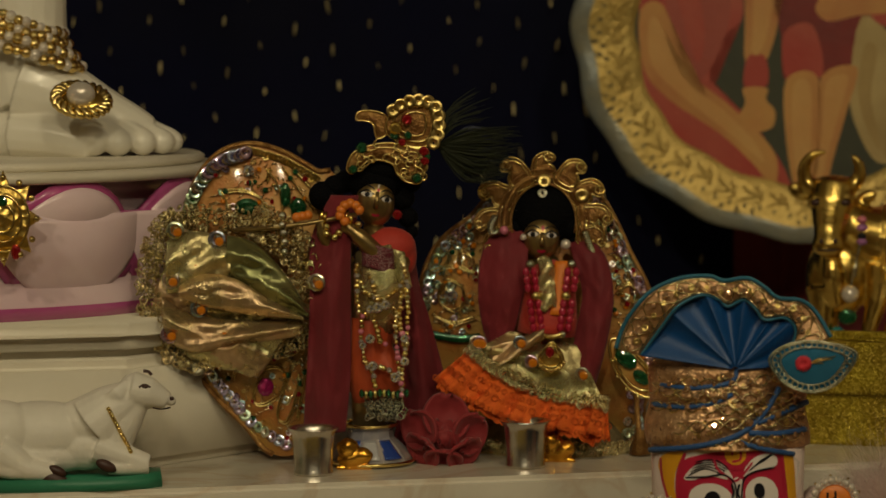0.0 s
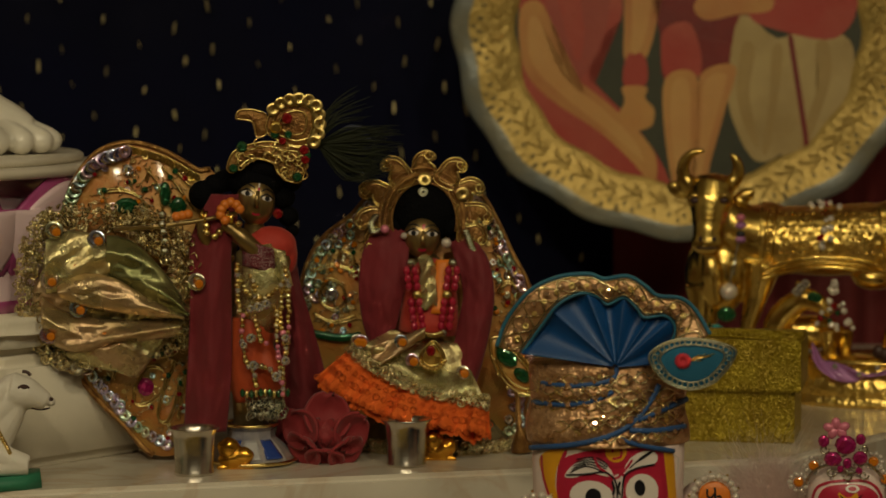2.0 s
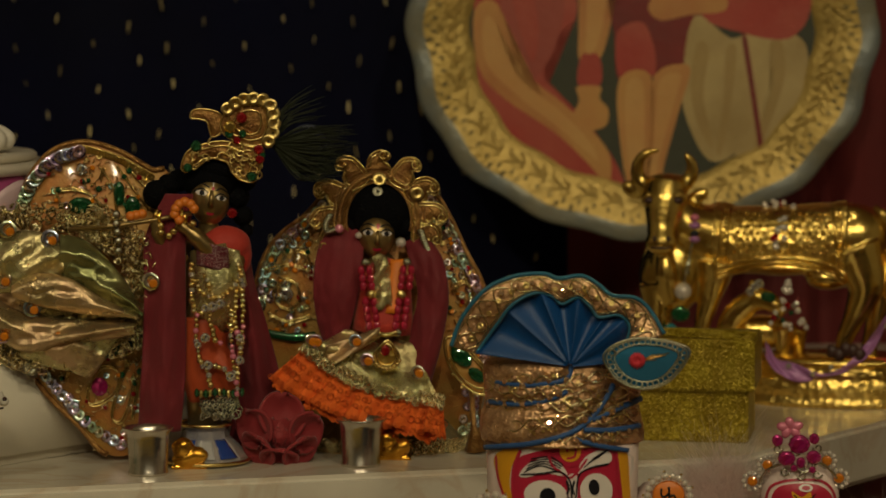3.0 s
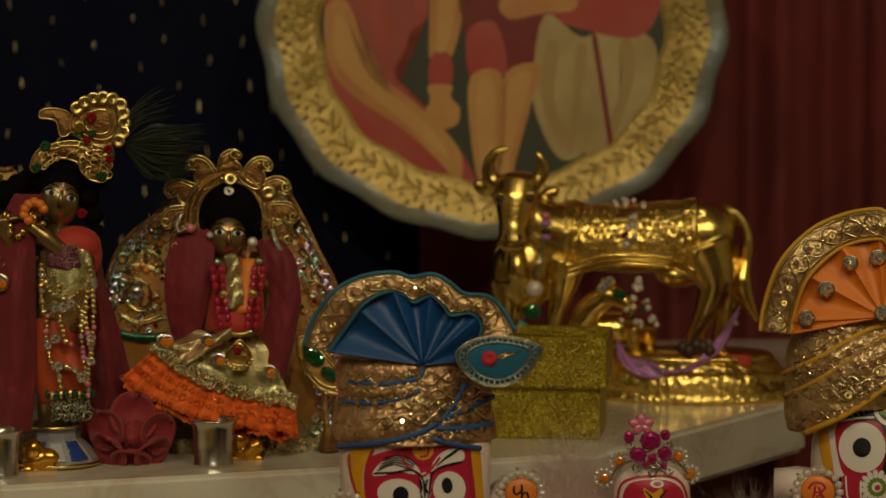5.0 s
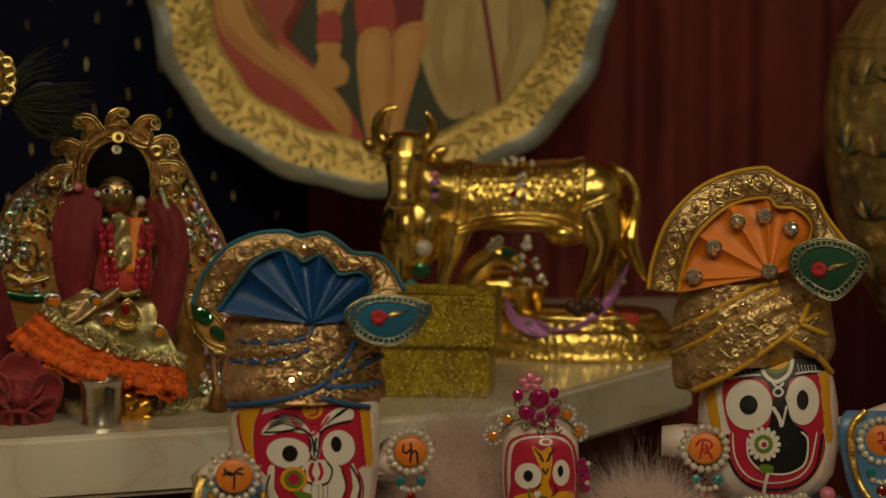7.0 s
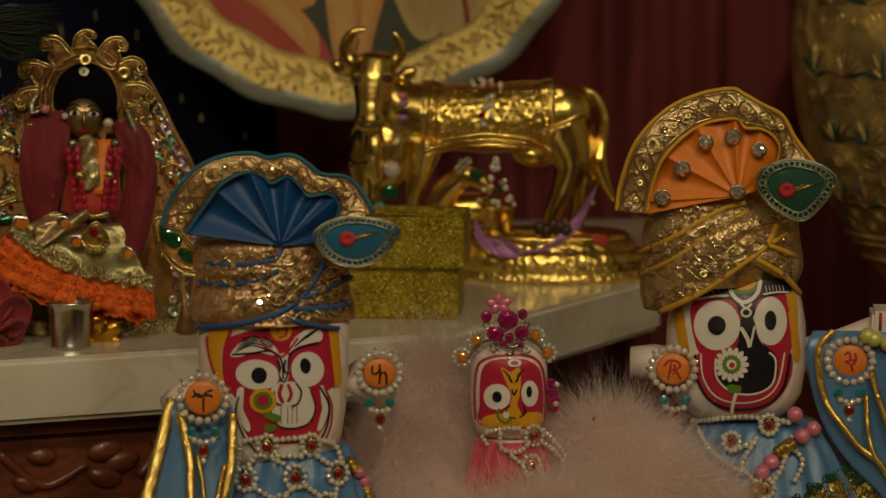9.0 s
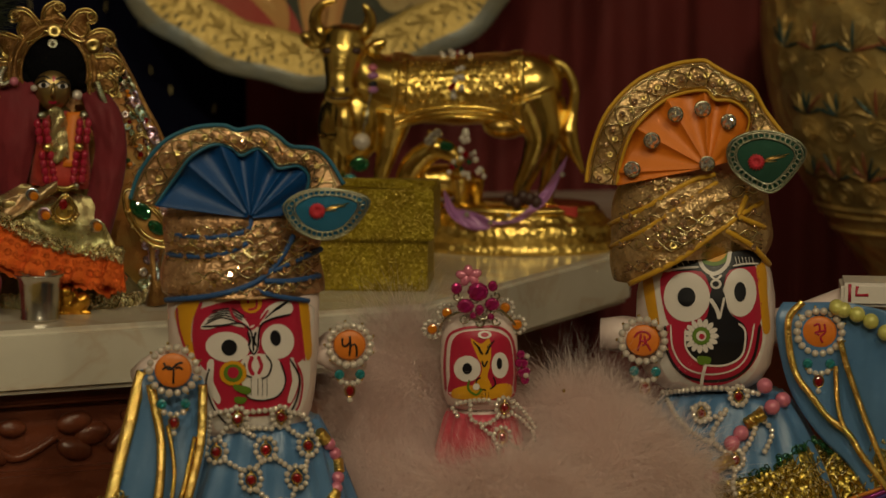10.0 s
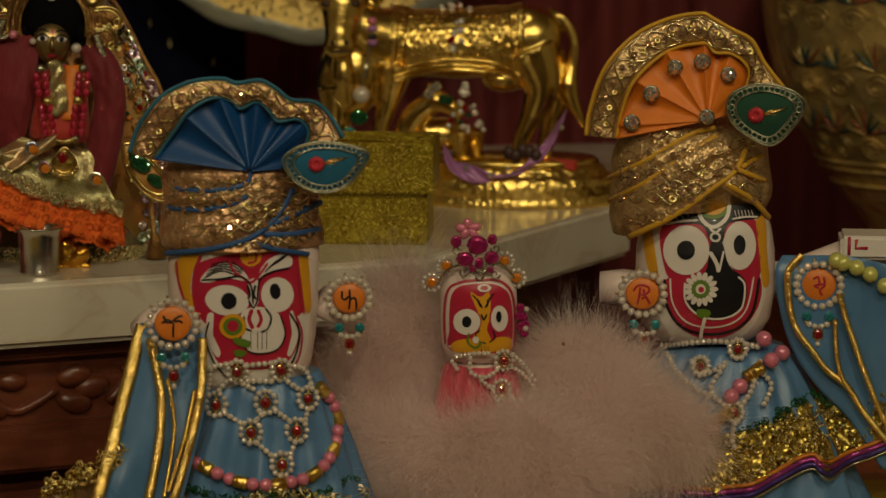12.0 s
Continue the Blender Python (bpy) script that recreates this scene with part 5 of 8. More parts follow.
# the white-faced doll in the blue turban
LB = (0.177, 1.62, 0.8421)
q = drawn(LB, 12.0)
bm = bmesh.new()
front = barrel_head(bm, q(432, 645, -50).x, [(q(432, y, -50).z, w) for y, w in [(699, 60), (691, 88), (675, 106), (645, 118), (600, 125), (535, 130), (430, 132)]], 0.8, m=P_)
tube(bm, [q(566, 530, 0), q(600, 552, 10), q(635, 575, 20)], [30, 26, 22], P_, 16)
tube(bm, [q(300, 560, 0), q(265, 575, 10), q(243, 588, 20)], [30, 26, 20], P_, 16)
tube(bm, [q(432, 700, 0), q(432, 800, 0), q(432, 985, 0)], [80, 90, 100], P_, 20)
s = Skin(bm, front, q, 2.2)
s.poly([(316, 470), (330, 452), (540, 450), (546, 520), (548, 580), (540, 625), (515, 668), (480, 690), (400, 690), (372, 662), (360, 630), (352, 560), (330, 500)], W_, 0.4)
s.poly([(346, 474), (380, 456), (440, 446), (500, 446), (530, 458), (538, 510), (536, 552), (500, 566), (448, 552), (400, 574), (362, 572), (344, 530)], R_, 0.6)
s.poly([(308, 470), (326, 452), (352, 450), (340, 484), (338, 520), (348, 562), (336, 550), (320, 512)], Y_, 0.9)
s.poly([(528, 450), (544, 452), (549, 500), (551, 545), (541, 552), (534, 500)], Y_, 0.9)
s.line([(356, 452), (344, 486), (343, 524), (352, 566)], 6, R_, 1.2), s.line([(312, 462), (316, 500), (332, 548)], 4, R_, 1.3)
s.line([(525, 448), (531, 500), (538, 556)], 5, R_, 1.2)
s.poly([(440, 498), (456, 496), (458, 530), (450, 548), (442, 532)], W_, 1.1)
s.poly([(368, 572), (400, 560), (450, 556), (516, 552), (530, 590), (516, 632), (484, 652), (404, 652), (376, 624)], R_, 0.8, mid=(447, 605))
s.poly([(430, 556), (452, 544), (482, 548), (500, 566), (505, 596), (494, 618), (470, 626), (440, 622), (428, 600)], W_, 1.2)
s.poly([(366, 560), (378, 556), (376, 590), (390, 622), (384, 632), (368, 604)], W_, 1.3)
s.poly([(512, 556), (520, 553), (528, 592), (516, 628), (508, 626), (518, 592)], W_, 1.3)
s.disc(402, 532, 39, 27, W_, 1.4, 6), s.disc(491, 522, 29, 31, W_, 1.4)
s.disc(405, 533, 14, 14.5, K_, 1.9), s.disc(487, 516, 9.5, 14, K_, 1.9, -8)
s.poly([(354, 498), (368, 478), (396, 466), (424, 474), (440, 494), (428, 497), (398, 492), (372, 500)], W_, 1.3, mid=(398, 480))
s.poly([(458, 492), (466, 468), (490, 452), (514, 454), (516, 470), (496, 478), (474, 484)], W_, 1.3, mid=(490, 468))
for i in range(5):
    s.line([(362 + 3 * i, 492 - 6 * i), (392 + 4 * i, 480 - 4 * i), (424 + 2 * i, 490 - 3 * i)], 2.4, K_, 1.8)
    s.line([(468 + 4 * i, 482 - 4 * i), (482 + 5 * i, 470 - 4 * i), (496 + 4 * i, 462 - 3 * i)], 2.4, K_, 1.8)
s.line([(356, 496), (390, 494), (425, 490), (444, 506), (448, 540)], 3.2, K_, 2.0)
s.line([(514, 474), (480, 482), (460, 496), (456, 530)], 3.2, K_, 2.0)
s.disc(444, 455, 27, 26, R_, 1.4), s.disc(444, 453, 19, 19, Y_, 1.8), s.line([(438, 466), (452, 462), (452, 446), (440, 445), (438, 455)], 4, R_, 2.2)
s.line([(405, 456), (412, 478), (430, 492), (444, 500), (458, 488), (474, 466)], 4, R_, 1.9)
for x in (438, 452):
    s.line([(x, 505), (x + (4 if x < 445 else -3), 520), (x + 1, 530)], 4, K_, 2.2)
s.line([(440, 532), (449, 545), (457, 527)], 3, K_, 2.0)
s.disc(450, 566, 26, 22, W_, 1.7), s.line([(446, 548), (441, 566), (448, 582)], 7, R_, 2.0), s.line([(456, 548), (462, 566), (456, 580)], 6, R_, 2.0)
s.line([(470, 546), (480, 562), (474, 582), (462, 588)], 3, K_, 2.1), s.line([(432, 560), (434, 580), (446, 586)], 3, K_, 2.1)
s.line([(496, 558), (505, 590), (494, 616), (468, 626), (440, 622), (428, 602)], 2.6, K_, 2.1)
for x in (444, 456, 464, 472):
    s.line([(x, 588), (x, 618)], 2.2, K_, 2.1, curve=False)
for dx in (0, 8):
    s.line([(512 + dx, 552), (530 + dx * 0.6, 590), (518 + dx, 640), (488 + dx, 664)], 3.4, R_ if dx else K_, 2.0)
s.line([(370, 570), (364, 600), (378, 640), (400, 668)], 3, K_, 2.0)
s.disc(412, 578, 24, 22, Y_, 2.2), s.disc(412, 578, 17, 16, G_, 2.5), s.disc(412, 577, 10, 10, R_, 2.8)
s.poly([(414, 598), (442, 604), (438, 616), (416, 608)], G_, 2.4), s.poly([(416, 620), (436, 622), (430, 632), (416, 630)], G_, 2.4)
solo("wooden_doll", bm, PAINTS, LB, "white-faced wooden doll with large round painted eyes", "doll", "painted wooden dolls")

turban = thing("turban", LB, "doll's turban with a deep blue satin fan and copper brocade", "turban", "doll turbans")
cords = [([(310, 334), (369, 338), (433, 327), (444, 302)], 4), ([(295, 368), (356, 372), (410, 361), (437, 347)], 4),
         ([(292, 449), (369, 442), (437, 424), (478, 397), (505, 361), (519, 334)], 4.5), ([(482, 397), (523, 379), (568, 358)], 4.5),
         ([(467, 415), (514, 415), (566, 406)], 4.5), ([(451, 431), (491, 442), (546, 450)], 4)]
turban_body(turban, q, 428, 447, 307, 140, 132, 0.86, BROCADE, cords, BLUE_CORD, 1)
fan(turban, q, (442, 304), [(274, 282), (310, 230), (338, 193), (378, 173), (410, 180), (426, 193), (455, 180), (478, 198), (491, 214), (528, 211), (546, 239), (522, 296)],
    [(229, 270), (247, 220), (288, 168), (338, 144), (392, 139), (419, 147), (460, 141), (491, 157), (514, 175), (555, 180), (582, 202), (607, 243)], BLUE_SATIN, BROCADE, TEAL_CORD, TEAL_CORD, [(325, 205), (388, 174), (456, 181), (500, 214), (535, 222)], -120, -92)
feather_brooch(turban, q, [(498, 284), (520, 262), (556, 251), (600, 252), (640, 262), (655, 276), (640, 305), (612, 332), (572, 343), (535, 333), (512, 314)], -136, FELT_TEAL, (560, 291), (620, 278))

MARKS = [[(-14, 15), (-14, 2), (-7, -1), (0, 6)], [(0, 18), (1, 0), (-1, -20)], [(1, -2), (9, 2), (13, -6), (13, -22)]]
ear_ornament(LB, q, 618, 528, 36, -30, "ear ornaments", MARKS)
ear_ornament(LB, q, 306, 573, 40, -142, "ear ornaments", [[(-16, 14), (-10, 4), (-2, 4), (8, 12), (16, 14)], [(-18, 2), (-8, 8), (-2, 2)], [(4, 4), (10, 6), (16, 2)], [(1, 3), (0, -22)]])

# the blue dress under the collar
def gown(loc, top, bottom, cx, r0, r1, sy, material, label, folds, seed):
    ob = thing("doll_dress", loc, label, "dress", "doll dresses")
    bm = bmesh.new()
    rnd = random.Random(seed)
    ph = [rnd.uniform(0, 6) for _ in range(3)]

    def rr(t, z):
        f = max(0.0, (top - z) / (top - bottom))
        return (r0 + (r1 - r0) * f ** 0.8) * (1 + 0.085 * f * math.sin(folds * t + ph[0] + 2 * f) + 0.03 * math.sin(2.3 * folds * t + ph[1] + 3 * f))

    lathe(bm, [(1, top - (top - bottom) * i / 26) for i in range(27)], (cx, 0, 0), n=120, wob=lambda t, z, r: rr(t, z), sy=sy)
    part("skirt", bm, material, ob)

    def front(x, z):
        r = rr(-math.pi / 2 + math.asin(max(-0.95, min(0.95, (x - cx) / max(1, rr(-math.pi / 2, z))))), z)
        return -sy * math.sqrt(max(0.05 * r * r, r * r - (x - cx) ** 2))

    return ob, front


dress, df = gown(LB, 222, -70, 20, 105, 205, 0.8, SKY_SATIN, "sky blue satin doll's dress with gold lace hem", 9, 3)
bm = bmesh.new()
lace(bm, [Vector((x, df(x, 20 + 0.0004 * x * x) - 4, 12 + 14 * math.sin(x * 0.03))) for x in range(-150, 215, 12)], 46, 330, 7, depth=5, seed=4)
part("gold_lace", bm, LACE_GOLD, dress, "gold lace hem", kind="stuff")
bm = bmesh.new()
lace(bm, [Vector((x, df(x, 32) - 5, 34 + 6 * math.sin(x * 0.05))) for x in range(-140, 205, 12)], 10, 70, 6, depth=4, seed=5)
part("green_braid", bm, GEM_GREEN, dress, "dark green tinsel braid", kind="stuff")

collar = thing("pearl_collar", LB, "net collar of pearls and red stones", "necklace", "pearl collars")
pearl_net(collar, q, lambda x, z: min(df(x, z) - 4, front(x, z) - 2), [(420, 658, 17), (497, 655, 16), (382, 716, 18), (470, 712, 18), (545, 705, 17), (444, 765, 18), (525, 762, 18), (499, 822, 18)],
          [[(370, 652), (400, 645)], [(437, 647), (480, 643)], [(514, 648), (540, 655), (552, 685)], [(400, 676), (385, 695)], [(430, 680), (455, 692)], [(438, 675), (490, 676)], [(510, 676), (530, 690)], [(398, 732), (428, 750)], [(462, 735), (452, 745)], [(488, 728), (512, 745)], [(545, 725), (540, 745)], [(455, 785), (482, 808)], [(522, 783), (514, 805)], [(372, 655), (366, 700)]])
garland = thing("bead_garland", LB, "garland of pink pearls and gold barrel beads", "necklace", "bead garlands")
gp = even(smooth_path([lay(q, x, y, df, 12) for x, y in [(335, 812), (372, 832), (412, 850), (455, 858), (500, 856), (545, 845), (575, 822), (592, 790), (598, 750), (590, 715), (570, 690)]], 8), 20)
for i, p in enumerate(gp):
    v = p
    d = (gp[min(i + 1, 20)] - gp[max(i - 1, 0)])
    if i % 3 == 2:
        bm = bmesh.new()
        tube(bm, [v - d.normalized() * 13, v - d.normalized() * 12, v + d.normalized() * 12, v + d.normalized() * 13], [8, 10.5, 10.5, 8], n=12)
        for s in (-8, -3, 3, 8):
            tube(bm, [v + d.normalized() * (s - 1), v + d.normalized() * (s + 1)], 11.6, n=12)
        part("barrel_bead", bm, GOLD_CHASED, garland)
    else:
        piece("pink_pearl", pearl(PINK_PEARL, 16, 10), garland, v, 11.5)


def strip(bm, pts, w, d=2.0, m=0):
    """A flat braid along points, w wide across the view."""
    path = smooth_path(pts, 16)
    rows = []
    for i, p in enumerate(path):
        t = (path[min(i + 1, len(path) - 1)] - path[max(i - 1, 0)]).normalized()
        side = Vector((-t.z, 0, t.x)).normalized() * w / 2 * (1 + 0.06 * noise.noise(p * 0.02))
        p = p + Vector((0, 1.3 * noise.noise(p * 0.05 + Vector((3, 1, 0))) + 0.5 * noise.noise(p * 0.19), 0)) + side * 0.1 * noise.noise(p * 0.02 + Vector((0, 5, 0)))
        rows.append([bm.verts.new(p + side * f + Vector((0, -d * (1 - f * f) * 1.8, 0))) for f in (-1, -0.6, 0, 0.6, 1)] + [bm.verts.new(p + side * f + Vector((0, d, 0))) for f in (1, -1)])
    for a, b in zip(rows, rows[1:]):
        for j in range(7):
            bm.faces.new((a[j], a[(j + 1) % 7], b[(j + 1) % 7], b[j])).material_index = m
    bm.faces.new(rows[0]).material_index = m
    bm.faces.new(rows[-1][::-1]).material_index = m


GOLD_BRAID = cells(waves(mat("gold_foil_braid", (0.88, 0.64, 0.2), 0.2, 1.0, var=0.15, grain=900, bump=0.3, blotch=80, second=(0.74, 0.48, 0.12)), 350, 0.3, "Z"), 800, 0.3, 0.06)


def drape(loc, q, rows, material, label, ripple, seed, strips):
    """A hanging scarf: rows of (left x, right x, y, depth) from its top down, and gold braids sewn on it."""
    ob = thing("doll_scarf", loc, label, "scarf", "doll scarves")
    L = smooth_path([q(a, y, d) for a, b, y, d in rows], 6)
    Rr = smooth_path([q(b, y, d) for a, b, y, d in rows], 6)
    n = len(L) - 1

    def fn(u, v):
        i = int(round(v * n))
        p = L[i].lerp(Rr[i], u)
        return (p.x, p.y + ripple * math.sin(u * 9 + seed + v * 2) * (0.3 + v), p.z)

    bm = bmesh.new()
    sheet(bm, fn, 24, n, 2)
    part("cloth", bm, material, ob)
    for pts, w in strips:
        bm = bmesh.new()
        strip(bm, [q(x, y, d) for x, y, d in pts], w)
        part("gold_braid", bm, GOLD_BRAID, ob, "shiny gold braid edge")
    return ob


drape(LB, q, [(248, 345, 572, -75), (238, 362, 600, -98), (215, 365, 700, -120), (190, 345, 800, -140), (160, 318, 900, -160), (150, 300, 950, -165)], SKY_SATIN,
      "sky blue satin scarf with gold braid edges", 7, 1,
      [([(252, 575, -80), (236, 640, -112), (218, 710, -128), (196, 800, -150), (170, 890, -168), (150, 950, -172)], 22), ([(266, 598, -112), (279, 660, -126), (285, 720, -138), (281, 790, -152), (264, 880, -168), (246, 950, -176)], 16), ([(297, 670, -132), (308, 745, -148), (303, 807, -158), (290, 880, -172)], 8),
       ([(358, 598, -112), (358, 660, -126), (352, 715, -138), (332, 800, -154), (309, 880, -170), (290, 950, -178)], 16), ([(344, 690, -134), (326, 775, -152), (298, 870, -172)], 7)])
hem = thing("doll_skirt_hem", LB, "fanned skirt hem with coloured braid and gold tinsel", "hem")
bm = bmesh.new()
sheet(bm, lambda u, v: q(200 - 115 * v + 60 * u, 812 + 75 * v + 60 * u, -120 - 20 * v + 20 * u), 12, 12, 3)
part("cloth", bm, COPPER_TISSUE, hem)
bm = bmesh.new()
lace(bm, [q(78 + 20 * i, 868 - 10 * i + 14 * (i % 2), -145) for i in range(8)], 40, 150, 7, seed=9)
part("gold_tinsel", bm, BRASS, hem, kind="stuff")


# the black-faced doll in the orange turban
LJ = (0.4904, 1.67, 0.8164)
q = drawn(LJ, 12.0)
bm = bmesh.new()
front = barrel_head(bm, q(1247, 515, -50).x, [(q(1247, y, -50).z, w) for y, w in [(613, 50), (607, 78), (593, 98), (565, 114), (515, 121), (445, 119), (405, 112), (355, 96), (315, 80)]], 0.8, m=P_)
tube(bm, [q(1140, 515, 0), q(1100, 508, 0), q(1062, 508, 0)], [34, 32, 27], P_, 16)
tube(bm, [q(1350, 500, 0), q(1430, 480, 10), q(1500, 455, 25), q(1600, 440, 40)], [30, 30, 32, 34], P_, 16)
tube(bm, [q(1245, 620, 0), q(1245, 760, 0), q(1245, 900, 0)], [70, 80, 90], P_, 20)
s = Skin(bm, front, q, 2.2)
s.poly([(1150, 385), (1345, 380), (1355, 470), (1352, 530), (1330, 580), (1290, 606), (1210, 606), (1170, 570), (1150, 500)], W_, 0.4)
s.poly([(1137, 410), (1152, 405), (1160, 450), (1166, 500), (1154, 498), (1142, 455)], Y_, 0.8), s.poly([(1338, 390), (1354, 388), (1358, 450), (1362, 500), (1350, 505), (1344, 450)], Y_, 0.8)
s.poly([(1172, 400), (1240, 390), (1262, 420), (1262, 470), (1238, 500), (1195, 502), (1175, 470)], R_, 0.8)
s.poly([(1285, 395), (1335, 388), (1346, 440), (1344, 490), (1320, 492), (1292, 470), (1282, 430)], R_, 0.8)
s.poly([(1185, 395), (1245, 352), (1300, 352), (1340, 368), (1342, 386), (1290, 396), (1278, 430), (1258, 428), (1240, 398)], K_, 1.0)
s.disc(1262, 360, 32, 28, G_, 1.4), s.disc(1262, 360, 24, 21, Y_, 1.7), s.disc(1262, 360, 13, 13, G_, 2.0)
s.line([(1236, 352), (1240, 385), (1262, 402), (1286, 385), (1292, 350)], 7, W_, 2.0)
for i in range(6):
    s.line([(1300 + 6 * i, 372), (1303 + 6 * i, 384)], 2.4, W_, 1.9, curve=False)
s.line([(1296, 388), (1320, 384), (1342, 384)], 3, W_, 1.9)
s.line([(1176, 398), (1205, 392), (1236, 390)], 4, W_, 1.9)
for i in range(5):
    s.line([(1196 + 9 * i, 385 - 5 * i), (1201 + 9 * i, 392 - 4 * i)], 2.4, W_, 1.9, curve=False)
s.poly([(1176, 500), (1200, 490), (1320, 488), (1345, 490), (1346, 530), (1325, 570), (1285, 596), (1235, 597), (1195, 572), (1178, 535)], R_, 1.0)
s.line([(1176, 494), (1180, 540), (1205, 578), (1250, 592), (1300, 584), (1332, 552), (1344, 492)], 5, K_, 1.6)
s.line([(1186, 492), (1190, 535), (1212, 568), (1252, 580), (1296, 572), (1322, 545), (1334, 490)], 3, W_, 1.7)
s.poly([(1258, 430), (1278, 430), (1290, 470), (1316, 492), (1322, 520), (1312, 548), (1280, 564), (1240, 560), (1214, 536), (1210, 510), (1224, 494), (1250, 478)], K_, 1.8)
s.line([(1212, 500), (1214, 535), (1240, 560), (1280, 564), (1312, 546), (1318, 505), (1306, 490)], 3.5, W_, 2.2)
s.disc(1214.5, 443, 41, 44, W_, 1.6), s.disc(1309, 435, 29, 43, W_, 1.6)
s.disc(1214, 443, 16, 17, K_, 2.2), s.disc(1309, 434, 10.5, 17.5, K_, 2.2)
s.line([(1256, 446), (1268, 466), (1272, 482)], 7, W_, 2.4), s.line([(1281, 444), (1277, 462), (1273, 480)], 4, W_, 2.4)
s.disc(1266, 420, 10, 9, W_, 2.2), s.disc(1266, 420, 6, 5, K_, 2.5), s.line([(1256, 404), (1266, 412), (1276, 404)], 4, W_, 2.3)
for i in range(15):
    t = 2 * math.pi * i / 15
    s.disc(1240 + 23 * math.cos(t), 512 + 23 * math.sin(t), 8, 4.6, W_, 2.4 + 0.1 * (i % 2), math.degrees(t))
s.disc(1240, 512, 16, 16, G_, 2.8), s.disc(1240, 512, 9, 9, W_, 3.2), s.disc(1241, 513, 5, 5, R_, 3.6)
s.poly([(1234, 548), (1256, 550), (1254, 562), (1236, 562)], G_, 2.6), s.line([(1248, 562), (1242, 585), (1240, 604)], 6, W_, 2.6)
solo("wooden_doll", bm, PAINTS, LJ, "black-faced wooden doll with round eyes and red smile", "doll", "painted wooden dolls")
b0, b1 = q(1487, 460, -28), q(1600, 420, -28)
bm = rounded_box((b0.x, -28, b0.z), (b1.x, 72, b1.z), 6)
aw = thing("painted_block", LJ, "white painted wooden arm end with red mark", "ornament")
part("block", bm, PAINT_WHITE, aw, smooth=False)
bm = bmesh.new()
tube(bm, [q(1516, 424, -28.5), q(1514, 440, -28.5), q(1536, 440, -28.5)], 3, n=5, flat=0.2)
tube(bm, [q(1503, 420, -28.5), q(1502, 452, -28.5)], 3, n=5, flat=0.2)
part("red_mark", bm, PAINT_RED, aw)

turban = thing("turban", LJ, "doll's turban with an orange satin fan and gold brocade", "turban", "doll turbans")
cords = [([(1077, 315), (1147, 282), (1218, 240), (1265, 226)], 4), ([(1079, 355), (1147, 320), (1218, 273), (1269, 240)], 4),
         ([(1113, 420), (1194, 381), (1260, 334), (1302, 301), (1321, 264)], 4.5), ([(1284, 325), (1330, 353), (1361, 386)], 4.5),
         ([(1307, 301), (1354, 320)], 4), ([(1312, 296), (1349, 275)], 4)]


PEAK_X = q(1272, 360, -110).x


def peak(x):
    return max(0.0, 92 - abs(x - PEAK_X) * (0.64 if x < PEAK_X else 0.62))


turban_body(turban, q, 1221, 427, 236, 130, 116, 0.86, BROCADE_YELLOW, cords, YELLOW_CORD, 2, tilt=peak, belly=16)
fan(turban, q, (1252, 214), [(1091, 245), (1100, 198), (1124, 141), (1180, 92), (1246, 76), (1265, 92), (1293, 94), (1316, 109), (1326, 137), (1300, 200)],
    [(1037, 240), (1044, 193), (1072, 118), (1124, 62), (1185, 33), (1241, 23), (1260, 31), (1293, 50), (1330, 71), (1354, 113), (1391, 160)], ORANGE_SATIN, BROCADE_YELLOW, YELLOW_CORD, YELLOW_CORD, [(1094, 222), (1124, 141), (1182, 92), (1246, 76), (1292, 95)], -112, -85,
    [(1118, 217, 13), (1153, 166, 13), (1195, 119, 12), (1243, 110, 13), (1289, 132, 12), (1251, 205, 12)])
feather_brooch(turban, q, [(1284, 188), (1298, 162), (1345, 147), (1400, 158), (1428, 186), (1406, 226), (1368, 259), (1330, 247), (1296, 220)], -128, FELT_GREEN, (1338, 204), (1400, 190))
ear_ornament(LJ, q, 1137, 520, 37, -92, "ear ornaments", [[(-16, 6), (-8, 16), (6, 16), (13, 8), (4, 0), (-6, 2)], [(-4, 14), (-6, -4), (-10, -18)], [(2, 10), (4, -4), (-2, -8)], [(4, 0), (10, -10), (14, -18)]], lean=4, ink=PAINT_RED)
ear_ornament(LJ, q, 1449, 505, 38, -40, "ear ornaments", [[(-10, 12), (-2, 16), (0, 4), (-8, 0), (0, -4)], [(8, 16), (10, 2), (2, -8), (6, -18)], [(-2, 2), (10, 4)]], ink=PAINT_RED)

dress, jf = gown(LJ, 272, -30, 30, 96, 255, 0.75, SKY_SATIN, "sky blue satin doll's dress with gold tinsel flounce", 8, 6)
HEM = smooth_path([lay(q, x, y, lambda a, b: jf(min(a, 250), max(-20, b)), 16) for x, y in [(1010, 884), (1140, 872), (1250, 876), (1330, 868), (1390, 835), (1440, 815), (1470, 830), (1545, 795), (1600, 770)]], 8)


def hem_at(p, up):
    return Vector((p.x, jf(min(p.x, 250), max(-20, p.z + up)) - 16 + 0.1 * up, p.z + up))


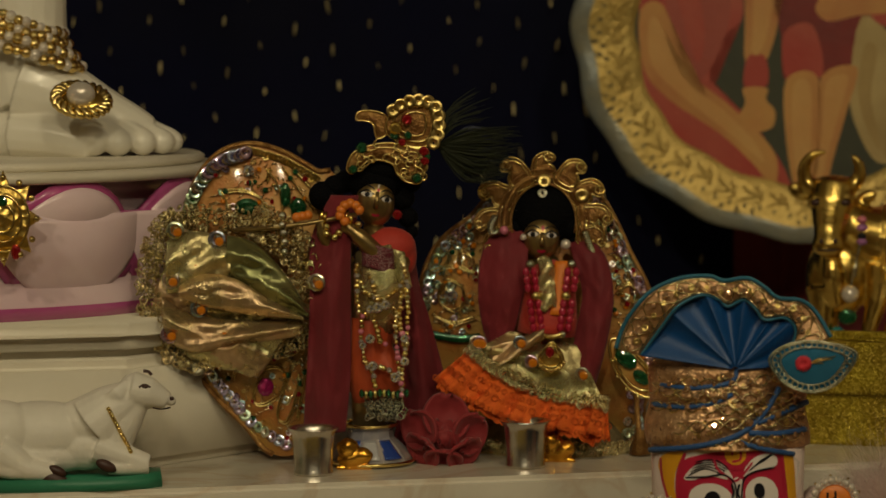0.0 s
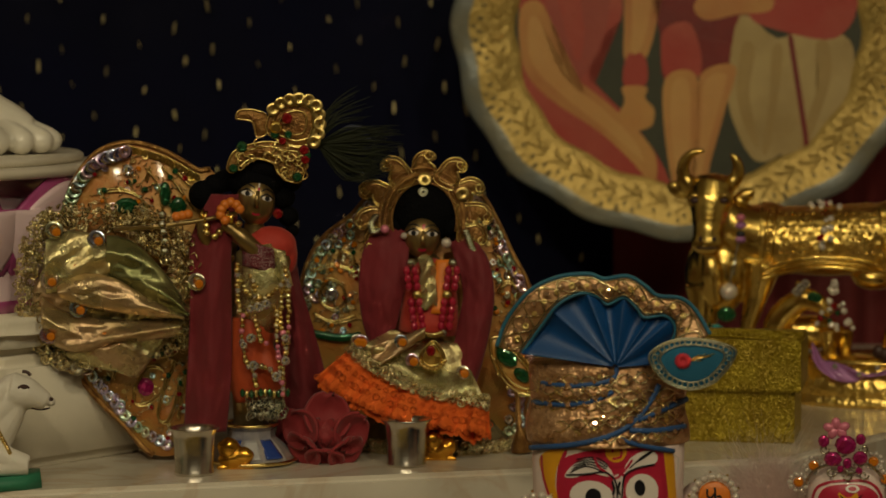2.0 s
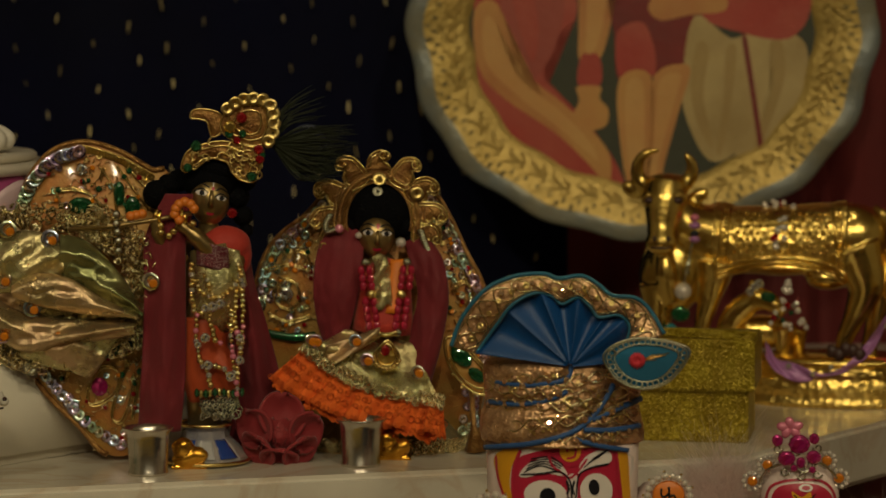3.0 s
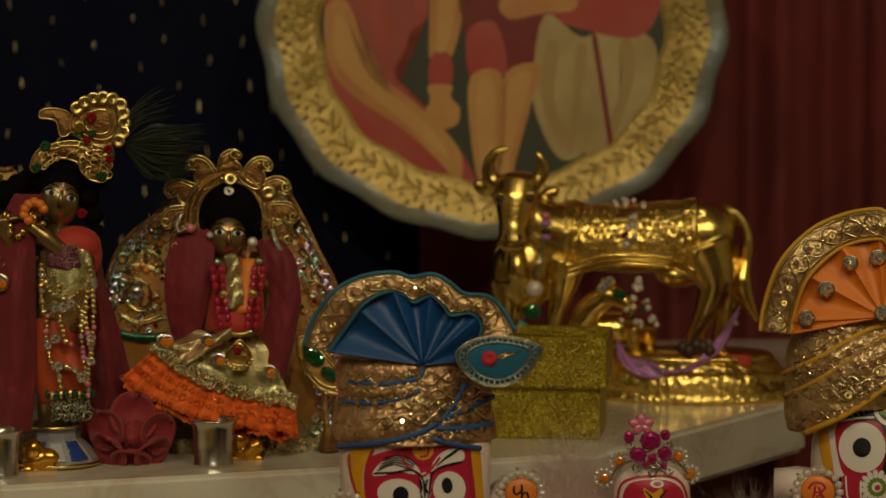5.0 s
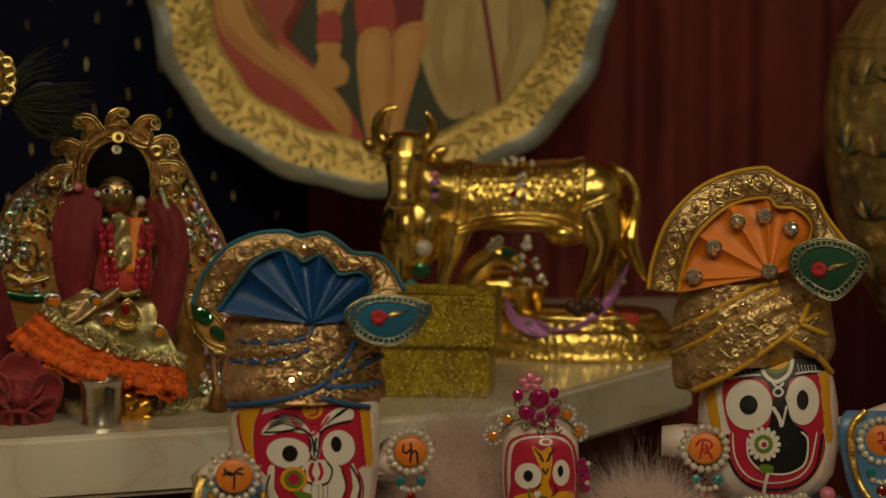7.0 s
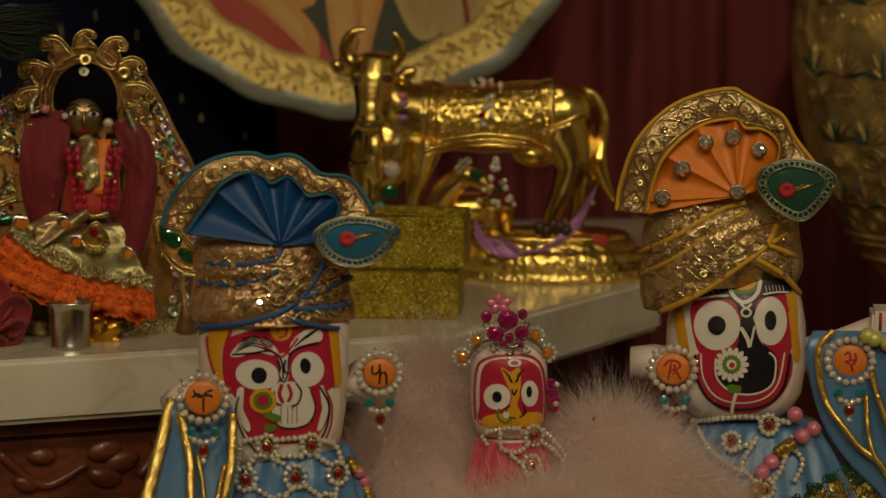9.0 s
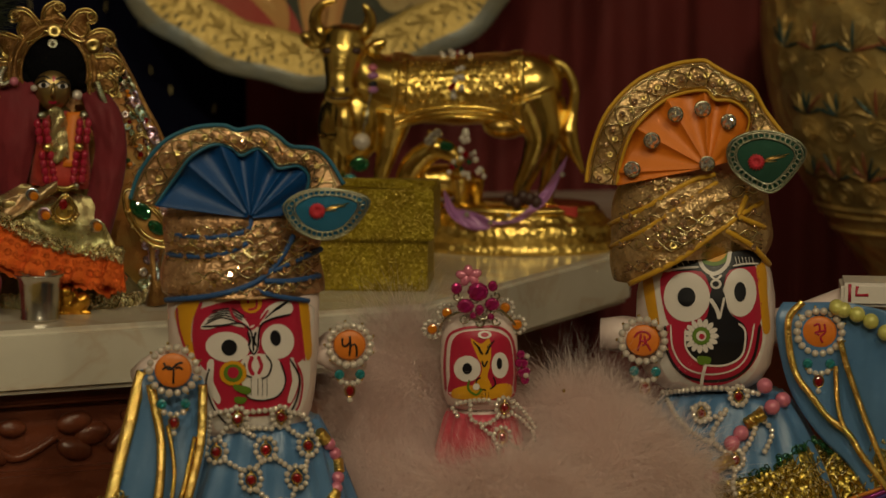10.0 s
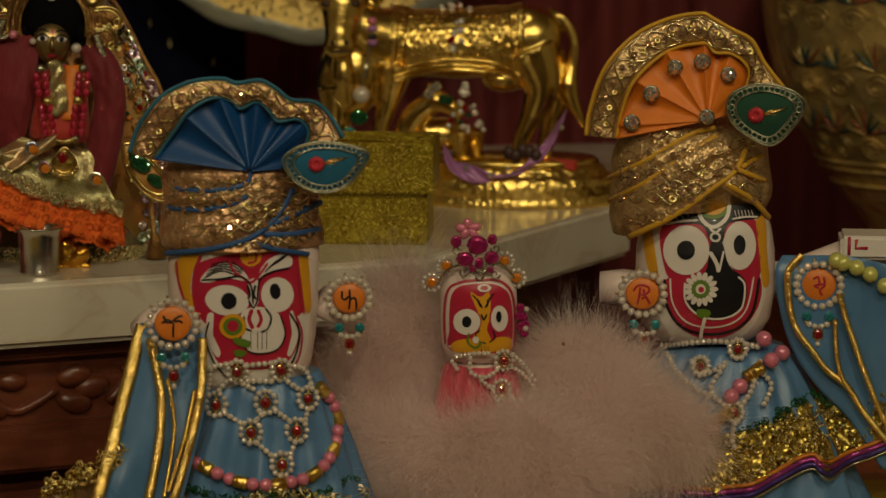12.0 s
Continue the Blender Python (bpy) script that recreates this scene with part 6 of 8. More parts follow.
bm = bmesh.new()
sheet(bm, lambda u, v: hem_at(HEM[int(round(u * (len(HEM) - 1)))], 95 * (1 - v)) + Vector((0, 5 * math.sin(u * 40) * v, 0)), len(HEM) - 1, 10, 3)
flounce = part("flounce", bm, cells(mat("crushed_gold_foil", (0.66, 0.5, 0.12), 0.25, 0.9, var=0.3, grain=500, bump=0.5, blotch=120, second=(0.4, 0.28, 0.03)), 230, 1.0, 0.3), dress, "crushed gold foil flounce")
rnd = random.Random(21)
bm = bmesh.new()
for i in range(420):
    p = hem_at(HEM[rnd.randrange(len(HEM))], rnd.uniform(8, 90)) + Vector((rnd.uniform(-8, 8), -3, 0))
    a, ln = rnd.uniform(0, 6), rnd.uniform(6, 15)
    dv = Vector((math.cos(a), rnd.uniform(-0.5, 0.1), math.sin(a)))
    tube(bm, [p - dv * ln / 2, p + Vector((0, -2, 0)), p + dv * ln / 2], 1.6, n=4, flat=0.4)
part("tinsel", bm, LACE_GOLD, flounce, kind="stuff")
bm = bmesh.new()
lace(bm, [hem_at(p, 97) for p in HEM], 12, 120, 6, seed=6)
part("green_braid", bm, GEM_GREEN, dress, "dark green tinsel braid", kind="stuff")
for up, w, m in ((2, 9, mat("magenta_foil", (0.4, 0.06, 0.3), 0.25, 0.7)), (-6, 8, mat("indigo_braid", (0.06, 0.03, 0.2), 0.4, 0.4)), (-13, 5, SILVER_WIRE), (10, 7, mat("orange_braid", (0.6, 0.2, 0.02), 0.5, 0.3))):
    bm = bmesh.new()
    strip(bm, [hem_at(p, up) + Vector((0, -4, 0)) for p in HEM[::4]], w)
    part("hem_braid", bm, m, dress)
# Added black body; its colour stands in for the shade below the flounce.
bm = bmesh.new()
lathe(bm, [(150, -60), (230, -40), (235, -5), (150, 6)], (40, 0, 0), n=48, sy=0.75)
part("underskirt", bm, PAINT_BLACK, dress, "black body in place of the shaded gap under the skirt")
collar = thing("pearl_collar", LJ, "net collar of pearls and red stones", "necklace", "pearl collars")
pearl_net(collar, q, lambda x, z: min(jf(x, z) - 8, front(x, z) - 2), [(1306, 618, 15), (1300, 730, 15), (1240, 648, 14)],
          [[(1180, 625), (1200, 660), (1235, 690), (1270, 705)], [(1172, 612), (1215, 608)], [(1335, 650), (1365, 680), (1350, 720)], [(1215, 608), (1260, 604), (1290, 606)], [(1322, 610), (1345, 615)], [(1225, 640), (1250, 660), (1288, 640)], [(1280, 650), (1258, 690), (1285, 720)], [(1345, 640), (1330, 690), (1315, 715)], [(1300, 750), (1296, 780), (1304, 800)]])
garland = thing("bead_garland", LJ, "garland of pink pearls and gold barrel beads", "necklace", "bead garlands")
for i, (x, y) in enumerate([(1352, 600), (1384, 625), (1365, 638), (1335, 658), (1310, 684), (1294, 702), (1278, 737), (1258, 760)]):
    v = lay(q, x, y, jf, 16)
    if i in (3, 6):
        bm = bmesh.new()
        tube(bm, [v + Vector((-15, 0, -11)), v + Vector((15, 0, 11))], 11, n=12)
        for t in (-0.7, -0.25, 0.25, 0.7):
            tube(bm, [v + Vector((15 * t - 1, 0, 11 * t - 1)), v + Vector((15 * t + 1, 0, 11 * t + 1))], 12, n=12)
        part("barrel_bead", bm, GOLD_CHASED, garland)
    else:
        piece("pink_pearl", pearl(PINK_PEARL, 16, 10), garland, v, 14)
beads = thing("bead_string", LJ, "string of yellow-green pearl beads on the sleeve", "necklace")
for x, y in [(1480, 461), (1492, 466), (1516, 474), (1540, 486), (1566, 506), (1590, 530)]:
    piece("yellow_pearl", pearl(LIME_PEARL, 16, 10), beads, q(x, y, -50), 14)
drape(LJ, q, [(1385, 1500, 452, -25), (1372, 1600, 480, -38), (1378, 1640, 540, -40), (1402, 1640, 620, -40), (1450, 1640, 690, -40), (1500, 1640, 740, -42), (1560, 1640, 830, -45)], SKY_SATIN,
      "sky blue satin scarf hung over the doll's arm", 5, 2,
      [([(1420, 452, -48), (1396, 480, -52), (1396, 530, -52), (1408, 580, -54), (1432, 615, -56), (1464, 656, -58), (1499, 684, -58), (1527, 728, -60), (1568, 780, -62), (1610, 830, -62)], 12),
       ([(1486, 520, -54), (1496, 560, -56), (1514, 615, -58), (1536, 676, -60), (1565, 745, -62), (1600, 800, -62)], 11), ([(1478, 565, -54), (1480, 620, -58), (1490, 668, -60), (1512, 700, -62)], 9)])
bm = rounded_box((-120, -210, -30), (420, 160, -2), 12, 3)
cush = thing("cushion", (0.4904, 1.67, 0.8164), "yellow cloth cushion under the doll's skirt", "cushion")
part("cover", bm, YELLOW_CLOTH, cush)
prism("doll_platform", [(0.08, 1.5), (0.72, 1.55), (0.72, 1.74), (0.08, 1.72)], 0.796, 0.803, WOOD, "low dark board under the dolls")
bpy.data.objects["doll_platform"]["category"] = "board"

# the small doll with the crown of pink stones
LS = (0.3316, 1.64, 0.8306)
q = drawn(LS, 12.0)
bm = bmesh.new()
front = barrel_head(bm, q(847, 515, -50).x, [(q(847, y, -50).z, w) for y, w in [(647, 40), (639, 56), (615, 64), (565, 68), (515, 66), (483, 56), (467, 38), (461, 16)]], 0.85, m=P_)
tube(bm, [q(850, 640), q(850, 740), q(850, 870)], [44, 60, 70], P_, 16)
s = Skin(bm, front, q, 2.0)
s.poly([(800, 540), (808, 512), (835, 503), (880, 505), (902, 530), (906, 590), (902, 622), (800, 622), (796, 580)], R_, 0.4)
s.poly([(832, 518), (850, 526), (866, 518), (868, 560), (862, 585), (876, 622), (828, 622), (846, 585), (848, 560)], Y_, 0.8)
s.poly([(796, 540), (806, 512), (830, 508), (846, 548), (850, 590), (840, 604), (800, 604)], R_, 0.7), s.poly([(866, 512), (886, 508), (904, 530), (906, 600), (876, 600), (864, 570)], R_, 0.7)
s.poly([(802, 606), (838, 600), (834, 622), (802, 622)], Y_, 0.8), s.poly([(874, 600), (903, 598), (902, 622), (876, 622)], Y_, 0.8)
s.disc(826, 570, 26, 26, R_, 1.0), s.disc(884, 564, 18, 27, R_, 1.0)
s.disc(826, 570, 24, 23, W_, 1.3), s.disc(884, 564, 15, 23, W_, 1.3), s.disc(826, 570, 8.5, 10, K_, 1.7), s.disc(883, 561, 5, 10, K_, 1.7)
s.line([(788, 610), (786, 560), (792, 515), (815, 500), (850, 496), (885, 498), (906, 520), (912, 570), (910, 612)], 4.5, R_, 0.9)
for i in range(4):
    s.line([(836 + 4 * i, 522 + 3 * i), (846 + i, 532 + 3 * i), (854, 545)], 2, K_, 1.5), s.line([(874 - 4 * i, 520 + 3 * i), (866 - i, 531 + 3 * i), (858, 545)], 2, K_, 1.5)
s.disc(857, 510, 12, 7, W_, 1.2), s.disc(857, 510, 7, 4, R_, 1.5)
s.line([(852, 556), (856, 566), (862, 556)], 3, K_, 1.6), s.line([(850, 585), (842, 592), (846, 604), (860, 608)], 2.4, K_, 1.5), s.line([(872, 584), (876, 598), (866, 606)], 2.4, K_, 1.5)
s.line([(830, 590), (828, 606), (842, 616), (852, 606)], 4, G_, 1.6), s.disc(842, 602, 6, 6, W_, 1.8)
for x in (852, 858, 864):
    s.line([(x, 612), (x, 622)], 1.8, K_, 1.5, curve=False)
solo("wooden_doll", bm, PAINTS, LS, "small red-faced wooden doll with round painted eyes", "doll", "painted wooden dolls")
crown = thing("gem_crown", LS, "small tiara of magenta stones, amber stones and pearls", "crown")
for x, y, r, sx in [(845, 434, 17, 1.1), (807, 428, 11, 0.9), (871, 424, 10, 0.9), (823, 459, 13, 1.2), (848, 466, 10, 0.8), (870, 456, 12, 1.1), (836, 476, 6, 1), (868, 478, 6, 1)]:
    piece("magenta_stone", stone(GEM_PINK), crown, q(x, y, -62), (r * sx, r, r))
bm = bmesh.new()
for x, y, sgn in [(808, 442, 1), (877, 440, -1), (820, 482, 1), (850, 488, -1), (876, 486, 1), (838, 447, 1), (862, 470, -1)]:
    tube(bm, [q(x + sgn * (9 - u) * math.cos(u), y + (9 - u) * math.sin(u), -58) for u in (k * 0.55 for k in range(13))], 1.8, n=5)
tube(bm, smooth_path([q(775, 505, -20), q(790, 480, -45), q(825, 468, -56), (0, -58, 405), q(880, 466, -52), q(905, 485, -40), q(920, 510, -15)], 6), 2.6, n=6)
part("silver_frame", bm, SILVER_WIRE, crown, "curled silver wire frame")
for j in range(5):
    t = 2 * math.pi * j / 5 + 0.4
    bm = bmesh.new()
    ball(bm, q(829 + 13 * math.cos(t), 406 - 9 * math.sin(t), -56), (11, 6, 8), nu=12, nv=8, rot=Euler((0, -t, 0)))
    part("flower_petal", bm, PINK_PEARL, crown, "pink glass flower petal")
for x, y in [(790, 471), (764, 500), (893, 462), (914, 492)]:
    piece("amber_stone", stone(GEM_AMBER), crown, q(x, y, -48 + 0.5 * abs(x - 845) * 0.5), (9, 8, 9))
    for j in range(10):
        t = 2 * math.pi * j / 10
        piece("pearl", pearl(PEARL, 8, 6), crown, q(x + 15 * math.cos(t), y + 14 * math.sin(t), -40 + 0.25 * abs(x - 845)), 4.6)
for x, y in [(921, 545), (926, 560), (922, 578), (928, 590), (918, 560), (930, 574)]:
    piece("magenta_stone", stone(GEM_PINK), crown, q(x, y, -30), 8)
for x, y in [(932, 548), (930, 582)]:
    piece("pearl", pearl(PEARL, 8, 6), crown, q(x, y, -36), 5)
dress, sf = gown(LS, 235, -60, -6, 58, 120, 0.85, RED_SATIN, "pink-red satin doll's dress", 7, 8)
collar = thing("pearl_collar", LS, "net collar of pearls and red stones", "necklace", "pearl collars")
pearl_net(collar, q, lambda x, z: min(sf(x, z) - 8, front(x, z) - 2), [(892, 638, 15), (888, 690, 15)],
          [[(808, 632), (840, 626), (872, 626)], [(908, 628), (930, 650), (950, 680)], [(832, 635), (834, 660), (860, 668), (880, 655)], [(800, 640), (812, 658)], [(905, 650), (925, 662), (945, 690), (930, 712), (905, 705)], [(872, 690), (850, 672)], [(880, 712), (888, 740), (900, 720)]], r=4.3)

# the feather boa round the small doll
boa = thing("fur_boa", LS, "fluffy pale pink marabou boa laid round the small doll", "boa")
LOBES = [((-150, 60, 270), (95, 45, 140)), ((-215, 30, 160), (85, 55, 115)), ((-170, -20, 80), (125, 70, 105)), ((-60, -80, 70), (140, 55, 90)), ((90, -76, 70), (160, 60, 100)), ((230, -20, 140), (135, 70, 110)), ((170, 30, 220), (125, 50, 80)), ((315, 0, 110), (95, 60, 95)), ((20, -60, -60), (350, 80, 95)), ((70, -76, 120), (95, 40, 60)), ((-10, -84, 112), (110, 34, 52))]
bm = bmesh.new()
for c, r in LOBES:
    ball(bm, c, tuple(a * 0.46 for a in r), nu=20, nv=14)
bm = melt(bm, 12, 6)
part("core", bm, FUR, boa, kind="stuff")
rnd = random.Random(31)
area = [r[0] * r[2] for c, r in LOBES]
vs, fs = [], []
kk = unit(boa)
for _ in range(230000):
    c, r = rnd.choices(LOBES, area)[0]
    n = Vector((rnd.gauss(0, 1), rnd.gauss(0, 1) - 0.3, rnd.gauss(0, 1))).normalized()
    if n.y > 0.4:
        continue
    p = Vector(c) + Vector((n.x * r[0], n.y * r[1], n.z * r[2])) * rnd.uniform(0.45, 0.95)
    flow = Vector((noise.noise(p * 0.012), -0.2 + noise.noise(p * 0.012 + Vector((9, 0, 0))), noise.noise(p * 0.012 + Vector((0, 7, 0)))))
    d = (n * 0.75 + flow * 1.1 + 0.55 * Vector((rnd.gauss(0, 1), rnd.gauss(0, 1), rnd.gauss(0, 1)))).normalized()
    ln = rnd.uniform(28, 96) * (1.35 if rnd.random() < 0.15 else 1)
    bend = Vector((rnd.gauss(0, 1), rnd.gauss(0, 1), rnd.gauss(0, 1) - 0.3)) * ln * 0.22
    side = d.cross(Vector((rnd.gauss(0, 1), rnd.gauss(0, 1), rnd.gauss(0, 1)))).normalized() * rnd.uniform(0.1, 0.27)
    m1, m2 = p + d * ln * 0.5 + bend * 0.35, p + d * ln + bend
    b = len(vs)
    vs += [tuple(w * kk) for w in (p - side, p + side, m1 + side * 0.8, m1 - side * 0.8, m2)]
    fs += [(b, b + 1, b + 2, b + 3), (b + 3, b + 2, b + 4)]
me = bpy.data.meshes.new("plume")
me.from_pydata(vs, [], fs)
me.materials.append(DOWN)
pl = new("plume", me)
pl.parent = boa
tagged(pl, kind="stuff")
piece("gold_bead", pearl(BRASS, 8, 6), boa, q(997, 609, -110), 3.2)


# ---- the standing metal doll with the flute, and its dress ----
LK = (-0.0521, 1.868, 0.9506)
q = drawn(LK, 0.0)
METALS = [GILT_FACE, HAIR, PAINT_WHITE, PAINT_BLACK, PAINT_RED, GOLD]
bm = bmesh.new()
ball(bm, q(664, 358, -14), (34, 31, 43), 0, 28, 20)
tube(bm, [q(660, 395, -8), q(664, 430, -2), q(668, 470, 0), q(662, 560, 0), q(655, 680, 0), q(655, 760, 0)], [16, 24, 46, 40, 34, 30], 0, 20)
tube(bm, smooth_path([q(700, 430, -6), q(708, 470, -30), q(670, 450, -52), q(628, 412, -60), q(606, 398, -60)], 5), [17] * 8 + [15] * 7 + [11] * 6, 0, 12)
tube(bm, smooth_path([q(620, 440, 0), q(590, 440, -40), q(572, 412, -60), q(568, 392, -62)], 5), [15] * 6 + [12] * 5 + [9] * 5, 0, 12)
for x, y in ((568, 395), (574, 398), (604, 392), (612, 396), (620, 400)):
    tube(bm, [q(x, y, -66), q(x + 1, y - 14, -70), q(x + 4, y - 22, -64)], [4.5, 4, 2.5], 5, 8)
ball(bm, q(664, 322, 6), (50, 40, 36), 1, 24, 16)
for x, y, r in ((572, 347, 26), (592, 330, 20), (610, 322, 20), (712, 350, 22), (722, 385, 18), (725, 320, 22), (632, 318, 18), (700, 318, 20), (728, 410, 12)):
    ball(bm, q(x, y, -2 if x < 600 else 10), (r, r * 0.9, r), 1, 16, 10)
hc = q(664, 358, -14)
s = Skin(bm, lambda x, z: -14 - 31 * math.sqrt(max(0.03, 1 - ((x - hc.x) / 34) ** 2 - ((z - hc.z) / 43) ** 2)), q)
for x, y, rx in ((649, 344, 12), (684, 354, 10)):
    s.disc(x, y, rx * 0.85, 4.4, 2, 0.8, 12), s.disc(x + 1, y, 4.6, 4.4, 3, 1.2)
    s.line([(x - rx - 2, y - 2), (x, y - 8), (x + rx + 2, y + 1)], 2.4, 3, 1.4)
    s.line([(x - rx, y - 13), (x, y - 17), (x + rx + 3, y - 9)], 2.4, 3, 1.2)
s.line([(658, 380), (665, 382), (671, 381)], 4, 4, 1.0)
s.line([(671, 327), (669, 340)], 5, 2, 1.0, curve=False), s.disc(670, 337, 2.5, 3, 4, 1.4)
tube(bm, [q(668, 340, -46), q(666, 358, -50), q(665, 368, -46)], [3, 4, 5], 0, 8)
solo("metal_doll", bm, METALS, LK, "small dark gilt metal doll with black hair", "doll", "metal dolls")

ped = thing("doll_stand", LK, "small porcelain stand with blue and white panels and brass rims", "stand")
bm = bmesh.new()
lathe(bm, [(48, 66), (50, 70), (40, 58), (42, 46), (60, 30), (74, 12), (76, 4), (70, 0)], n=10)
part("body", bm, mat("glazed_porcelain", (0.4, 0.36, 0.34), 0.15, var=0.2, grain=90, bump=0.03, coat=0.8, second=(0.1, 0.12, 0.2), blotch=45), ped, smooth=False)
for j, m in ((7, 0), (8, 1), (6, 1)):
    a0 = 2 * math.pi * (j + 0.08) / 10
    bm = bmesh.new()
    sheet(bm, lambda u, v: ((43 + 29 * v) * math.cos(a0 + 0.5 * u) * 1.02, (43 + 29 * v) * math.sin(a0 + 0.5 * u) * 1.02 - 1, 44 - 30 * v), 6, 6, 1)
    part("panel", bm, mat("cobalt_glaze", (0.02, 0.06, 0.3), 0.12, coat=1.0) if m else mat("pale_glaze", (0.5, 0.5, 0.52), 0.1, coat=1.0), ped)
for z, r in ((68, 47), (5, 77)):
    bm = bmesh.new()
    tube(bm, [(r * math.cos(t), r * math.sin(t), z) for t in (2 * math.pi * i / 40 for i in range(40))], 3.5, n=8, closed=True)
    part("rim", bm, BRASS, ped, "brass rim")
flute = thing("flute", LK, "thin gilt flute wound with beads", "flute")
bm = bmesh.new()
tube(bm, [q(415, 408, -62), q(500, 402, -66), q(560, 393, -68), q(632, 380, -66)], 4, n=10)
part("tube", bm, GILT_FACE, flute)
for x, y in ((500, 382), (500, 398), (502, 412), (504, 428), (504, 446)):
    piece("silver_bead", pearl(SILVER_WIRE), flute, q(x, y, -70), 7)
for x, y in ((525, 385), (535, 383), (545, 381), (602, 382), (604, 372), (610, 364), (620, 360), (630, 364), (636, 372), (610, 392)):
    piece("orange_bead", pearl(PAINT_ORANGE), flute, q(x, y, -78), 8.5)
for x, y in ((578, 402), (578, 414), (592, 420), (600, 412), (634, 398)):
    piece("gold_bead", pearl(BRASS), flute, q(x, y, -74), 6.5)
piece("red_stone", stone(GEM_RED), flute, q(703, 380, -34), 9)


def in_poly(x, y, poly):
    hit, j = False, len(poly) - 1
    for i in range(len(poly)):
        if (poly[i][1] > y) != (poly[j][1] > y) and x < (poly[j][0] - poly[i][0]) * (y - poly[i][1]) / (poly[j][1] - poly[i][1]) + poly[i][0]:
            hit = not hit
        j = i
    return hit


def wires(parent, q, d, loops, r=1.9):
    for pts in loops:
        bm = bmesh.new()
        for off in (0, 4.5):
            tube(bm, [p + Vector((off * 0.6, 0, -off)) for p in smooth_path([q(x, y, d) for x, y in pts], 7)], r, n=5)
        part("gold_cord", bm, BRASS, parent)


def sprinkle(parent, q, d, area, count, seed, avoid=None):
    """Loose sequins, beads and threads sewn over an embroidered ground."""
    rnd = random.Random(seed)
    xs, ys = [p[0] for p in area], [p[1] for p in area]
    kinds = [(spangle(SEQUIN), "sequin", 6), (spangle(SEQUIN), "sequin", 7), (spangle(GOLD_SEQUIN), "sequin", 5), (stone(GEM_AMBER), "amber_stone", 5), (pearl(BRASS, 8, 6), "gold_bead", 3.4), (stone(GEM_RED), "red_stone", 4.5), (pearl(SILVER_WIRE, 8, 6), "silver_bead", 3.6), (stone(GEM_GREEN), "green_stone", 5)]
    done = 0
    bm = bmesh.new()
    while done < count:
        x, y = rnd.uniform(min(xs), max(xs)), rnd.uniform(min(ys), max(ys))
        if not in_poly(x, y, area) or (avoid and in_poly(x, y, avoid)):
            continue
        me, name, r = rnd.choice(kinds)
        piece(name, me, parent, q(x, y, d - 2), r * rnd.uniform(0.8, 1.2), (rnd.uniform(-38, 8), rnd.uniform(0, 90), rnd.uniform(-25, 25)))
        for _ in range(3):
            a, x2, y2 = rnd.uniform(0, 6), x + rnd.uniform(-16, 16), y + rnd.uniform(-16, 16)
            c = q(x2, y2, d - 1)
            tube(bm, [c + Vector((8 * math.cos(a + u) * (1 - 0.3 * u), 0, 8 * math.sin(a + u) * (1 - 0.3 * u))) for u in (0, 0.6, 1.2, 1.8)], 1.0, n=4)
        done += 1
    part("stitching", bm, LACE_GOLD, parent, kind="stuff")


PANEL = [(600, 330), (560, 302), (500, 268), (440, 254), (385, 272), (345, 322), (322, 390), (300, 470), (300, 560), (335, 640), (385, 705), (435, 755), (475, 800), (520, 806), (580, 775), (640, 600)]
cape = thing("doll_cape", LK, "round amber embroidered doll's cape with gold lace and sequins", "cape", "embroidered capes")
bm = bmesh.new()
outline = smooth_path([q(x, y, 28) for x, y in PANEL], 5, closed=True)
board(bm, flat2(outline), 26, 34, edge=2)
ground = part("panel", bm, EMBROIDERY, cape, "amber embroidered net panel")
bm = bmesh.new()
tube(bm, [Vector((p.x, 26, p.z)) for p in outline[2:62]], 5, n=8)
part("cord_edge", bm, BROWN_ZARI, cape)
for i, p in enumerate(even(smooth_path([q(322, 400), q(332, 358), q(352, 318), q(385, 284), q(430, 268)], 8), 17)):
    piece("sequin", spangle(SEQUIN), ground, (p.x + 4, 22 - 0.4 * i, p.z - 4), 13, (random.uniform(-15, 15), 40 - 5 * i, 20 + random.uniform(-12, 12)))
for i, p in enumerate(even(smooth_path([q(440, 262), q(500, 280), q(560, 312)], 8), 22)):
    piece("sequin", spangle(GOLD_SEQUIN), ground, (p.x, 22, p.z - 4), 7, (20, 0, random.uniform(-25, 25)))
for i, p in enumerate(even(smooth_path([q(350, 650), q(400, 712), q(445, 762), q(500, 796)], 8), 14)):
    piece("sequin", spangle(SEQUIN), ground, (p.x + 6, 22, p.z + 6), 11, (random.uniform(-15, 15), 30, random.uniform(-40, 0)))
wires(ground, q, 22, [[(392, 338), (430, 336), (462, 352), (482, 392)], [(392, 338), (405, 368), (430, 400), (460, 412)], [(470, 298), (492, 330), (500, 380)], [(500, 295), (525, 330), (552, 368)], [(520, 300), (548, 330), (566, 356)], [(478, 296), (470, 320)],
                      [(448, 690), (470, 650), (500, 655), (498, 690), (470, 712), (450, 712), (448, 690)], [(420, 640), (470, 632), (520, 622), (545, 590)], [(520, 640), (500, 690), (490, 735), (505, 745), (520, 715), (530, 660)], [(540, 650), (525, 740)], [(412, 668), (418, 650), (440, 645)], [(512, 750), (520, 768), (545, 740)]])
wires(cape, q, 20, [[(420, 405), (450, 388), (488, 395), (450, 410), (420, 405)]], 3)
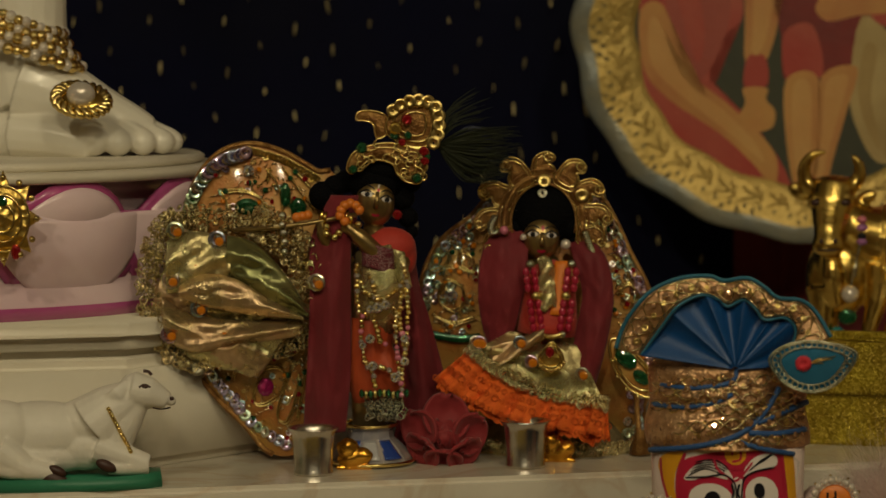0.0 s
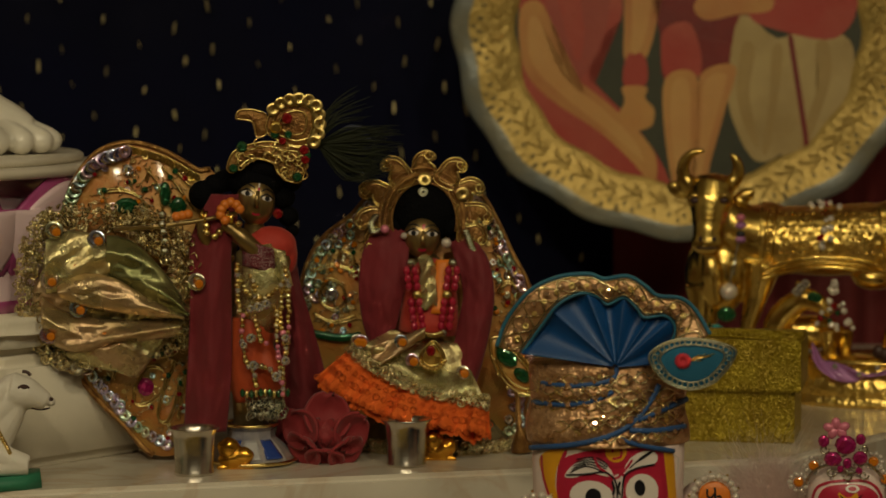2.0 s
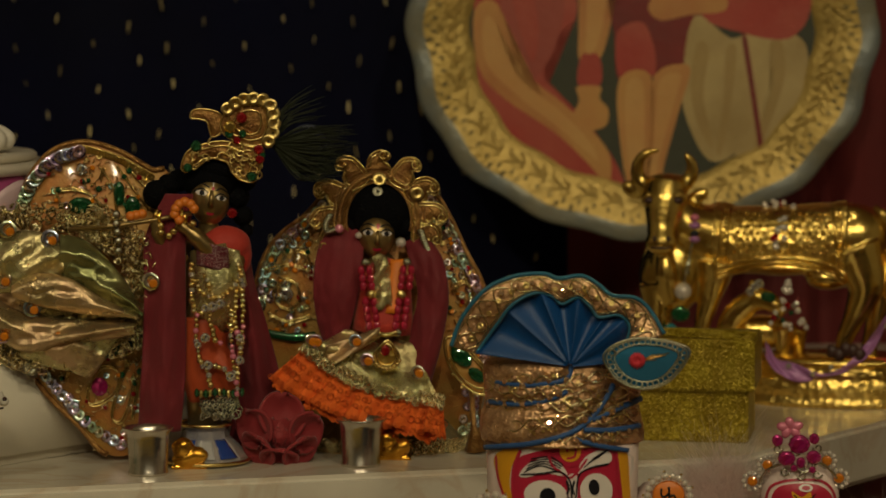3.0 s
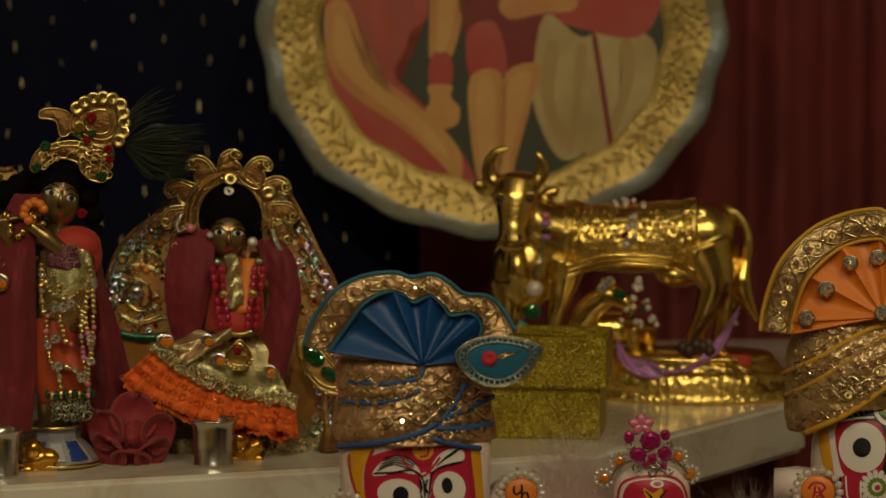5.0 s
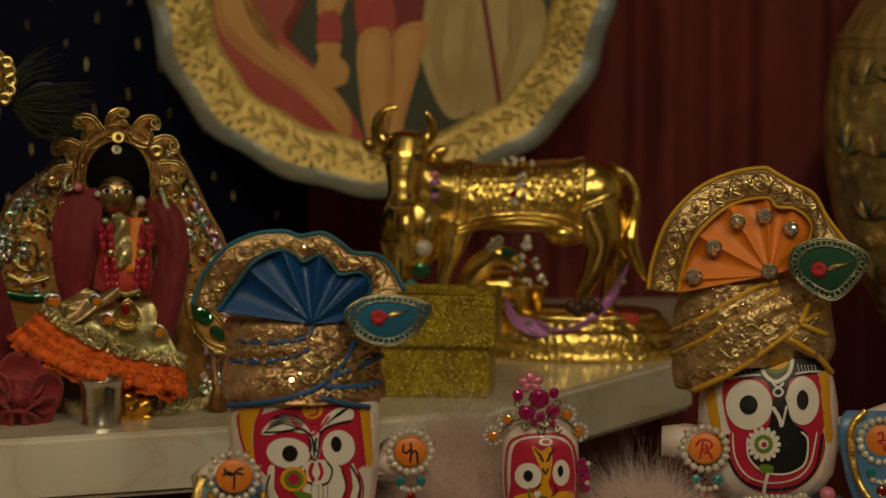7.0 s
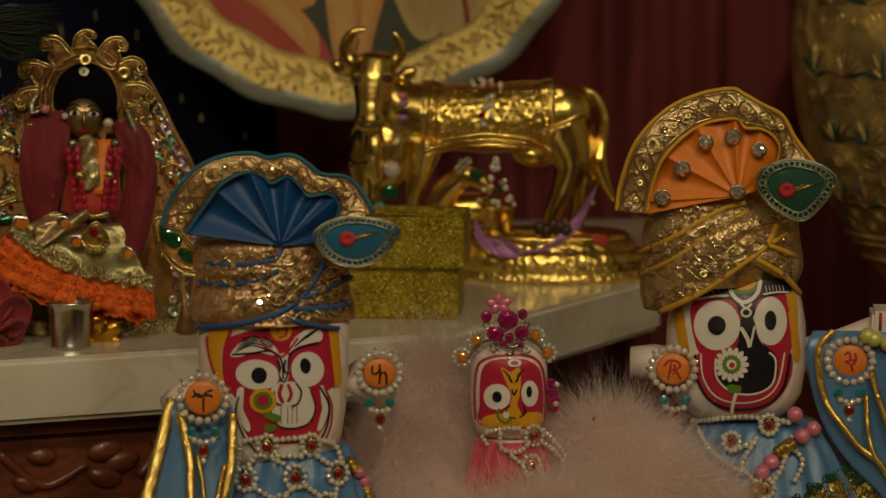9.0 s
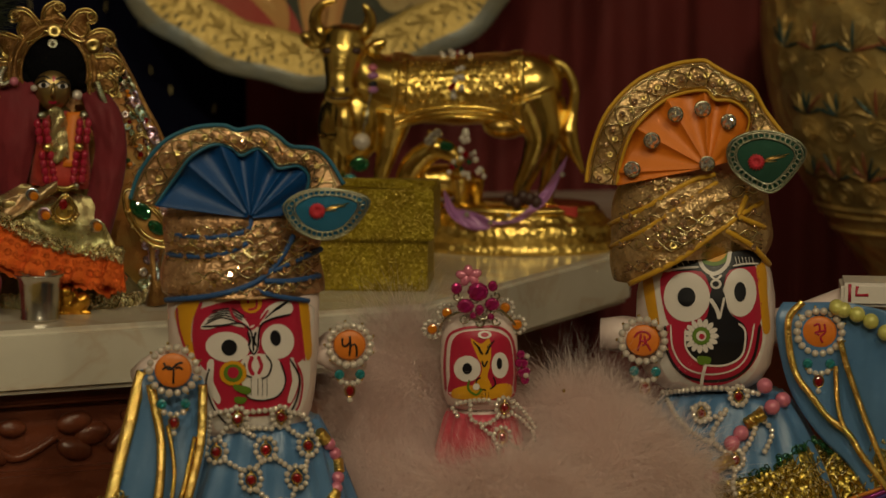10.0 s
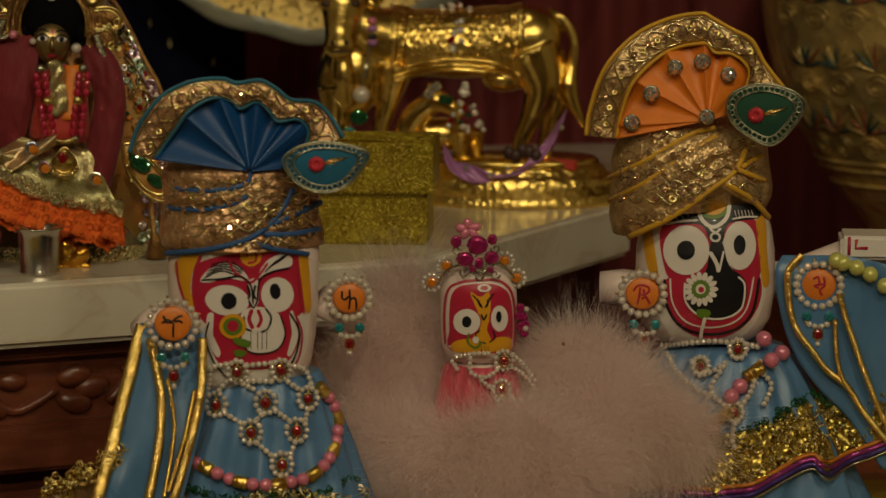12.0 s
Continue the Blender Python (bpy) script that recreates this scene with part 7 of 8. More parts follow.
for x, y, sx, sz, m in ((437, 366, 22, 15, GEM_GREEN), (505, 345, 10, 22, GEM_GREEN), (528, 368, 14, 18, GEM_GREEN), (470, 685, 15, 17, GEM_PINK), (440, 303, 11, 11, GEM_CLEAR)):
    piece("large_stone", stone(m), ground, q(x, y, 20), (sx, 10, sz))
bm = bmesh.new()
strip(bm, [q(412, 636, 20), q(460, 630, 18), q(510, 618, 16), q(545, 590, 14)], 16)
part("green_ribbon", bm, GEM_GREEN, ground, "dark green ribbon")
sprinkle(ground, q, 24, [(350, 330), (390, 285), (440, 270), (500, 285), (570, 325), (540, 380), (480, 400), (400, 390), (335, 380)], 48, 2)
sprinkle(ground, q, 24, [(350, 640), (440, 640), (545, 600), (560, 740), (520, 790), (480, 780), (400, 700)], 60, 3)

# the gold tissue overskirt, fanned out to one side
tip = q(552, 552, -22)


def tissue(u, v):
    a = radians(138 + 96 * u)
    R = (294 - 62 * u if u < 0.57 else 258 - 236 * (u - 0.57)) + 6 * math.sin(u * 20)
    p = Vector((math.cos(a) * R * v, 0, math.sin(a) * R * v * 0.8))
    crumple = 17 * noise.noise((p.x * 0.022, p.z * 0.022, 3.1)) + 18 * abs(noise.noise((p.x * 0.045, p.z * 0.045, 1.7))) + 4 * noise.noise((p.x * 0.12, p.z * 0.12, 5.7))
    fold = 9 * math.sin(u * 11 + 3.2 * v + 2 * noise.noise((p.x * 0.01, p.z * 0.01, 0)))
    return (tip.x + p.x, -26 - 34 * math.sin(math.pi * min(1, v * 0.85)) + fold + crumple, tip.z + p.z + 10 * math.sin(v * 5 + u * 6))


over = thing("doll_overskirt", LK, "crumpled gold and copper tissue overskirt with orange sequin flowers", "skirt")
bm = bmesh.new()
sheet(bm, tissue, 70, 44, 2)
for f in bm.faces:
    c = f.calc_center_median()
    f.material_index = 1 if math.sin(c.x * 0.028 + c.z * 0.04) > 0.3 else 0
part("tissue", bm, [GOLD_TISSUE, COPPER_TISSUE], over)
OLIVE_TISSUE = waves(mat("olive_tissue", (0.42, 0.42, 0.19), 0.28, 0.85, var=0.25, grain=1500, bump=0.3, blotch=40, second=(0.2, 0.22, 0.09)), 300, 0.4)


def puff(name, top, low, depth, swell_, folds, material, label):
    """A fold of cloth between an upper and a lower edge, swelling between them."""
    a, b = even(smooth_path([q(x, y) for x, y in top], 8), 60), even(smooth_path([q(x, y) for x, y in low], 8), 60)

    def fn(u, v):
        i = int(round(u * 60))
        p = a[i].lerp(b[i], v)
        wr = 1 - 2 * abs(noise.noise((p.x * 0.03, p.z * 0.05, depth * 0.1)))
        return (p.x, depth - swell_ * math.sin(math.pi * v) ** 0.7 + folds * math.sin(6.28 * (1.6 * v + 0.9 * u) + 3 * u) - 5 * wr * math.sin(math.pi * v), p.z)

    bm = bmesh.new()
    sheet(bm, fn, 60, 24, 2)
    part(name, bm, material, over, label)


puff("fold", [(292, 520), (340, 548), (420, 560), (535, 562)], [(296, 596), (350, 618), (420, 606), (535, 588)], -58, 26, 5, COPPER_TISSUE, "copper gold fold")
puff("fold", [(300, 420), (340, 405), (385, 412), (410, 430)], [(300, 515), (330, 512), (372, 502), (412, 480)], -62, 18, 4, GOLD_TISSUE, "gold fold")
puff("fold", [(406, 412), (450, 424), (500, 470), (548, 545)], [(404, 478), (440, 508), (490, 536), (546, 554)], -64, 20, 4, OLIVE_TISSUE, "olive gold fold")
puff("fold", [(322, 500), (362, 478), (420, 486), (480, 522), (540, 552)], [(324, 518), (370, 536), (420, 546), (480, 552), (540, 558)], -82, 12, 2, COPPER_TISSUE, "flat copper gold flap")
ruff = smooth_path([q(552, 588, -30), q(490, 608, -34), q(420, 622, -36), q(350, 632, -36), q(300, 615, -34), q(272, 560, -30), q(266, 480, -28), q(284, 415, -26), q(325, 388, -24), q(400, 388, -20), q(470, 405, -18), q(530, 440, -18)], 10)
bm = bmesh.new()
lace(bm, ruff, 46, 1050, 5.8, depth=9, seed=5)
part("lace_trim", bm, LACE_GOLD, over, "fine gold lace trim", kind="stuff")
for x, y in ((310, 408), (384, 424), (345, 470), (302, 496), (352, 546), (300, 592), (394, 592), (560, 500)):
    piece("sequin", spangle(SEQUIN), over, q(x, y, -74), 16, (0, random.uniform(0, 90), random.uniform(-20, 20)))
    piece("orange_stone", stone(GEM_AMBER), over, q(x + 4, y + 4, -80), 8)
piece("sequin", spangle(SILVER_WIRE), over, q(350, 652, -40), 13, (0, 0, 12))
bm = bmesh.new()
lace(bm, smooth_path([q(440, 390, -40), q(500, 420, -46), q(545, 470, -46), q(548, 530, -40)], 8), 70, 300, 6, depth=12, seed=15)
part("bead_embroidery", bm, LACE_GOLD, over, kind="stuff")

# the red veil, bodice, trousers and beads
veil = thing("doll_veil", LK, "long dark red cloth veil over head and shoulders", "veil")


def hang(parent, name, rows, material, ripple, n_folds, thick=4):
    L = smooth_path([q(a, y, d) for a, b, y, d in rows], 6)
    R2 = smooth_path([q(b, y, d) for a, b, y, d in rows], 6)
    n = len(L) - 1

    def fn(u, v):
        i = int(round(v * n))
        p = L[i].lerp(R2[i], u)
        return (p.x, p.y - 15 * math.sin(math.pi * u) + ripple * math.sin(n_folds * u * 3.1 + 1.4 * v) + 9 * noise.noise((p.x * 0.03, p.z * 0.012, 4.0)) + 4 * noise.noise((p.x * 0.09, p.z * 0.05, 2.0)), p.z)

    bm = bmesh.new()
    sheet(bm, fn, 28, n, thick)
    return part(name, bm, material, parent)


hang(veil, "front_fall", [(586, 640, 345, -20), (560, 630, 395, -40), (548, 622, 440, -52), (548, 622, 520, -56), (545, 622, 620, -60), (540, 618, 700, -62), (536, 612, 765, -58)], RED_CLOTH, 5, 2.2)
hang(veil, "back_fall", [(690, 730, 420, 30), (700, 742, 500, 34), (705, 765, 580, 36), (708, 790, 680, 40), (700, 800, 760, 40), (690, 790, 800, 40)], RED_CLOTH, 8, 2.4)
bm = bmesh.new()
ball(bm, q(690, 436, -12), (46, 36, 34), nu=22, nv=14)
ball(bm, q(718, 452, -6), (20, 24, 36), nu=18, nv=12)
part("shoulder_wrap", melt(bm, 4, 3), SCARLET, veil, "scarlet shoulder wrap")
clothes = thing("doll_dress", LK, "doll's orange trousers and gold tissue bodice", "dress")
bm = bmesh.new()
tube(bm, [q(668, 440, -16), q(676, 480, -22), q(668, 540, -18), q(660, 580, -14)], [40, 46, 42, 40], n=20)
part("bodice", bm, GOLD_TISSUE, clothes)
bm = bmesh.new()
tube(bm, [q(655, 565, -14), q(650, 620, -18), q(652, 670, -18), q(660, 706, -16)], [44, 42, 38, 34], n=18)
tube(bm, [q(668, 620, -26), q(690, 660, -30), q(700, 690, -26)], [26, 26, 18], n=14)
part("trousers", melt(bm, 4, 3), mat("orange_red_satin", (0.5, 0.075, 0.02), 0.5, var=0.2, grain=1300, bump=0.2, blotch=50), clothes, "orange-red satin trousers")
bm = bmesh.new()
sheet(bm, lambda u, v: q(640 + 58 * u, 428 + 14 * u + 44 * v, -60 - 8 * math.sin(3.1 * u)), 12, 10, 2)
sleeve = part("sleeve", bm, cells(mat("dark_net_sleeve", (0.3, 0.2, 0.2), 0.4, 0.5, var=0.3, grain=900, bump=0.4), 900, 0.9, 0.0, (0.12, 0.01, 0.02)), clothes, "silver net sleeve")
bm = bmesh.new()
sheet(bm, lambda u, v: q(690 + 26 * u + 14 * v, 440 + 6 * u + 62 * v, -58 - 6 * math.sin(3.1 * u)), 8, 10, 2)
part("sleeve_edge", bm, GOLD_TISSUE, clothes)
strings = thing("bead_necklace", LK, "strings of gold, crystal and pink beads hanging to the knees", "necklace", "doll necklaces")
rnd = random.Random(14)
for pts in ([(632, 470), (632, 520), (640, 560), (660, 545), (690, 540), (706, 560)], [(640, 500), (650, 520), (680, 530), (712, 500), (716, 470)], [(642, 560), (640, 600), (646, 640), (658, 660), (668, 690)], [(662, 560), (668, 590), (676, 606), (690, 612)],
            [(700, 560), (700, 600), (704, 640), (708, 680)], [(718, 480), (722, 540), (720, 600), (712, 660), (712, 700)], [(646, 640), (672, 650), (690, 656), (696, 672)], [(655, 490), (662, 510), (668, 528)], [(712, 500), (708, 560), (716, 620)]):
    for p in spaced(smooth_path([q(x, y, -72) for x, y in pts], 6), 9):
        m = rnd.choice((BRASS, BRASS, BRASS, BRASS, LACE_GOLD, GEM_CLEAR, PINK_PEARL))
        piece("bead", pearl(m), strings, p + Vector((rnd.uniform(-1.5, 1.5), rnd.uniform(-3, 3), 0)), rnd.uniform(4, 6.2))
for x, y in ((642, 612), (660, 648), (716, 600), (716, 640), (655, 600), (700, 668), (668, 545), (682, 540), (655, 548)):
    piece("crystal", stone(GEM_CLEAR), strings, q(x, y, -80), rnd.uniform(7, 10))
for i in range(11):
    piece("bead", pearl(BRASS if i % 2 else GEM_GREEN), strings, q(640 + 8 * i, 697 + 1.5 * math.sin(i), -66), (4.5, 6, 8))
bm = bmesh.new()
lace(bm, [q(650 + 8 * i, 722, -50) for i in range(9)], 34, 120, 6, depth=8, seed=16)
part("anklet_tassel", bm, SILVER_WIRE, strings, kind="stuff")

# the crown and the peacock feather
crown = thing("tiara", LK, "gold thread crown with sequins and coloured stones", "crown", "doll crowns")


def motif(parent, q, pts, d, fill=BROWN_ZARI, r=2.0, name="motif", rows=1):
    path = smooth_path([q(x, y, d) for x, y in pts], 6, closed=True)
    bm = bmesh.new()
    board(bm, flat2(path), d, d + 8, edge=2.5)
    ob = part(name, bm, fill, parent)
    cx, cz = sum(p.x for p in path) / len(path), sum(p.z for p in path) / len(path)
    bm = bmesh.new()
    for f in (0.97, 0.74, 0.5)[:rows + 1]:
        tube(bm, [Vector((cx + (p.x - cx) * f, d - 1.5, cz + (p.z - cz) * f)) for p in path], r, n=6, closed=True)
    part("gold_cord", bm, BRASS, ob)
    return ob


top_m = motif(crown, q, [(682, 232), (690, 200), (715, 182), (750, 178), (772, 190), (776, 225), (764, 255), (735, 262), (700, 250)], -34, rows=2)
motif(crown, q, [(630, 212), (634, 198), (660, 196), (684, 206), (686, 236), (668, 246), (660, 220), (645, 214)], -30, rows=0)
base_m = motif(crown, q, [(612, 300), (622, 272), (650, 258), (690, 252), (735, 262), (760, 268), (752, 310), (740, 326), (712, 318), (698, 292), (660, 282), (636, 296), (622, 308)], -38, rows=1)
for i, p in enumerate(even(smooth_path([q(695, 195), q(720, 180), q(752, 178), q(772, 192), q(776, 230), q(766, 252)], 8), 9)):
    piece("sequin", spangle(GOLD_SEQUIN), top_m, (p.x, -40, p.z), 12, (random.uniform(-12, 12), 20 * i, random.uniform(-12, 12)))
for x, y, r, m in ((720, 212, 10, GEM_RED), (700, 228, 12, GOLD), (698, 240, 8, GEM_GREEN), (722, 240, 7, GEM_GREEN), (750, 268, 9, GEM_RED), (752, 285, 8, GEM_RED), (756, 278, 6, GEM_GREEN), (640, 262, 10, GEM_GREEN), (738, 316, 9, GEM_GREEN), (625, 300, 8, GEM_GREEN), (712, 252, 7, GEM_RED)):
    piece("stone", stone(m), base_m if y > 245 else top_m, q(x, y, -44), r)
bm = bmesh.new()
rnd = random.Random(6)
for i in range(60):
    x, y = rnd.uniform(622, 752), rnd.uniform(256, 318)
    if in_poly(x, y, [(612, 300), (622, 272), (650, 258), (690, 252), (735, 262), (760, 268), (752, 310), (740, 326), (712, 318), (698, 292), (660, 282), (636, 296)]):
        a = rnd.uniform(0, 6)
        tube(bm, [q(x, y, -43) + Vector((9 * math.cos(a + u) * (1 - u / 7), rnd.uniform(-1, 1), 9 * math.sin(a + u) * (1 - u / 7))) for u in (k * 0.5 for k in range(9))], 1.8, n=5)
part("coiled_thread", bm, BRASS, base_m, kind="stuff")
bm = bmesh.new()
ball(bm, q(682, 300, 0), (52, 34, 26))
part("cap", bm, HAIR, crown, "black cap under the crown")
feather = thing("peacock_feather", LK, "dark peacock feather stuck behind the crown", "feather")
bm = bmesh.new()
ball(bm, q(832, 268, 10), (38, 3, 46), nu=24, nv=10, rot=Euler((0, 0.3, 0)))
part("eye", bm, FEATHER_EYE, feather, "deep blue feather eye")
rnd = random.Random(7)
root = q(772, 258, 0)
for i in range(150):
    a = radians(rnd.uniform(-42, 20))
    R = rnd.uniform(110, 155)
    bend = rnd.uniform(-14, 10)
    mid = root + Vector((math.cos(a) * R * 0.5, rnd.uniform(-4, 12), math.sin(a) * R * 0.62 + bend))
    end = root + Vector((math.cos(a) * R, rnd.uniform(-4, 12), math.sin(a) * R * 0.7))
    bm = bmesh.new()
    tube(bm, smooth_path([root, mid, end], 4), [1.1] * 5 + [0.8, 0.7, 0.5, 0.3], n=3)
    part("barb", bm, FEATHER, feather)
for i in range(26):
    a = radians(rnd.uniform(28, 62))
    R = rnd.uniform(90, 135)
    e = root + Vector((math.cos(a) * R, rnd.uniform(-4, 8), math.sin(a) * R * 0.9))
    bm = bmesh.new()
    tube(bm, smooth_path([root, root.lerp(e, 0.55) + Vector((-14, 0, 10)), e], 4), [1.3] * 5 + [1.0, 0.8, 0.6, 0.3], n=3)
    part("barb", bm, FEATHER, feather)


# ---- the seated metal doll ----
LR = (0.0829, 1.92, 0.9498)
q = drawn(LR, 0.0)
bm = bmesh.new()
ball(bm, q(958, 422, -22), (32, 27, 38), 0, 28, 20)
tube(bm, [q(960, 450, -12), q(968, 480, -8), q(975, 540, -6), q(978, 600, -4), q(980, 700, 0), q(985, 800, 0)], [16, 34, 42, 50, 60, 70], 0, 20)
ball(bm, q(962, 378, 0), (62, 36, 54), 1, 24, 16)
for x, y, r in ((915, 400, 20), (1010, 402, 22), (930, 380, 22), (1000, 378, 22), (1020, 425, 14)):
    ball(bm, q(x, y, -2), (r, r, r), 1, 14, 10)
hc = q(958, 422, -22)
s = Skin(bm, lambda x, z: -22 - 27 * math.sqrt(max(0.03, 1 - ((x - hc.x) / 32) ** 2 - ((z - hc.z) / 38) ** 2)), q)
for x, y in ((943, 415), (976, 417)):
    s.disc(x, y, 9, 4.4, 2, 0.8), s.disc(x, y, 4.6, 4.4, 3, 1.2), s.line([(x - 13, y - 1), (x, y - 8), (x + 13, y)], 2.4, 3, 1.4), s.line([(x - 12, y - 12), (x, y - 16), (x + 12, y - 11)], 2.2, 3, 1.2)
s.line([(951, 444), (958, 446), (965, 444)], 4.5, 4, 1.0), s.disc(961, 404, 3, 5, 4, 1.0)
tube(bm, [q(960, 412, -48), q(959, 428, -53), q(959, 436, -49)], [3, 4, 5], 0, 8)
solo("metal_doll", bm, METALS, LR, "small gilt metal doll with black hair, sitting", "doll", "metal dolls")
BACK = [(742, 640), (742, 520), (760, 455), (790, 415), (830, 385), (870, 345), (930, 325), (1000, 325), (1060, 345), (1090, 390), (1118, 450), (1146, 505), (1158, 560), (1160, 640), (1140, 720), (1120, 780), (860, 785), (780, 700)]
cape = thing("doll_cape", LR, "amber embroidered arched cape with lilac sequin border behind the doll", "cape", "embroidered capes")
outline = smooth_path([q(x, y, 32) for x, y in BACK], 5, closed=True)
bm = bmesh.new()
board(bm, flat2(outline), 30, 38, edge=2)
ground = part("panel", bm, EMBROIDERY, cape, "amber embroidered net panel")
bm = bmesh.new()
tube(bm, [Vector((p.x, 30, p.z)) for p in outline], 4, n=8, closed=True)
part("cord_edge", bm, BROWN_ZARI, cape)
cx, cz = q(955, 560).x, q(955, 560).z
for i, p in enumerate(even(outline[4:76], 60)):
    piece("sequin", spangle(SEQUIN), ground, (cx + (p.x - cx) * 0.94, 26, cz + (p.z - cz) * 0.94), 10.5, (random.uniform(-20, 20), random.uniform(0, 90), random.uniform(-25, 25)))
    if i % 2:
        piece("sequin", spangle(SEQUIN), ground, (cx + (p.x - cx) * 0.87, 27, cz + (p.z - cz) * 0.87), 9, (random.uniform(-20, 20), random.uniform(0, 90), random.uniform(-25, 25)))
wires(ground, q, 25, [[(775, 520), (790, 495), (815, 505), (820, 535), (800, 548), (778, 535), (775, 520)], [(760, 480), (800, 470), (840, 480)], [(810, 470), (815, 445), (835, 455), (838, 480)], [(765, 555), (800, 570), (840, 560)], [(1090, 520), (1110, 500), (1128, 520), (1115, 545)], [(1085, 450), (1105, 470), (1120, 510)], [(1095, 570), (1120, 590), (1140, 570)]])
piece("large_stone", stone(GEM_CLEAR), ground, q(798, 523, 22), (13, 10, 13))
bm = bmesh.new()
strip(bm, [q(765, 592, 22), q(810, 600, 20), q(850, 596, 18)], 14)
part("green_ribbon", bm, GEM_GREEN, ground, "dark green ribbon")
sprinkle(ground, q, 28, [(760, 470), (830, 400), (860, 470), (850, 590), (760, 600)], 60, 5)
sprinkle(ground, q, 28, [(1070, 380), (1110, 450), (1145, 540), (1140, 640), (1090, 640), (1080, 500)], 44, 7)
crown = thing("tiara", LR, "arched crown of curled gold thread leaves", "crown", "doll crowns")
bm = bmesh.new()
for r in (58, 70, 80):
    tube(bm, [q(962 + r * math.cos(t), 392 - 1.15 * r * math.sin(t), -22) for t in (radians(-18 + 216 * i / 40) for i in range(41))], 5 if r == 70 else 2.6, n=8)
part("arch", bm, BROWN_ZARI, crown, "brown and gold thread arch")
for deg, L in ((178, 62), (152, 66), (122, 62), (90, 50), (58, 58), (32, 58), (6, 60), (200, 50), (-14, 52)):
    t = radians(deg)
    c0 = Vector((962 + 72 * math.cos(t), 392 - 82 * math.sin(t), 0))
    ax = Vector((math.cos(t), -math.sin(t), 0))
    side = Vector((-ax.y, ax.x, 0)) * (1 if deg <= 90 else -1)
    pts = [(c0 + ax * a * L / 60 + side * b) for a, b in ((-12, -18), (14, -22), (38, -16), (50, 2), (44, 18), (32, 20), (26, 10), (14, 20), (-10, 18))]
    lf = motif(crown, q, [(p.x, p.y) for p in pts], -18 - random.uniform(0, 6), rows=1, r=1.8, name="curled_leaf")
    cc = c0 + ax * 40 * L / 60 + side * 8
    bm = bmesh.new()
    tube(bm, [q(cc.x + (10 - u) * math.cos(u), cc.y + (10 - u) * math.sin(u), -28) for u in (k * 0.6 for k in range(14))], 1.8, n=5)
    part("spiral", bm, BRASS, lf)
piece("sequin", spangle(GOLD_SEQUIN), crown, q(1030, 346, -34), 12, (0, 0, 8))
piece("sequin", spangle(GOLD_SEQUIN), crown, q(963, 320, -36), 12, (-20, 0, 0))
piece("sequin", spangle(SILVER_WIRE), crown, q(960, 342, -32), 9, (-20, 0, 0))
for x0, y0, pts in ((0, 0, [(876, 384), (868, 400), (872, 414), (884, 408)]), (0, 0, [(1036, 412), (1046, 440), (1060, 462), (1070, 480)])):
    for p in spaced(smooth_path([q(x, y, -34) for x, y in pts], 8), 4.5):
        piece("silver_bead", pearl(SILVER_WIRE), crown, p, (7, 7, 4))
piece("pink_pearl", pearl(PINK_PEARL), crown, q(892, 408, -40), 8)
piece("pearl", pearl(PEARL), crown, q(1001, 433, -40), 9)
piece("pearl", pearl(PEARL), crown, q(926, 420, -40), 6)
veil = thing("doll_veil", LR, "dark red cloth veil falling on both sides of the doll", "veil")
hang(veil, "side_fall", [(880, 930, 400, -6), (855, 935, 440, -30), (846, 930, 500, -40), (848, 920, 550, -40), (860, 905, 600, -36), (875, 890, 625, -30)], RED_CLOTH, 4, 1.4)
hang(veil, "side_fall", [(1005, 1050, 425, -10), (1015, 1075, 460, -34), (1030, 1086, 520, -44), (1020, 1080, 580, -52), (1012, 1066, 640, -56), (1022, 1052, 690, -56)], RED_CLOTH, 6, 1.6)
clothes = thing("doll_dress", LR, "doll's scarlet bodice and gold tissue skirt with orange lace", "dress")
bm = bmesh.new()
tube(bm, [q(966, 468, -14), q(970, 484, -20), q(972, 510, -24), q(970, 570, -26), q(968, 590, -26)], [22, 38, 46, 52, 54], n=20)
part("bodice", bm, SCARLET, clothes, "scarlet bodice")
bm = bmesh.new()
sheet(bm, lambda u, v: q(950 + (26 + 12 * v) * u + 5 * v + 3 * math.sin(7 * v), 460 + 88 * v - 8 * math.sin(3 * u) * (1 - v) + 5 * math.sin(8 * u) * v, -58 - 18 * v + 5 * math.sin(11 * v + 4 * u) - 6 * math.sin(3 * u)), 14, 18, 2)
part("front_panel", bm, GOLD_TISSUE, clothes, "gold tissue front")
bm = bmesh.new()
sheet(bm, lambda u, v: q(982 + 28 * u - 12 * v, 462 + 96 * v, -54 - 20 * v - 5 * math.sin(3 * u)), 8, 10, 2)
part("sash", bm, ORANGE_SATIN, clothes, "orange sash")
HEMR = smooth_path([q(835, 608), q(870, 640), q(920, 668), q(980, 690), q(1040, 700), q(1072, 706)], 10)
NH = len(HEMR) - 1


def skirt(u, v):
    i = int(round(u * NH))
    top = q(905 + 115 * u, 582 + 22 * u)
    p = top.lerp(HEMR[i], v)
    return (p.x, -50 - 46 * math.sin(1.5 * v) + 7 * math.sin(u * 22 + 3 * v) * v + 9 * math.sin(8 * v + 5 * u), p.z)


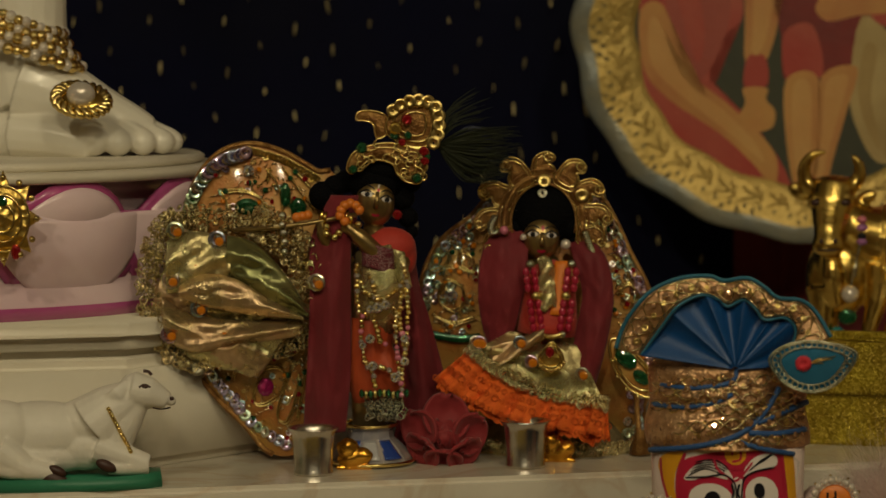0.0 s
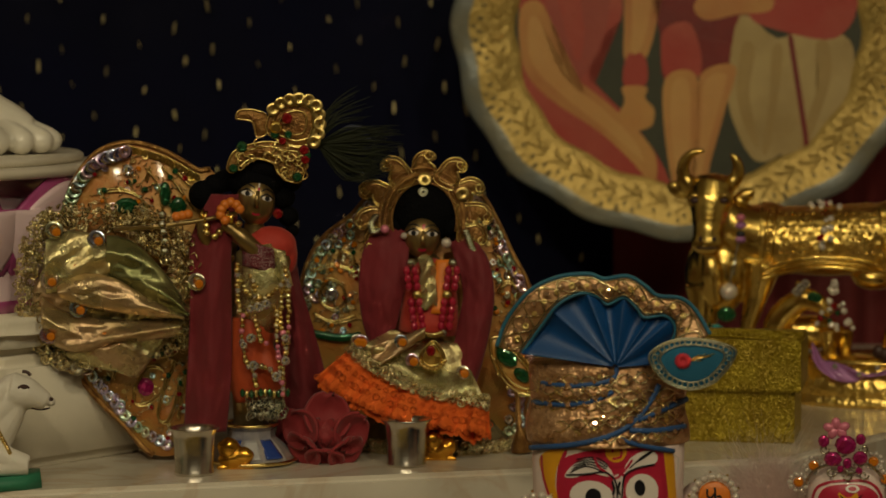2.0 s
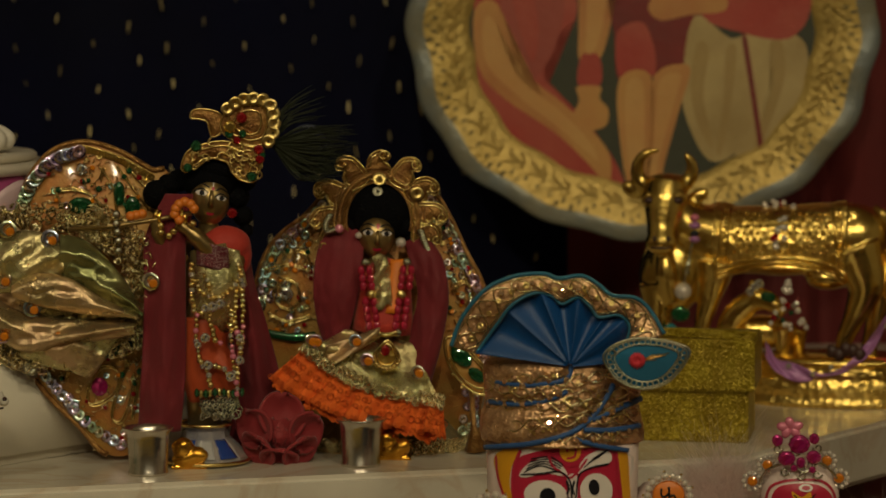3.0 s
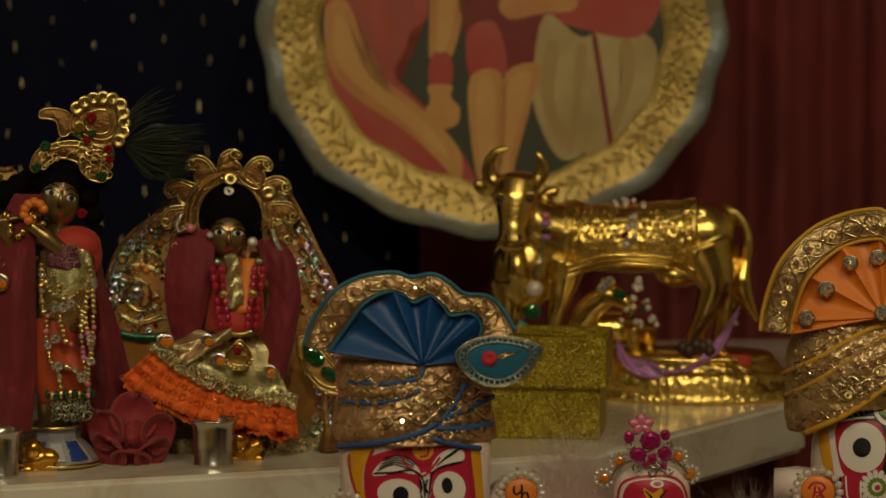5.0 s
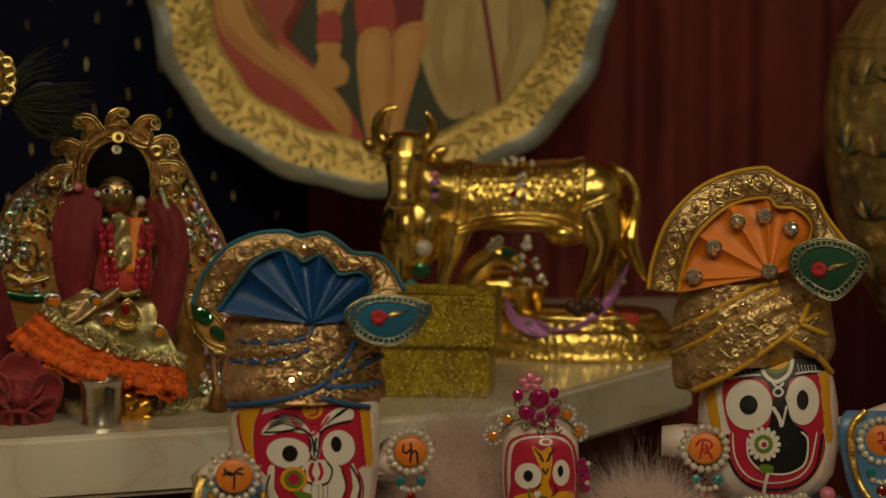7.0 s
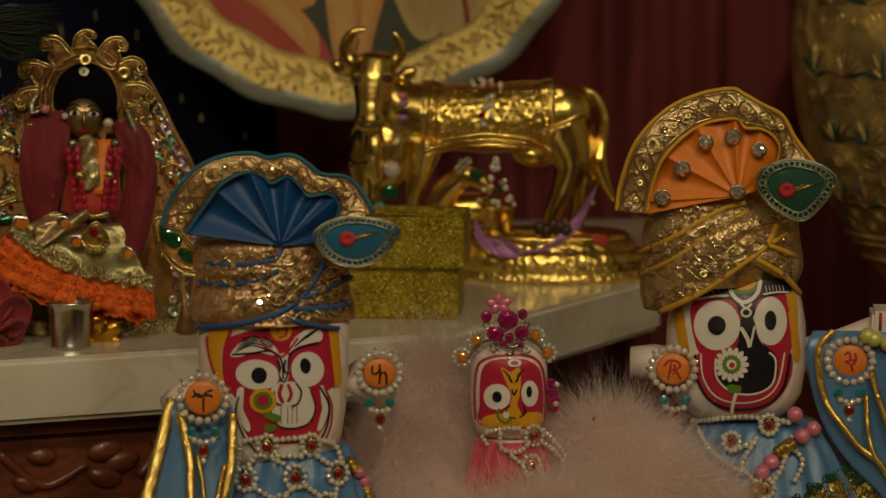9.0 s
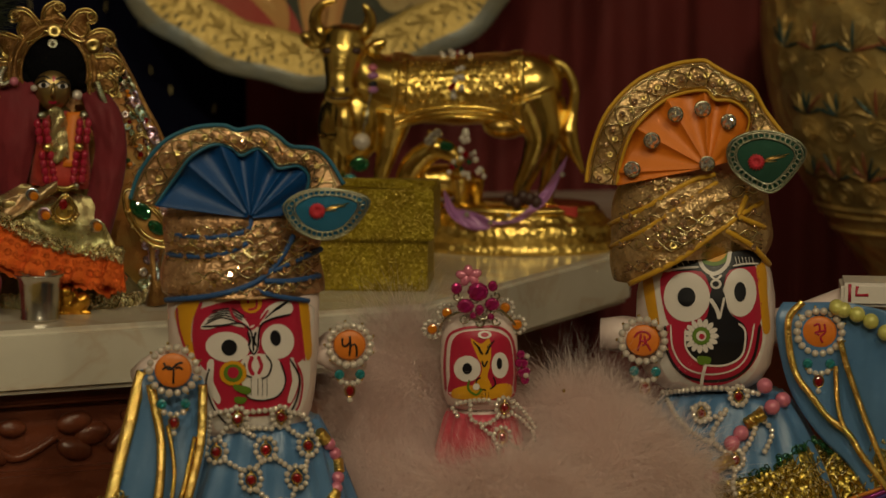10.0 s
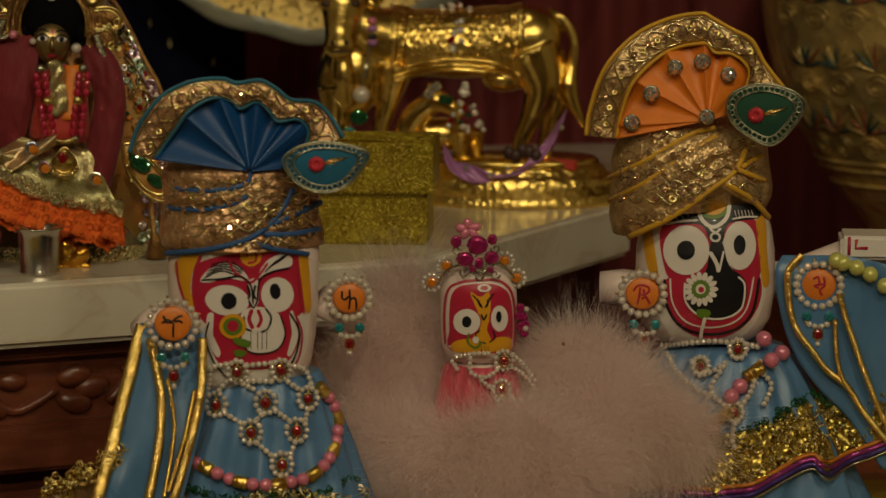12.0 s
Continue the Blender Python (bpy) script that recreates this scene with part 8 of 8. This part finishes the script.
bm = bmesh.new()
sheet(bm, skirt, NH, 18, 2)
sk_part = part("skirt", bm, GOLD_TISSUE, clothes, "gold tissue skirt")
bm = bmesh.new()
sheet(bm, lambda u, v: q(868 + 95 * u, 616 - 34 * u + 40 * v * (1 - 0.5 * u), -102 + 10 * math.sin(4 * u + 3 * v)), 18, 10, 2)
part("fold", bm, COPPER_TISSUE, clothes, "copper tissue fold")


def frill(base, out, waves_, amp, rows, seed):
    bm = bmesh.new()

    def fn(u, v):
        i = u * NH
        p = HEMR[int(i)].lerp(HEMR[min(NH, int(i) + 1)], i - int(i))
        w = math.sin(u * waves_ + seed) + 0.5 * math.sin(u * waves_ * 2.3 + seed)
        drop = out * v * (1 + 0.12 * w)
        return (p.x - 60 * v * (1 - u) + 5 * w * v, base - 46 * v + 0.9 * amp * w * (0.2 + v), p.z - drop - 4 * abs(math.sin(u * 95)) * (v > 0.9))

    sheet(bm, fn, 150, 8, 1.5)
    return bm


for base, out, wv, amp, sd in ((-92, 46, 34, 9, 0), (-84, 58, 29, 8, 2)):
    part("lace_frill", frill(base, out, wv, amp, 8, sd), LACE_ORANGE, clothes, "ruffled orange lace frill")
if "eyelet" not in SHARED:
    bm = bmesh.new()
    tube(bm, [Vector((math.cos(t), 0, math.sin(t))) for t in (2 * math.pi * j / 10 for j in range(10))], 0.16, n=5, closed=True)
    SHARED["eyelet"] = mesh_of("eyelet", bm, LACE_ORANGE)
for row, (v, r) in enumerate(((0.35, 7), (0.62, 9), (0.95, 7))):
    for i in range(30):
        u = (i + 0.5 * (row % 2)) / 30
        p = HEMR[min(NH, int(u * NH))]
        w = math.sin(u * 34) + 0.5 * math.sin(u * 78)
        piece("eyelet", SHARED["eyelet"], clothes, (p.x - 60 * v * (1 - u) + 5 * w * v, -98 - 46 * v + 8 * w * (0.2 + v), p.z - 46 * v * (1 + 0.12 * w)), 0.6 * r * random.uniform(0.8, 1.2), (random.uniform(-30, 30), 0, random.uniform(-30, 30)))
bm = bmesh.new()
lace(bm, [Vector((p.x, -104, p.z + 4)) for p in HEMR], 20, 420, 5.5, depth=6, seed=8)
part("gold_edging", bm, LACE_GOLD, clothes, "gold lace edging", kind="stuff")
bm = bmesh.new()
rnd = random.Random(3)
lathe(bm, [(60, 70), (100, 50), (128, 20), (132, 0), (120, 0)], (-5, 30, 0), n=60, wob=lambda t, z, r: r * (1 + 0.04 * math.sin(14 * t)), sy=0.7)
part("underskirt", bm, mat("gold_brown_net", (0.3, 0.24, 0.12), 0.5, 0.4, var=0.4, grain=800, bump=0.8, blotch=80, second=(0.14, 0.1, 0.05)), clothes, "gold-brown net underskirt")
bm = bmesh.new()
lace(bm, [Vector((-5 + 138 * math.cos(t), 24 + 96 * math.sin(t), 10)) for t in (radians(175 + 190 * i / 40) for i in range(41))], 30, 600, 5.5, depth=6, seed=18)
lace(bm, [q(1095 + 12 * i, 792 - 3 * i, -20) for i in range(8)], 16, 120, 5, seed=19)
part("fringe", bm, LACE_GOLD, clothes, "gold thread fringe", kind="stuff")
for x, y in ((850, 606), (920, 606), (940, 640), (1030, 662), (842, 605)):
    piece("sequin", spangle(SEQUIN), clothes, q(x, y, -108), 12, (0, random.uniform(0, 90), random.uniform(-20, 20)))
    piece("orange_stone", stone(GEM_AMBER), clothes, q(x + 3, y + 3, -114), 8)
neck = thing("bead_necklace", LR, "double string of red glass beads with a gold pendant", "necklace", "doll necklaces")
for x0 in (938, 1012):
    sgn = 1 if x0 < 980 else -1
    for i, y in enumerate((482, 496, 510, 524, 538, 552, 566, 580)):
        if i == 3:
            piece("gold_bead", pearl(BRASS), neck, q(x0 + sgn * (6 + 1.4 * i), y, -76), 9)
            continue
        for dx in (-7.5, 7.5):
            piece("red_bead", pearl(BEAD_RED), neck, q(x0 + dx + sgn * 1.9 * i, y, -75), (6.5, 6.5, 8.5))
    piece("silver_bead", pearl(SILVER_WIRE), neck, q(x0, 468, -72), 8)
    piece("silver_bead", pearl(SILVER_WIRE), neck, q(x0 + sgn * 17, 592, -80), 7)
for i in range(7):
    piece("gold_bead", pearl(BRASS), neck, q(958 + 5.5 * i, 592 + 4 * math.sin(i * 0.5), -88), 5)
pd = motif(neck, q, [(977, 605), (990, 618), (998, 636), (990, 652), (974, 656), (958, 650), (952, 634), (962, 618)], -100, GOLD_CHASED, 2.2, "pendant", 1)
piece("red_stone", stone(GEM_RED), pd, q(973, 624, -106), (8, 8, 10))
for i in range(9):
    t = radians(200 + 140 * i / 8)
    piece("gold_bead", pearl(BRASS), pd, q(975 + 24 * math.cos(t), 634 - 22 * math.sin(t), -102), 4.2)

orn = thing("green_ornament", (0.148, 1.9, 0.95), "oval gilt ornament with dark green stones", "ornament")
q2 = drawn((0.148, 1.9, 0.95), 0.0)
om = motif(orn, q2, [(1078, 605), (1096, 600), (1125, 625), (1155, 660), (1165, 690), (1150, 705), (1115, 690), (1085, 650)], -20, EMBROIDERY, 3, "plate", 1)
for x, y, a in ((1108, 636, 20), (1135, 668, 16), (1096, 618, 9)):
    piece("green_stone", stone(GEM_GREEN), om, q2(x, y, -26), (a * 1.1, 9, a * 0.7), (0, 40, 0))
for i in range(11):
    t = 2 * math.pi * i / 11
    piece("gold_bead", pearl(BRASS), om, q2(1122 + 38 * math.cos(t) * 0.9 + 12 * math.sin(t), 653 + 48 * math.sin(t), -26), 4)
bm = bmesh.new()
tube(bm, [q2(1125, 690, -14), q2(1130, 760, -6), q2(1135, 800, 0)], [5, 5, 22], n=10)
part("stand", bm, BROWN_ZARI, orn)


# ---- the gilt cow with its calf ----
LG = (0.4671, 2.17, 0.95)
q = drawn(LG, 5.5)


def taper(pts, radii, per=4):
    """A smooth path and a radius for each of its points."""
    path = smooth_path([q(*p) for p in pts], per)
    rr = []
    for i in range(len(path)):
        f = i / per
        k = min(int(f), len(radii) - 2)
        rr.append(radii[k] + (radii[k + 1] - radii[k]) * (f - k))
    return path, rr


def limb(bm, pts, radii, n=16, m=0):
    path, rr = taper(pts, radii)
    tube(bm, path, rr, m, n)


bm = bmesh.new()
limb(bm, [(975, 412, 0), (1040, 410, 0), (1100, 412, 0), (1170, 406, 0), (1228, 404, 0)], [56, 58, 60, 60, 54], 28)
ball(bm, q(1228, 402, 0), (54, 56, 58), nu=24, nv=16)
ball(bm, q(982, 416, 0), (54, 54, 64), nu=24, nv=16)
ball(bm, q(988, 372, 0), (44, 26, 28))
ball(bm, q(1212, 364, -12), (40, 34, 22))
limb(bm, [(975, 402, -8), (935, 388, -24), (905, 360, -38)], [56, 48, 34], 20)
ball(bm, q(912, 462, -16), (52, 48, 78), nu=24, nv=16)
ball(bm, q(888, 470, -8), (40, 42, 60), nu=20, nv=14)
limb(bm, [(892, 424, -64), (896, 470, -66), (904, 520, -52)], [10, 18, 12], 14)
limb(bm, [(897, 312, -44), (893, 345, -58), (889, 385, -72), (888, 410, -78)], [36, 36, 26, 24], 20)
ball(bm, q(888, 414, -80), (29, 23, 22)), ball(bm, q(896, 312, -42), (44, 28, 20))
ball(bm, q(866, 337, -66), 15), ball(bm, q(920, 335, -66), 15)
limb(bm, [(868, 318, -42), (848, 302, -42), (846, 276, -46), (860, 257, -50), (884, 251, -54)], [15, 13, 11, 8, 3], 12)
limb(bm, [(922, 316, -42), (939, 298, -42), (941, 278, -46), (934, 264, -50), (928, 257, -54)], [15, 13, 10, 7, 3], 12)
ball(bm, q(838, 322, -36), (24, 8, 14), rot=Euler((0, 0.5, 0))), ball(bm, q(952, 332, -24), (22, 8, 12), rot=Euler((0, -0.5, 0)))
limb(bm, [(884, 490, -30), (884, 540, -34), (886, 590, -34), (884, 650, -34)], [36, 25, 17, 20])
limb(bm, [(984, 450, -24), (974, 510, -28), (958, 570, -28), (952, 650, -28)], [40, 20, 13, 17])
limb(bm, [(1226, 424, -28), (1246, 486, -34), (1228, 540, -36), (1208, 590, -36), (1208, 645, -34)], [50, 34, 20, 14, 17])
limb(bm, [(1248, 436, 26), (1272, 500, 28), (1262, 560, 28), (1252, 600, 28), (1256, 645, 28)], [44, 28, 18, 14, 17])
ball(bm, q(1180, 474, 0), (40, 32, 22))
limb(bm, [(1258, 356, 4), (1288, 372, 4), (1304, 410, 2), (1300, 452, 0), (1294, 484, -2), (1304, 520, -2), (1322, 560, -2)], [12, 9, 9, 10, 17, 12, 3], 12)
# the calf under the belly
limb(bm, [(998, 640, -30), (1000, 596, -32), (1010, 556, -36), (1032, 528, -42), (1058, 512, -48)], [14, 17, 23, 22, 18])
limb(bm, [(1052, 508, -48), (1080, 518, -56), (1106, 538, -60)], [20, 17, 10], 14)
ball(bm, q(1066, 570, -4), (66, 30, 30)), ball(bm, q(1048, 492, -40), (8, 6, 14))
for x, d in ((1030, -8), (1100, -24), (1126, 4)):
    limb(bm, [(x, 565, d), (x + 2, 605, d), (x, 645, d)], [20, 12, 11], 12)
bm = melt(bm, 3.4, 3)
bm.normal_update()
CLOTH_EDGE = [(978, 480), (1010, 468), (1050, 460), (1090, 456), (1130, 458), (1165, 463), (1192, 472), (1210, 488), (1222, 504)]
EDGE_XZ = [(p.x, p.z) for p in (q(x, y, -50) for x, y in CLOTH_EDGE)]
FRONT_X, REAR_X = q(981, 420, -50).x, q(1212, 420, -50).x


def cloth_edge(x):
    for (x0, y0), (x1, y1) in zip(CLOTH_EDGE, CLOTH_EDGE[1:]):
        if x0 <= x <= x1:
            return y0 + (y1 - y0) * (x - x0) / (x1 - x0)
    return 0


def under_cloth(p):
    if not FRONT_X < p.x < REAR_X:
        return False
    return p.z > next((z0 + (z1 - z0) * (p.x - x0) / (x1 - x0) for (x0, z0), (x1, z1) in zip(EDGE_XZ, EDGE_XZ[1:]) if x0 <= p.x <= x1), 1e9)


for v in bm.verts:
    if under_cloth(v.co):
        v.co += v.normal * 3.0
for f in bm.faces:
    f.material_index = 1 if under_cloth(f.calc_center_median()) else 0
COW_SKIN = BVHTree.FromBMesh(bm)


def on_cow(x, y, lift=0.0):
    """The point of the cow's near side behind a pixel position."""
    p = q(x, y, -400)
    hit = COW_SKIN.ray_cast(p, (q(x, y, 100) - p).normalized())[0]
    return (hit if hit else q(x, y, -30)) + Vector((0, -lift, 0))


for x, sx in ((866, -1), (916, 1)):
    c = on_cow(x, 340)
    ball(bm, c, (9, 6, 6), 2, 14, 10)
    tube(bm, smooth_path([c + Vector((-12, 0, 4)), c + Vector((0, -5, 9)), c + Vector((12, 0, 5))], 4), 3, 0, 6)
    ball(bm, on_cow(888 + 12 * sx, 408), (4, 4, 5), 2, 10, 8)
tube(bm, [on_cow(870 + 6 * i, 424 - 0.1 * (i - 3) ** 2, 0.5) for i in range(7)], 2, 2, 6)
for y in (352, 362, 372):
    tube(bm, [on_cow(878 + 4 * i, y, 0) for i in range(7)], 2.2, 0, 6)
lathe(bm, [(178, 0), (180, 8), (172, 14), (174, 20), (180, 32), (176, 46), (168, 52), (158, 56), (154, 64), (146, 70), (20, 72)], (0, 0, 0), 1, 96, sy=0.62)
lathe(bm, [(142, 66), (146, 74), (138, 82), (20, 84)], (0, 0, 0), 0, 72, sy=0.62)
solo("cow_statue", bm, [GOLD_SOFT, GOLD_CHASED, HOOF], LG, "polished gilt cow with a calf on an oval base", "statue")
bm = bmesh.new()
ball(bm, (0, 0, 0), (0.4, 0.5, 0.4), nu=8, nv=6)
for j in range(6):
    t = math.pi * j / 3
    ball(bm, (0.72 * math.cos(t), 0, 0.72 * math.sin(t)), (0.36, 0.3, 0.36), nu=8, nv=5)
SHARED_FLOWER = mesh_of("chased_flower", bm, GOLD)
saddle = thing("saddle_trim", LG, "chased gilt border of the cow's saddle cloth", "trim")
for up, r in ((0, 4.2), (9, 2.4), (18, 3.4)):
    bm = bmesh.new()
    tube(bm, [on_cow(984 + 226 * i / 60, cloth_edge(984 + 226 * i / 60) - up, 0) for i in range(61)], r, n=8)
    part("border", bm, GOLD, saddle)
for x0, lean in ((1003, -0.1), (1194, 0.1)):
    for j in range(11):
        y = 358 + 9.5 * j
        piece("stud", pearl(GOLD), saddle, on_cow(x0 + lean * (y - 350), y, 0.5), 3.0)
rnd = random.Random(44)
for i in range(15):
    for j in range(7):
        x, y = 1016 + 11.5 * i + (6 if j % 2 else 0), 364 + 11 * j
        if abs(x - 1095) < 16 and y < 430 or x > 1186:
            continue
        piece("chased_flower", SHARED_FLOWER, saddle, on_cow(x, y, 0), rnd.uniform(3.6, 5.2), (-30 + 8 * j, rnd.uniform(0, 60), rnd.uniform(-8, 8)))
for x0, x1 in ((996, 984), (1010, 1000), (1188, 1198), (1200, 1212)):
    bm = bmesh.new()
    tube(bm, [on_cow(x0 + (x1 - x0) * i / 30, 354 + (cloth_edge(x1) - 16 - 354) * i / 30, 0) for i in range(31)], 2.4, n=8)
    part("border", bm, GOLD, saddle)
jew = thing("saddle_brooch", LG, "brooch of pearls with red and green stones on the cow's back", "brooch", "cow jewels")
rnd = random.Random(2)
for i in range(26):
    x, y = 1093 + rnd.uniform(-26, 26) * (1 if i < 12 else 0.5), (346 + rnd.uniform(-6, 6)) if i < 12 else 352 + rnd.uniform(0, 70)
    at = q(x, y, -10) if y < 350 else on_cow(x, y, 4)
    piece("pearl" if i % 3 else "stone", pearl(PEARL) if i % 3 else stone(GEM_RED if i % 2 else GEM_CLEAR), jew, at, rnd.uniform(4, 6.2))
jew = thing("calf_brooch", LG, "cluster of pearls and red stones on the calf", "brooch", "cow jewels")
for i in range(34):
    t = rnd.uniform(0, 1)
    x, y = 1102 + 34 * t * math.sin(i) + 8, 480 + 86 * t
    piece("pearl" if i % 4 else "stone", pearl(PEARL) if i % 4 else stone((GEM_RED, GEM_GREEN, GEM_CLEAR)[i % 3]), jew, q(x, y, -82 + 8 * t), rnd.uniform(4, 6.5))
for x, y in ((1045, 500), (1052, 492), (1060, 486), (1080, 510), (1072, 508)):
    piece("crystal", stone(GEM_CLEAR if x < 1065 else GEM_GREEN), jew, q(x, y, -72), 9)
chain = thing("neck_pendant", LG, "hanging chain with lilac beads, a pearl and a green stone", "pendant", "cow jewels")
for y, m, r in ((370, PINK_PEARL, 9), (384, RIBBON, 11), (398, PAINT_BLACK, 9), (408, RIBBON, 10)):
    piece("bead", pearl(m), chain, q(946, y, -64), (r, r, 7))
bm = bmesh.new()
tube(bm, [q(946, 360, -58), q(944, 410, -66), q(934, 450, -68), q(928, 485, -66)], 2.5, n=6)
tube(bm, [q(937, 440, -67), q(932, 470, -67)], [4, 6], n=8)
part("cord", bm, SILVER_WIRE, chain)
piece("pearl", pearl(PEARL, 16, 10), chain, q(926, 500, -70), 15)
piece("green_stone", stone(GEM_GREEN), chain, q(922, 540, -62), (17, 11, 14))
piece("blue_stone", stone(GEM_TEAL), chain, q(905, 570, -60), 14)
rib = thing("ribbon", LG, "crumpled lilac ribbon with small stones on the statue's base", "ribbon")
bm = bmesh.new()
RIB = smooth_path([q(1072, 600, -84), q(1088, 626, -98), q(1122, 642, -106), q(1162, 648, -108), q(1200, 640, -106), q(1234, 616, -98), q(1262, 582, -88), q(1288, 536, -80)], 10)


def ribbon_at(u, v):
    i = u * (len(RIB) - 1)
    p = RIB[int(i)].lerp(RIB[min(len(RIB) - 1, int(i) + 1)], i - int(i))
    w = 15 + 5 * math.sin(u * 9) - 5 * u
    tw = 1.1 * math.sin(u * 8 + 0.6)
    return p + Vector((5 * math.sin(u * 20) * (v - 0.5), math.sin(tw) * w * (v - 0.5) * 1.6 + 3 * math.sin(v * 7 + u * 30), (v - 0.5) * 2 * w * math.cos(tw)))


sheet(bm, ribbon_at, 80, 8, 1.2)
part("band", bm, RIBBON, rib)
for x, y in ((1112, 630), (1154, 644), (1186, 632), (1282, 560)):
    piece("crystal", stone(GEM_CLEAR), rib, q(x, y, -112), 5)
bm = bmesh.new()
for i in range(5):
    ball(bm, q(1188 + 12 * i, 604 + 6 * math.sin(i * 2), -96), (11, 8, 12), nu=10, nv=8)
part("knot", bm, HOOF, rib, "dark brown knot")
bm = bmesh.new()
sheet(bm, lambda u, v: q(1210 + 100 * u, 612 + 18 * v + 6 * u, -70 + 4 * math.sin(6 * u)), 14, 5, 3)
part("red_tail", bm, SCARLET, rib, "red ribbon end")

# ---- the white lying cow ----
LC = (-0.2493, 1.775, 0.95)
q = drawn(LC, 0.0)
bm = bmesh.new()
ball(bm, q(70, 770, 0), (116, 52, 60), nu=28, nv=18)
ball(bm, q(150, 790, -8), (60, 42, 42)), ball(bm, q(60, 805, -8), (116, 46, 36))
ball(bm, q(150, 752, 0), (62, 46, 46), nu=22, nv=14), ball(bm, q(0, 765, -10), (70, 52, 56), nu=22, nv=14)
tube(bm, [q(170, 750, -6), q(205, 720, -14), q(238, 700, -20)], [58, 44, 30], n=18)
tube(bm, [q(200, 770, -14), q(222, 740, -20), q(240, 712, -22)], [40, 32, 24], n=16)
tube(bm, [q(234, 690, -22), q(264, 696, -26), q(296, 710, -26)], [33, 28, 16], n=18)
ball(bm, q(240, 686, -22), (30, 25, 26)), ball(bm, q(303, 710, -26), (9, 12, 9))
tube(bm, [q(228, 678, -40), q(208, 698, -48), q(184, 712, -44)], [9, 15, 6], n=12, flat=0.5)
ball(bm, q(241, 666, -18), (8, 8, 7))
tube(bm, [q(175, 790, -30), q(215, 806, -40), q(262, 822, -40)], [32, 22, 18], n=14)
tube(bm, [q(262, 822, -40), q(215, 826, -46), q(190, 828, -48)], [18, 15, 12], n=14)
tube(bm, [q(0, 800, -46), q(50, 832, -56), q(95, 838, -56)], [34, 20, 14], n=14)
tube(bm, [q(-60, 810, -50), q(20, 832, -58), q(80, 836, -58)], [20, 17, 13], n=14)
bm = melt(bm, 3.0, 2)
hide = BVHTree.FromBMesh(bm)


def on_hide(x, y, lift=0.0):
    p = q(x, y, -300)
    hit = hide.ray_cast(p, (q(x, y, 100) - p).normalized())[0]
    return (hit if hit else q(x, y, -20)) + Vector((0, -lift, 0))


ball(bm, q(303, 706, -34), (5, 5, 4), 2)
tube(bm, [on_hide(270 + 3.2 * i, 721 + 3 * math.sin(math.pi * i / 10), 0.4) for i in range(11)], 1.6, 2, 6)
tube(bm, [on_hide(246 + 2 * i, 686 - 5 * math.sin(math.pi * i / 10), 0.5) for i in range(11)], 1.8, 2, 6), ball(bm, on_hide(257, 685), (6, 3, 3), 2)
tube(bm, smooth_path([q(172, 708, -30), q(186, 706, -34), q(192, 714, -40)], 4), 4, 3, 6)
for i in range(16):
    ball(bm, on_hide(192 + 2.6 * i, 724 + 5 * i, 1), 4.2, 3, 8, 6)
tube(bm, smooth_path([q(254, 657, -24), q(262, 658, -26), q(268, 664, -26)], 4), 3, 2, 6)
for x, y, r in ((102, 834, 13), (188, 825, 15), (100, 852, 22)):
    ball(bm, q(x, y, -64), (r * 1.3, 9, r * 0.65), 2, rot=Euler((0, 0.5, 0)))
outl = [(x, z) for x, z in ((-150, -74), (60, -80), (120, -66), (150, -44), (152, 20), (120, 50), (-150, 50))]
low = [bm.verts.new((x, y, 0)) for x, y in outl]
top = [bm.verts.new((x * 0.98, y * 0.96, 22 + 4 * math.sin(x * 0.1))) for x, y in outl]
for i in range(len(outl)):
    j = (i + 1) % len(outl)
    bm.faces.new((low[i], low[j], top[j], top[i])).material_index = 1
bm.faces.new(low[::-1]).material_index = 1
bm.faces.new(top).material_index = 1
solo("cow_figurine", bm, [COW_WHITE, BASE_GREEN, HOOF, BRASS], LC, "white painted cow lying on a green base", "figurine")
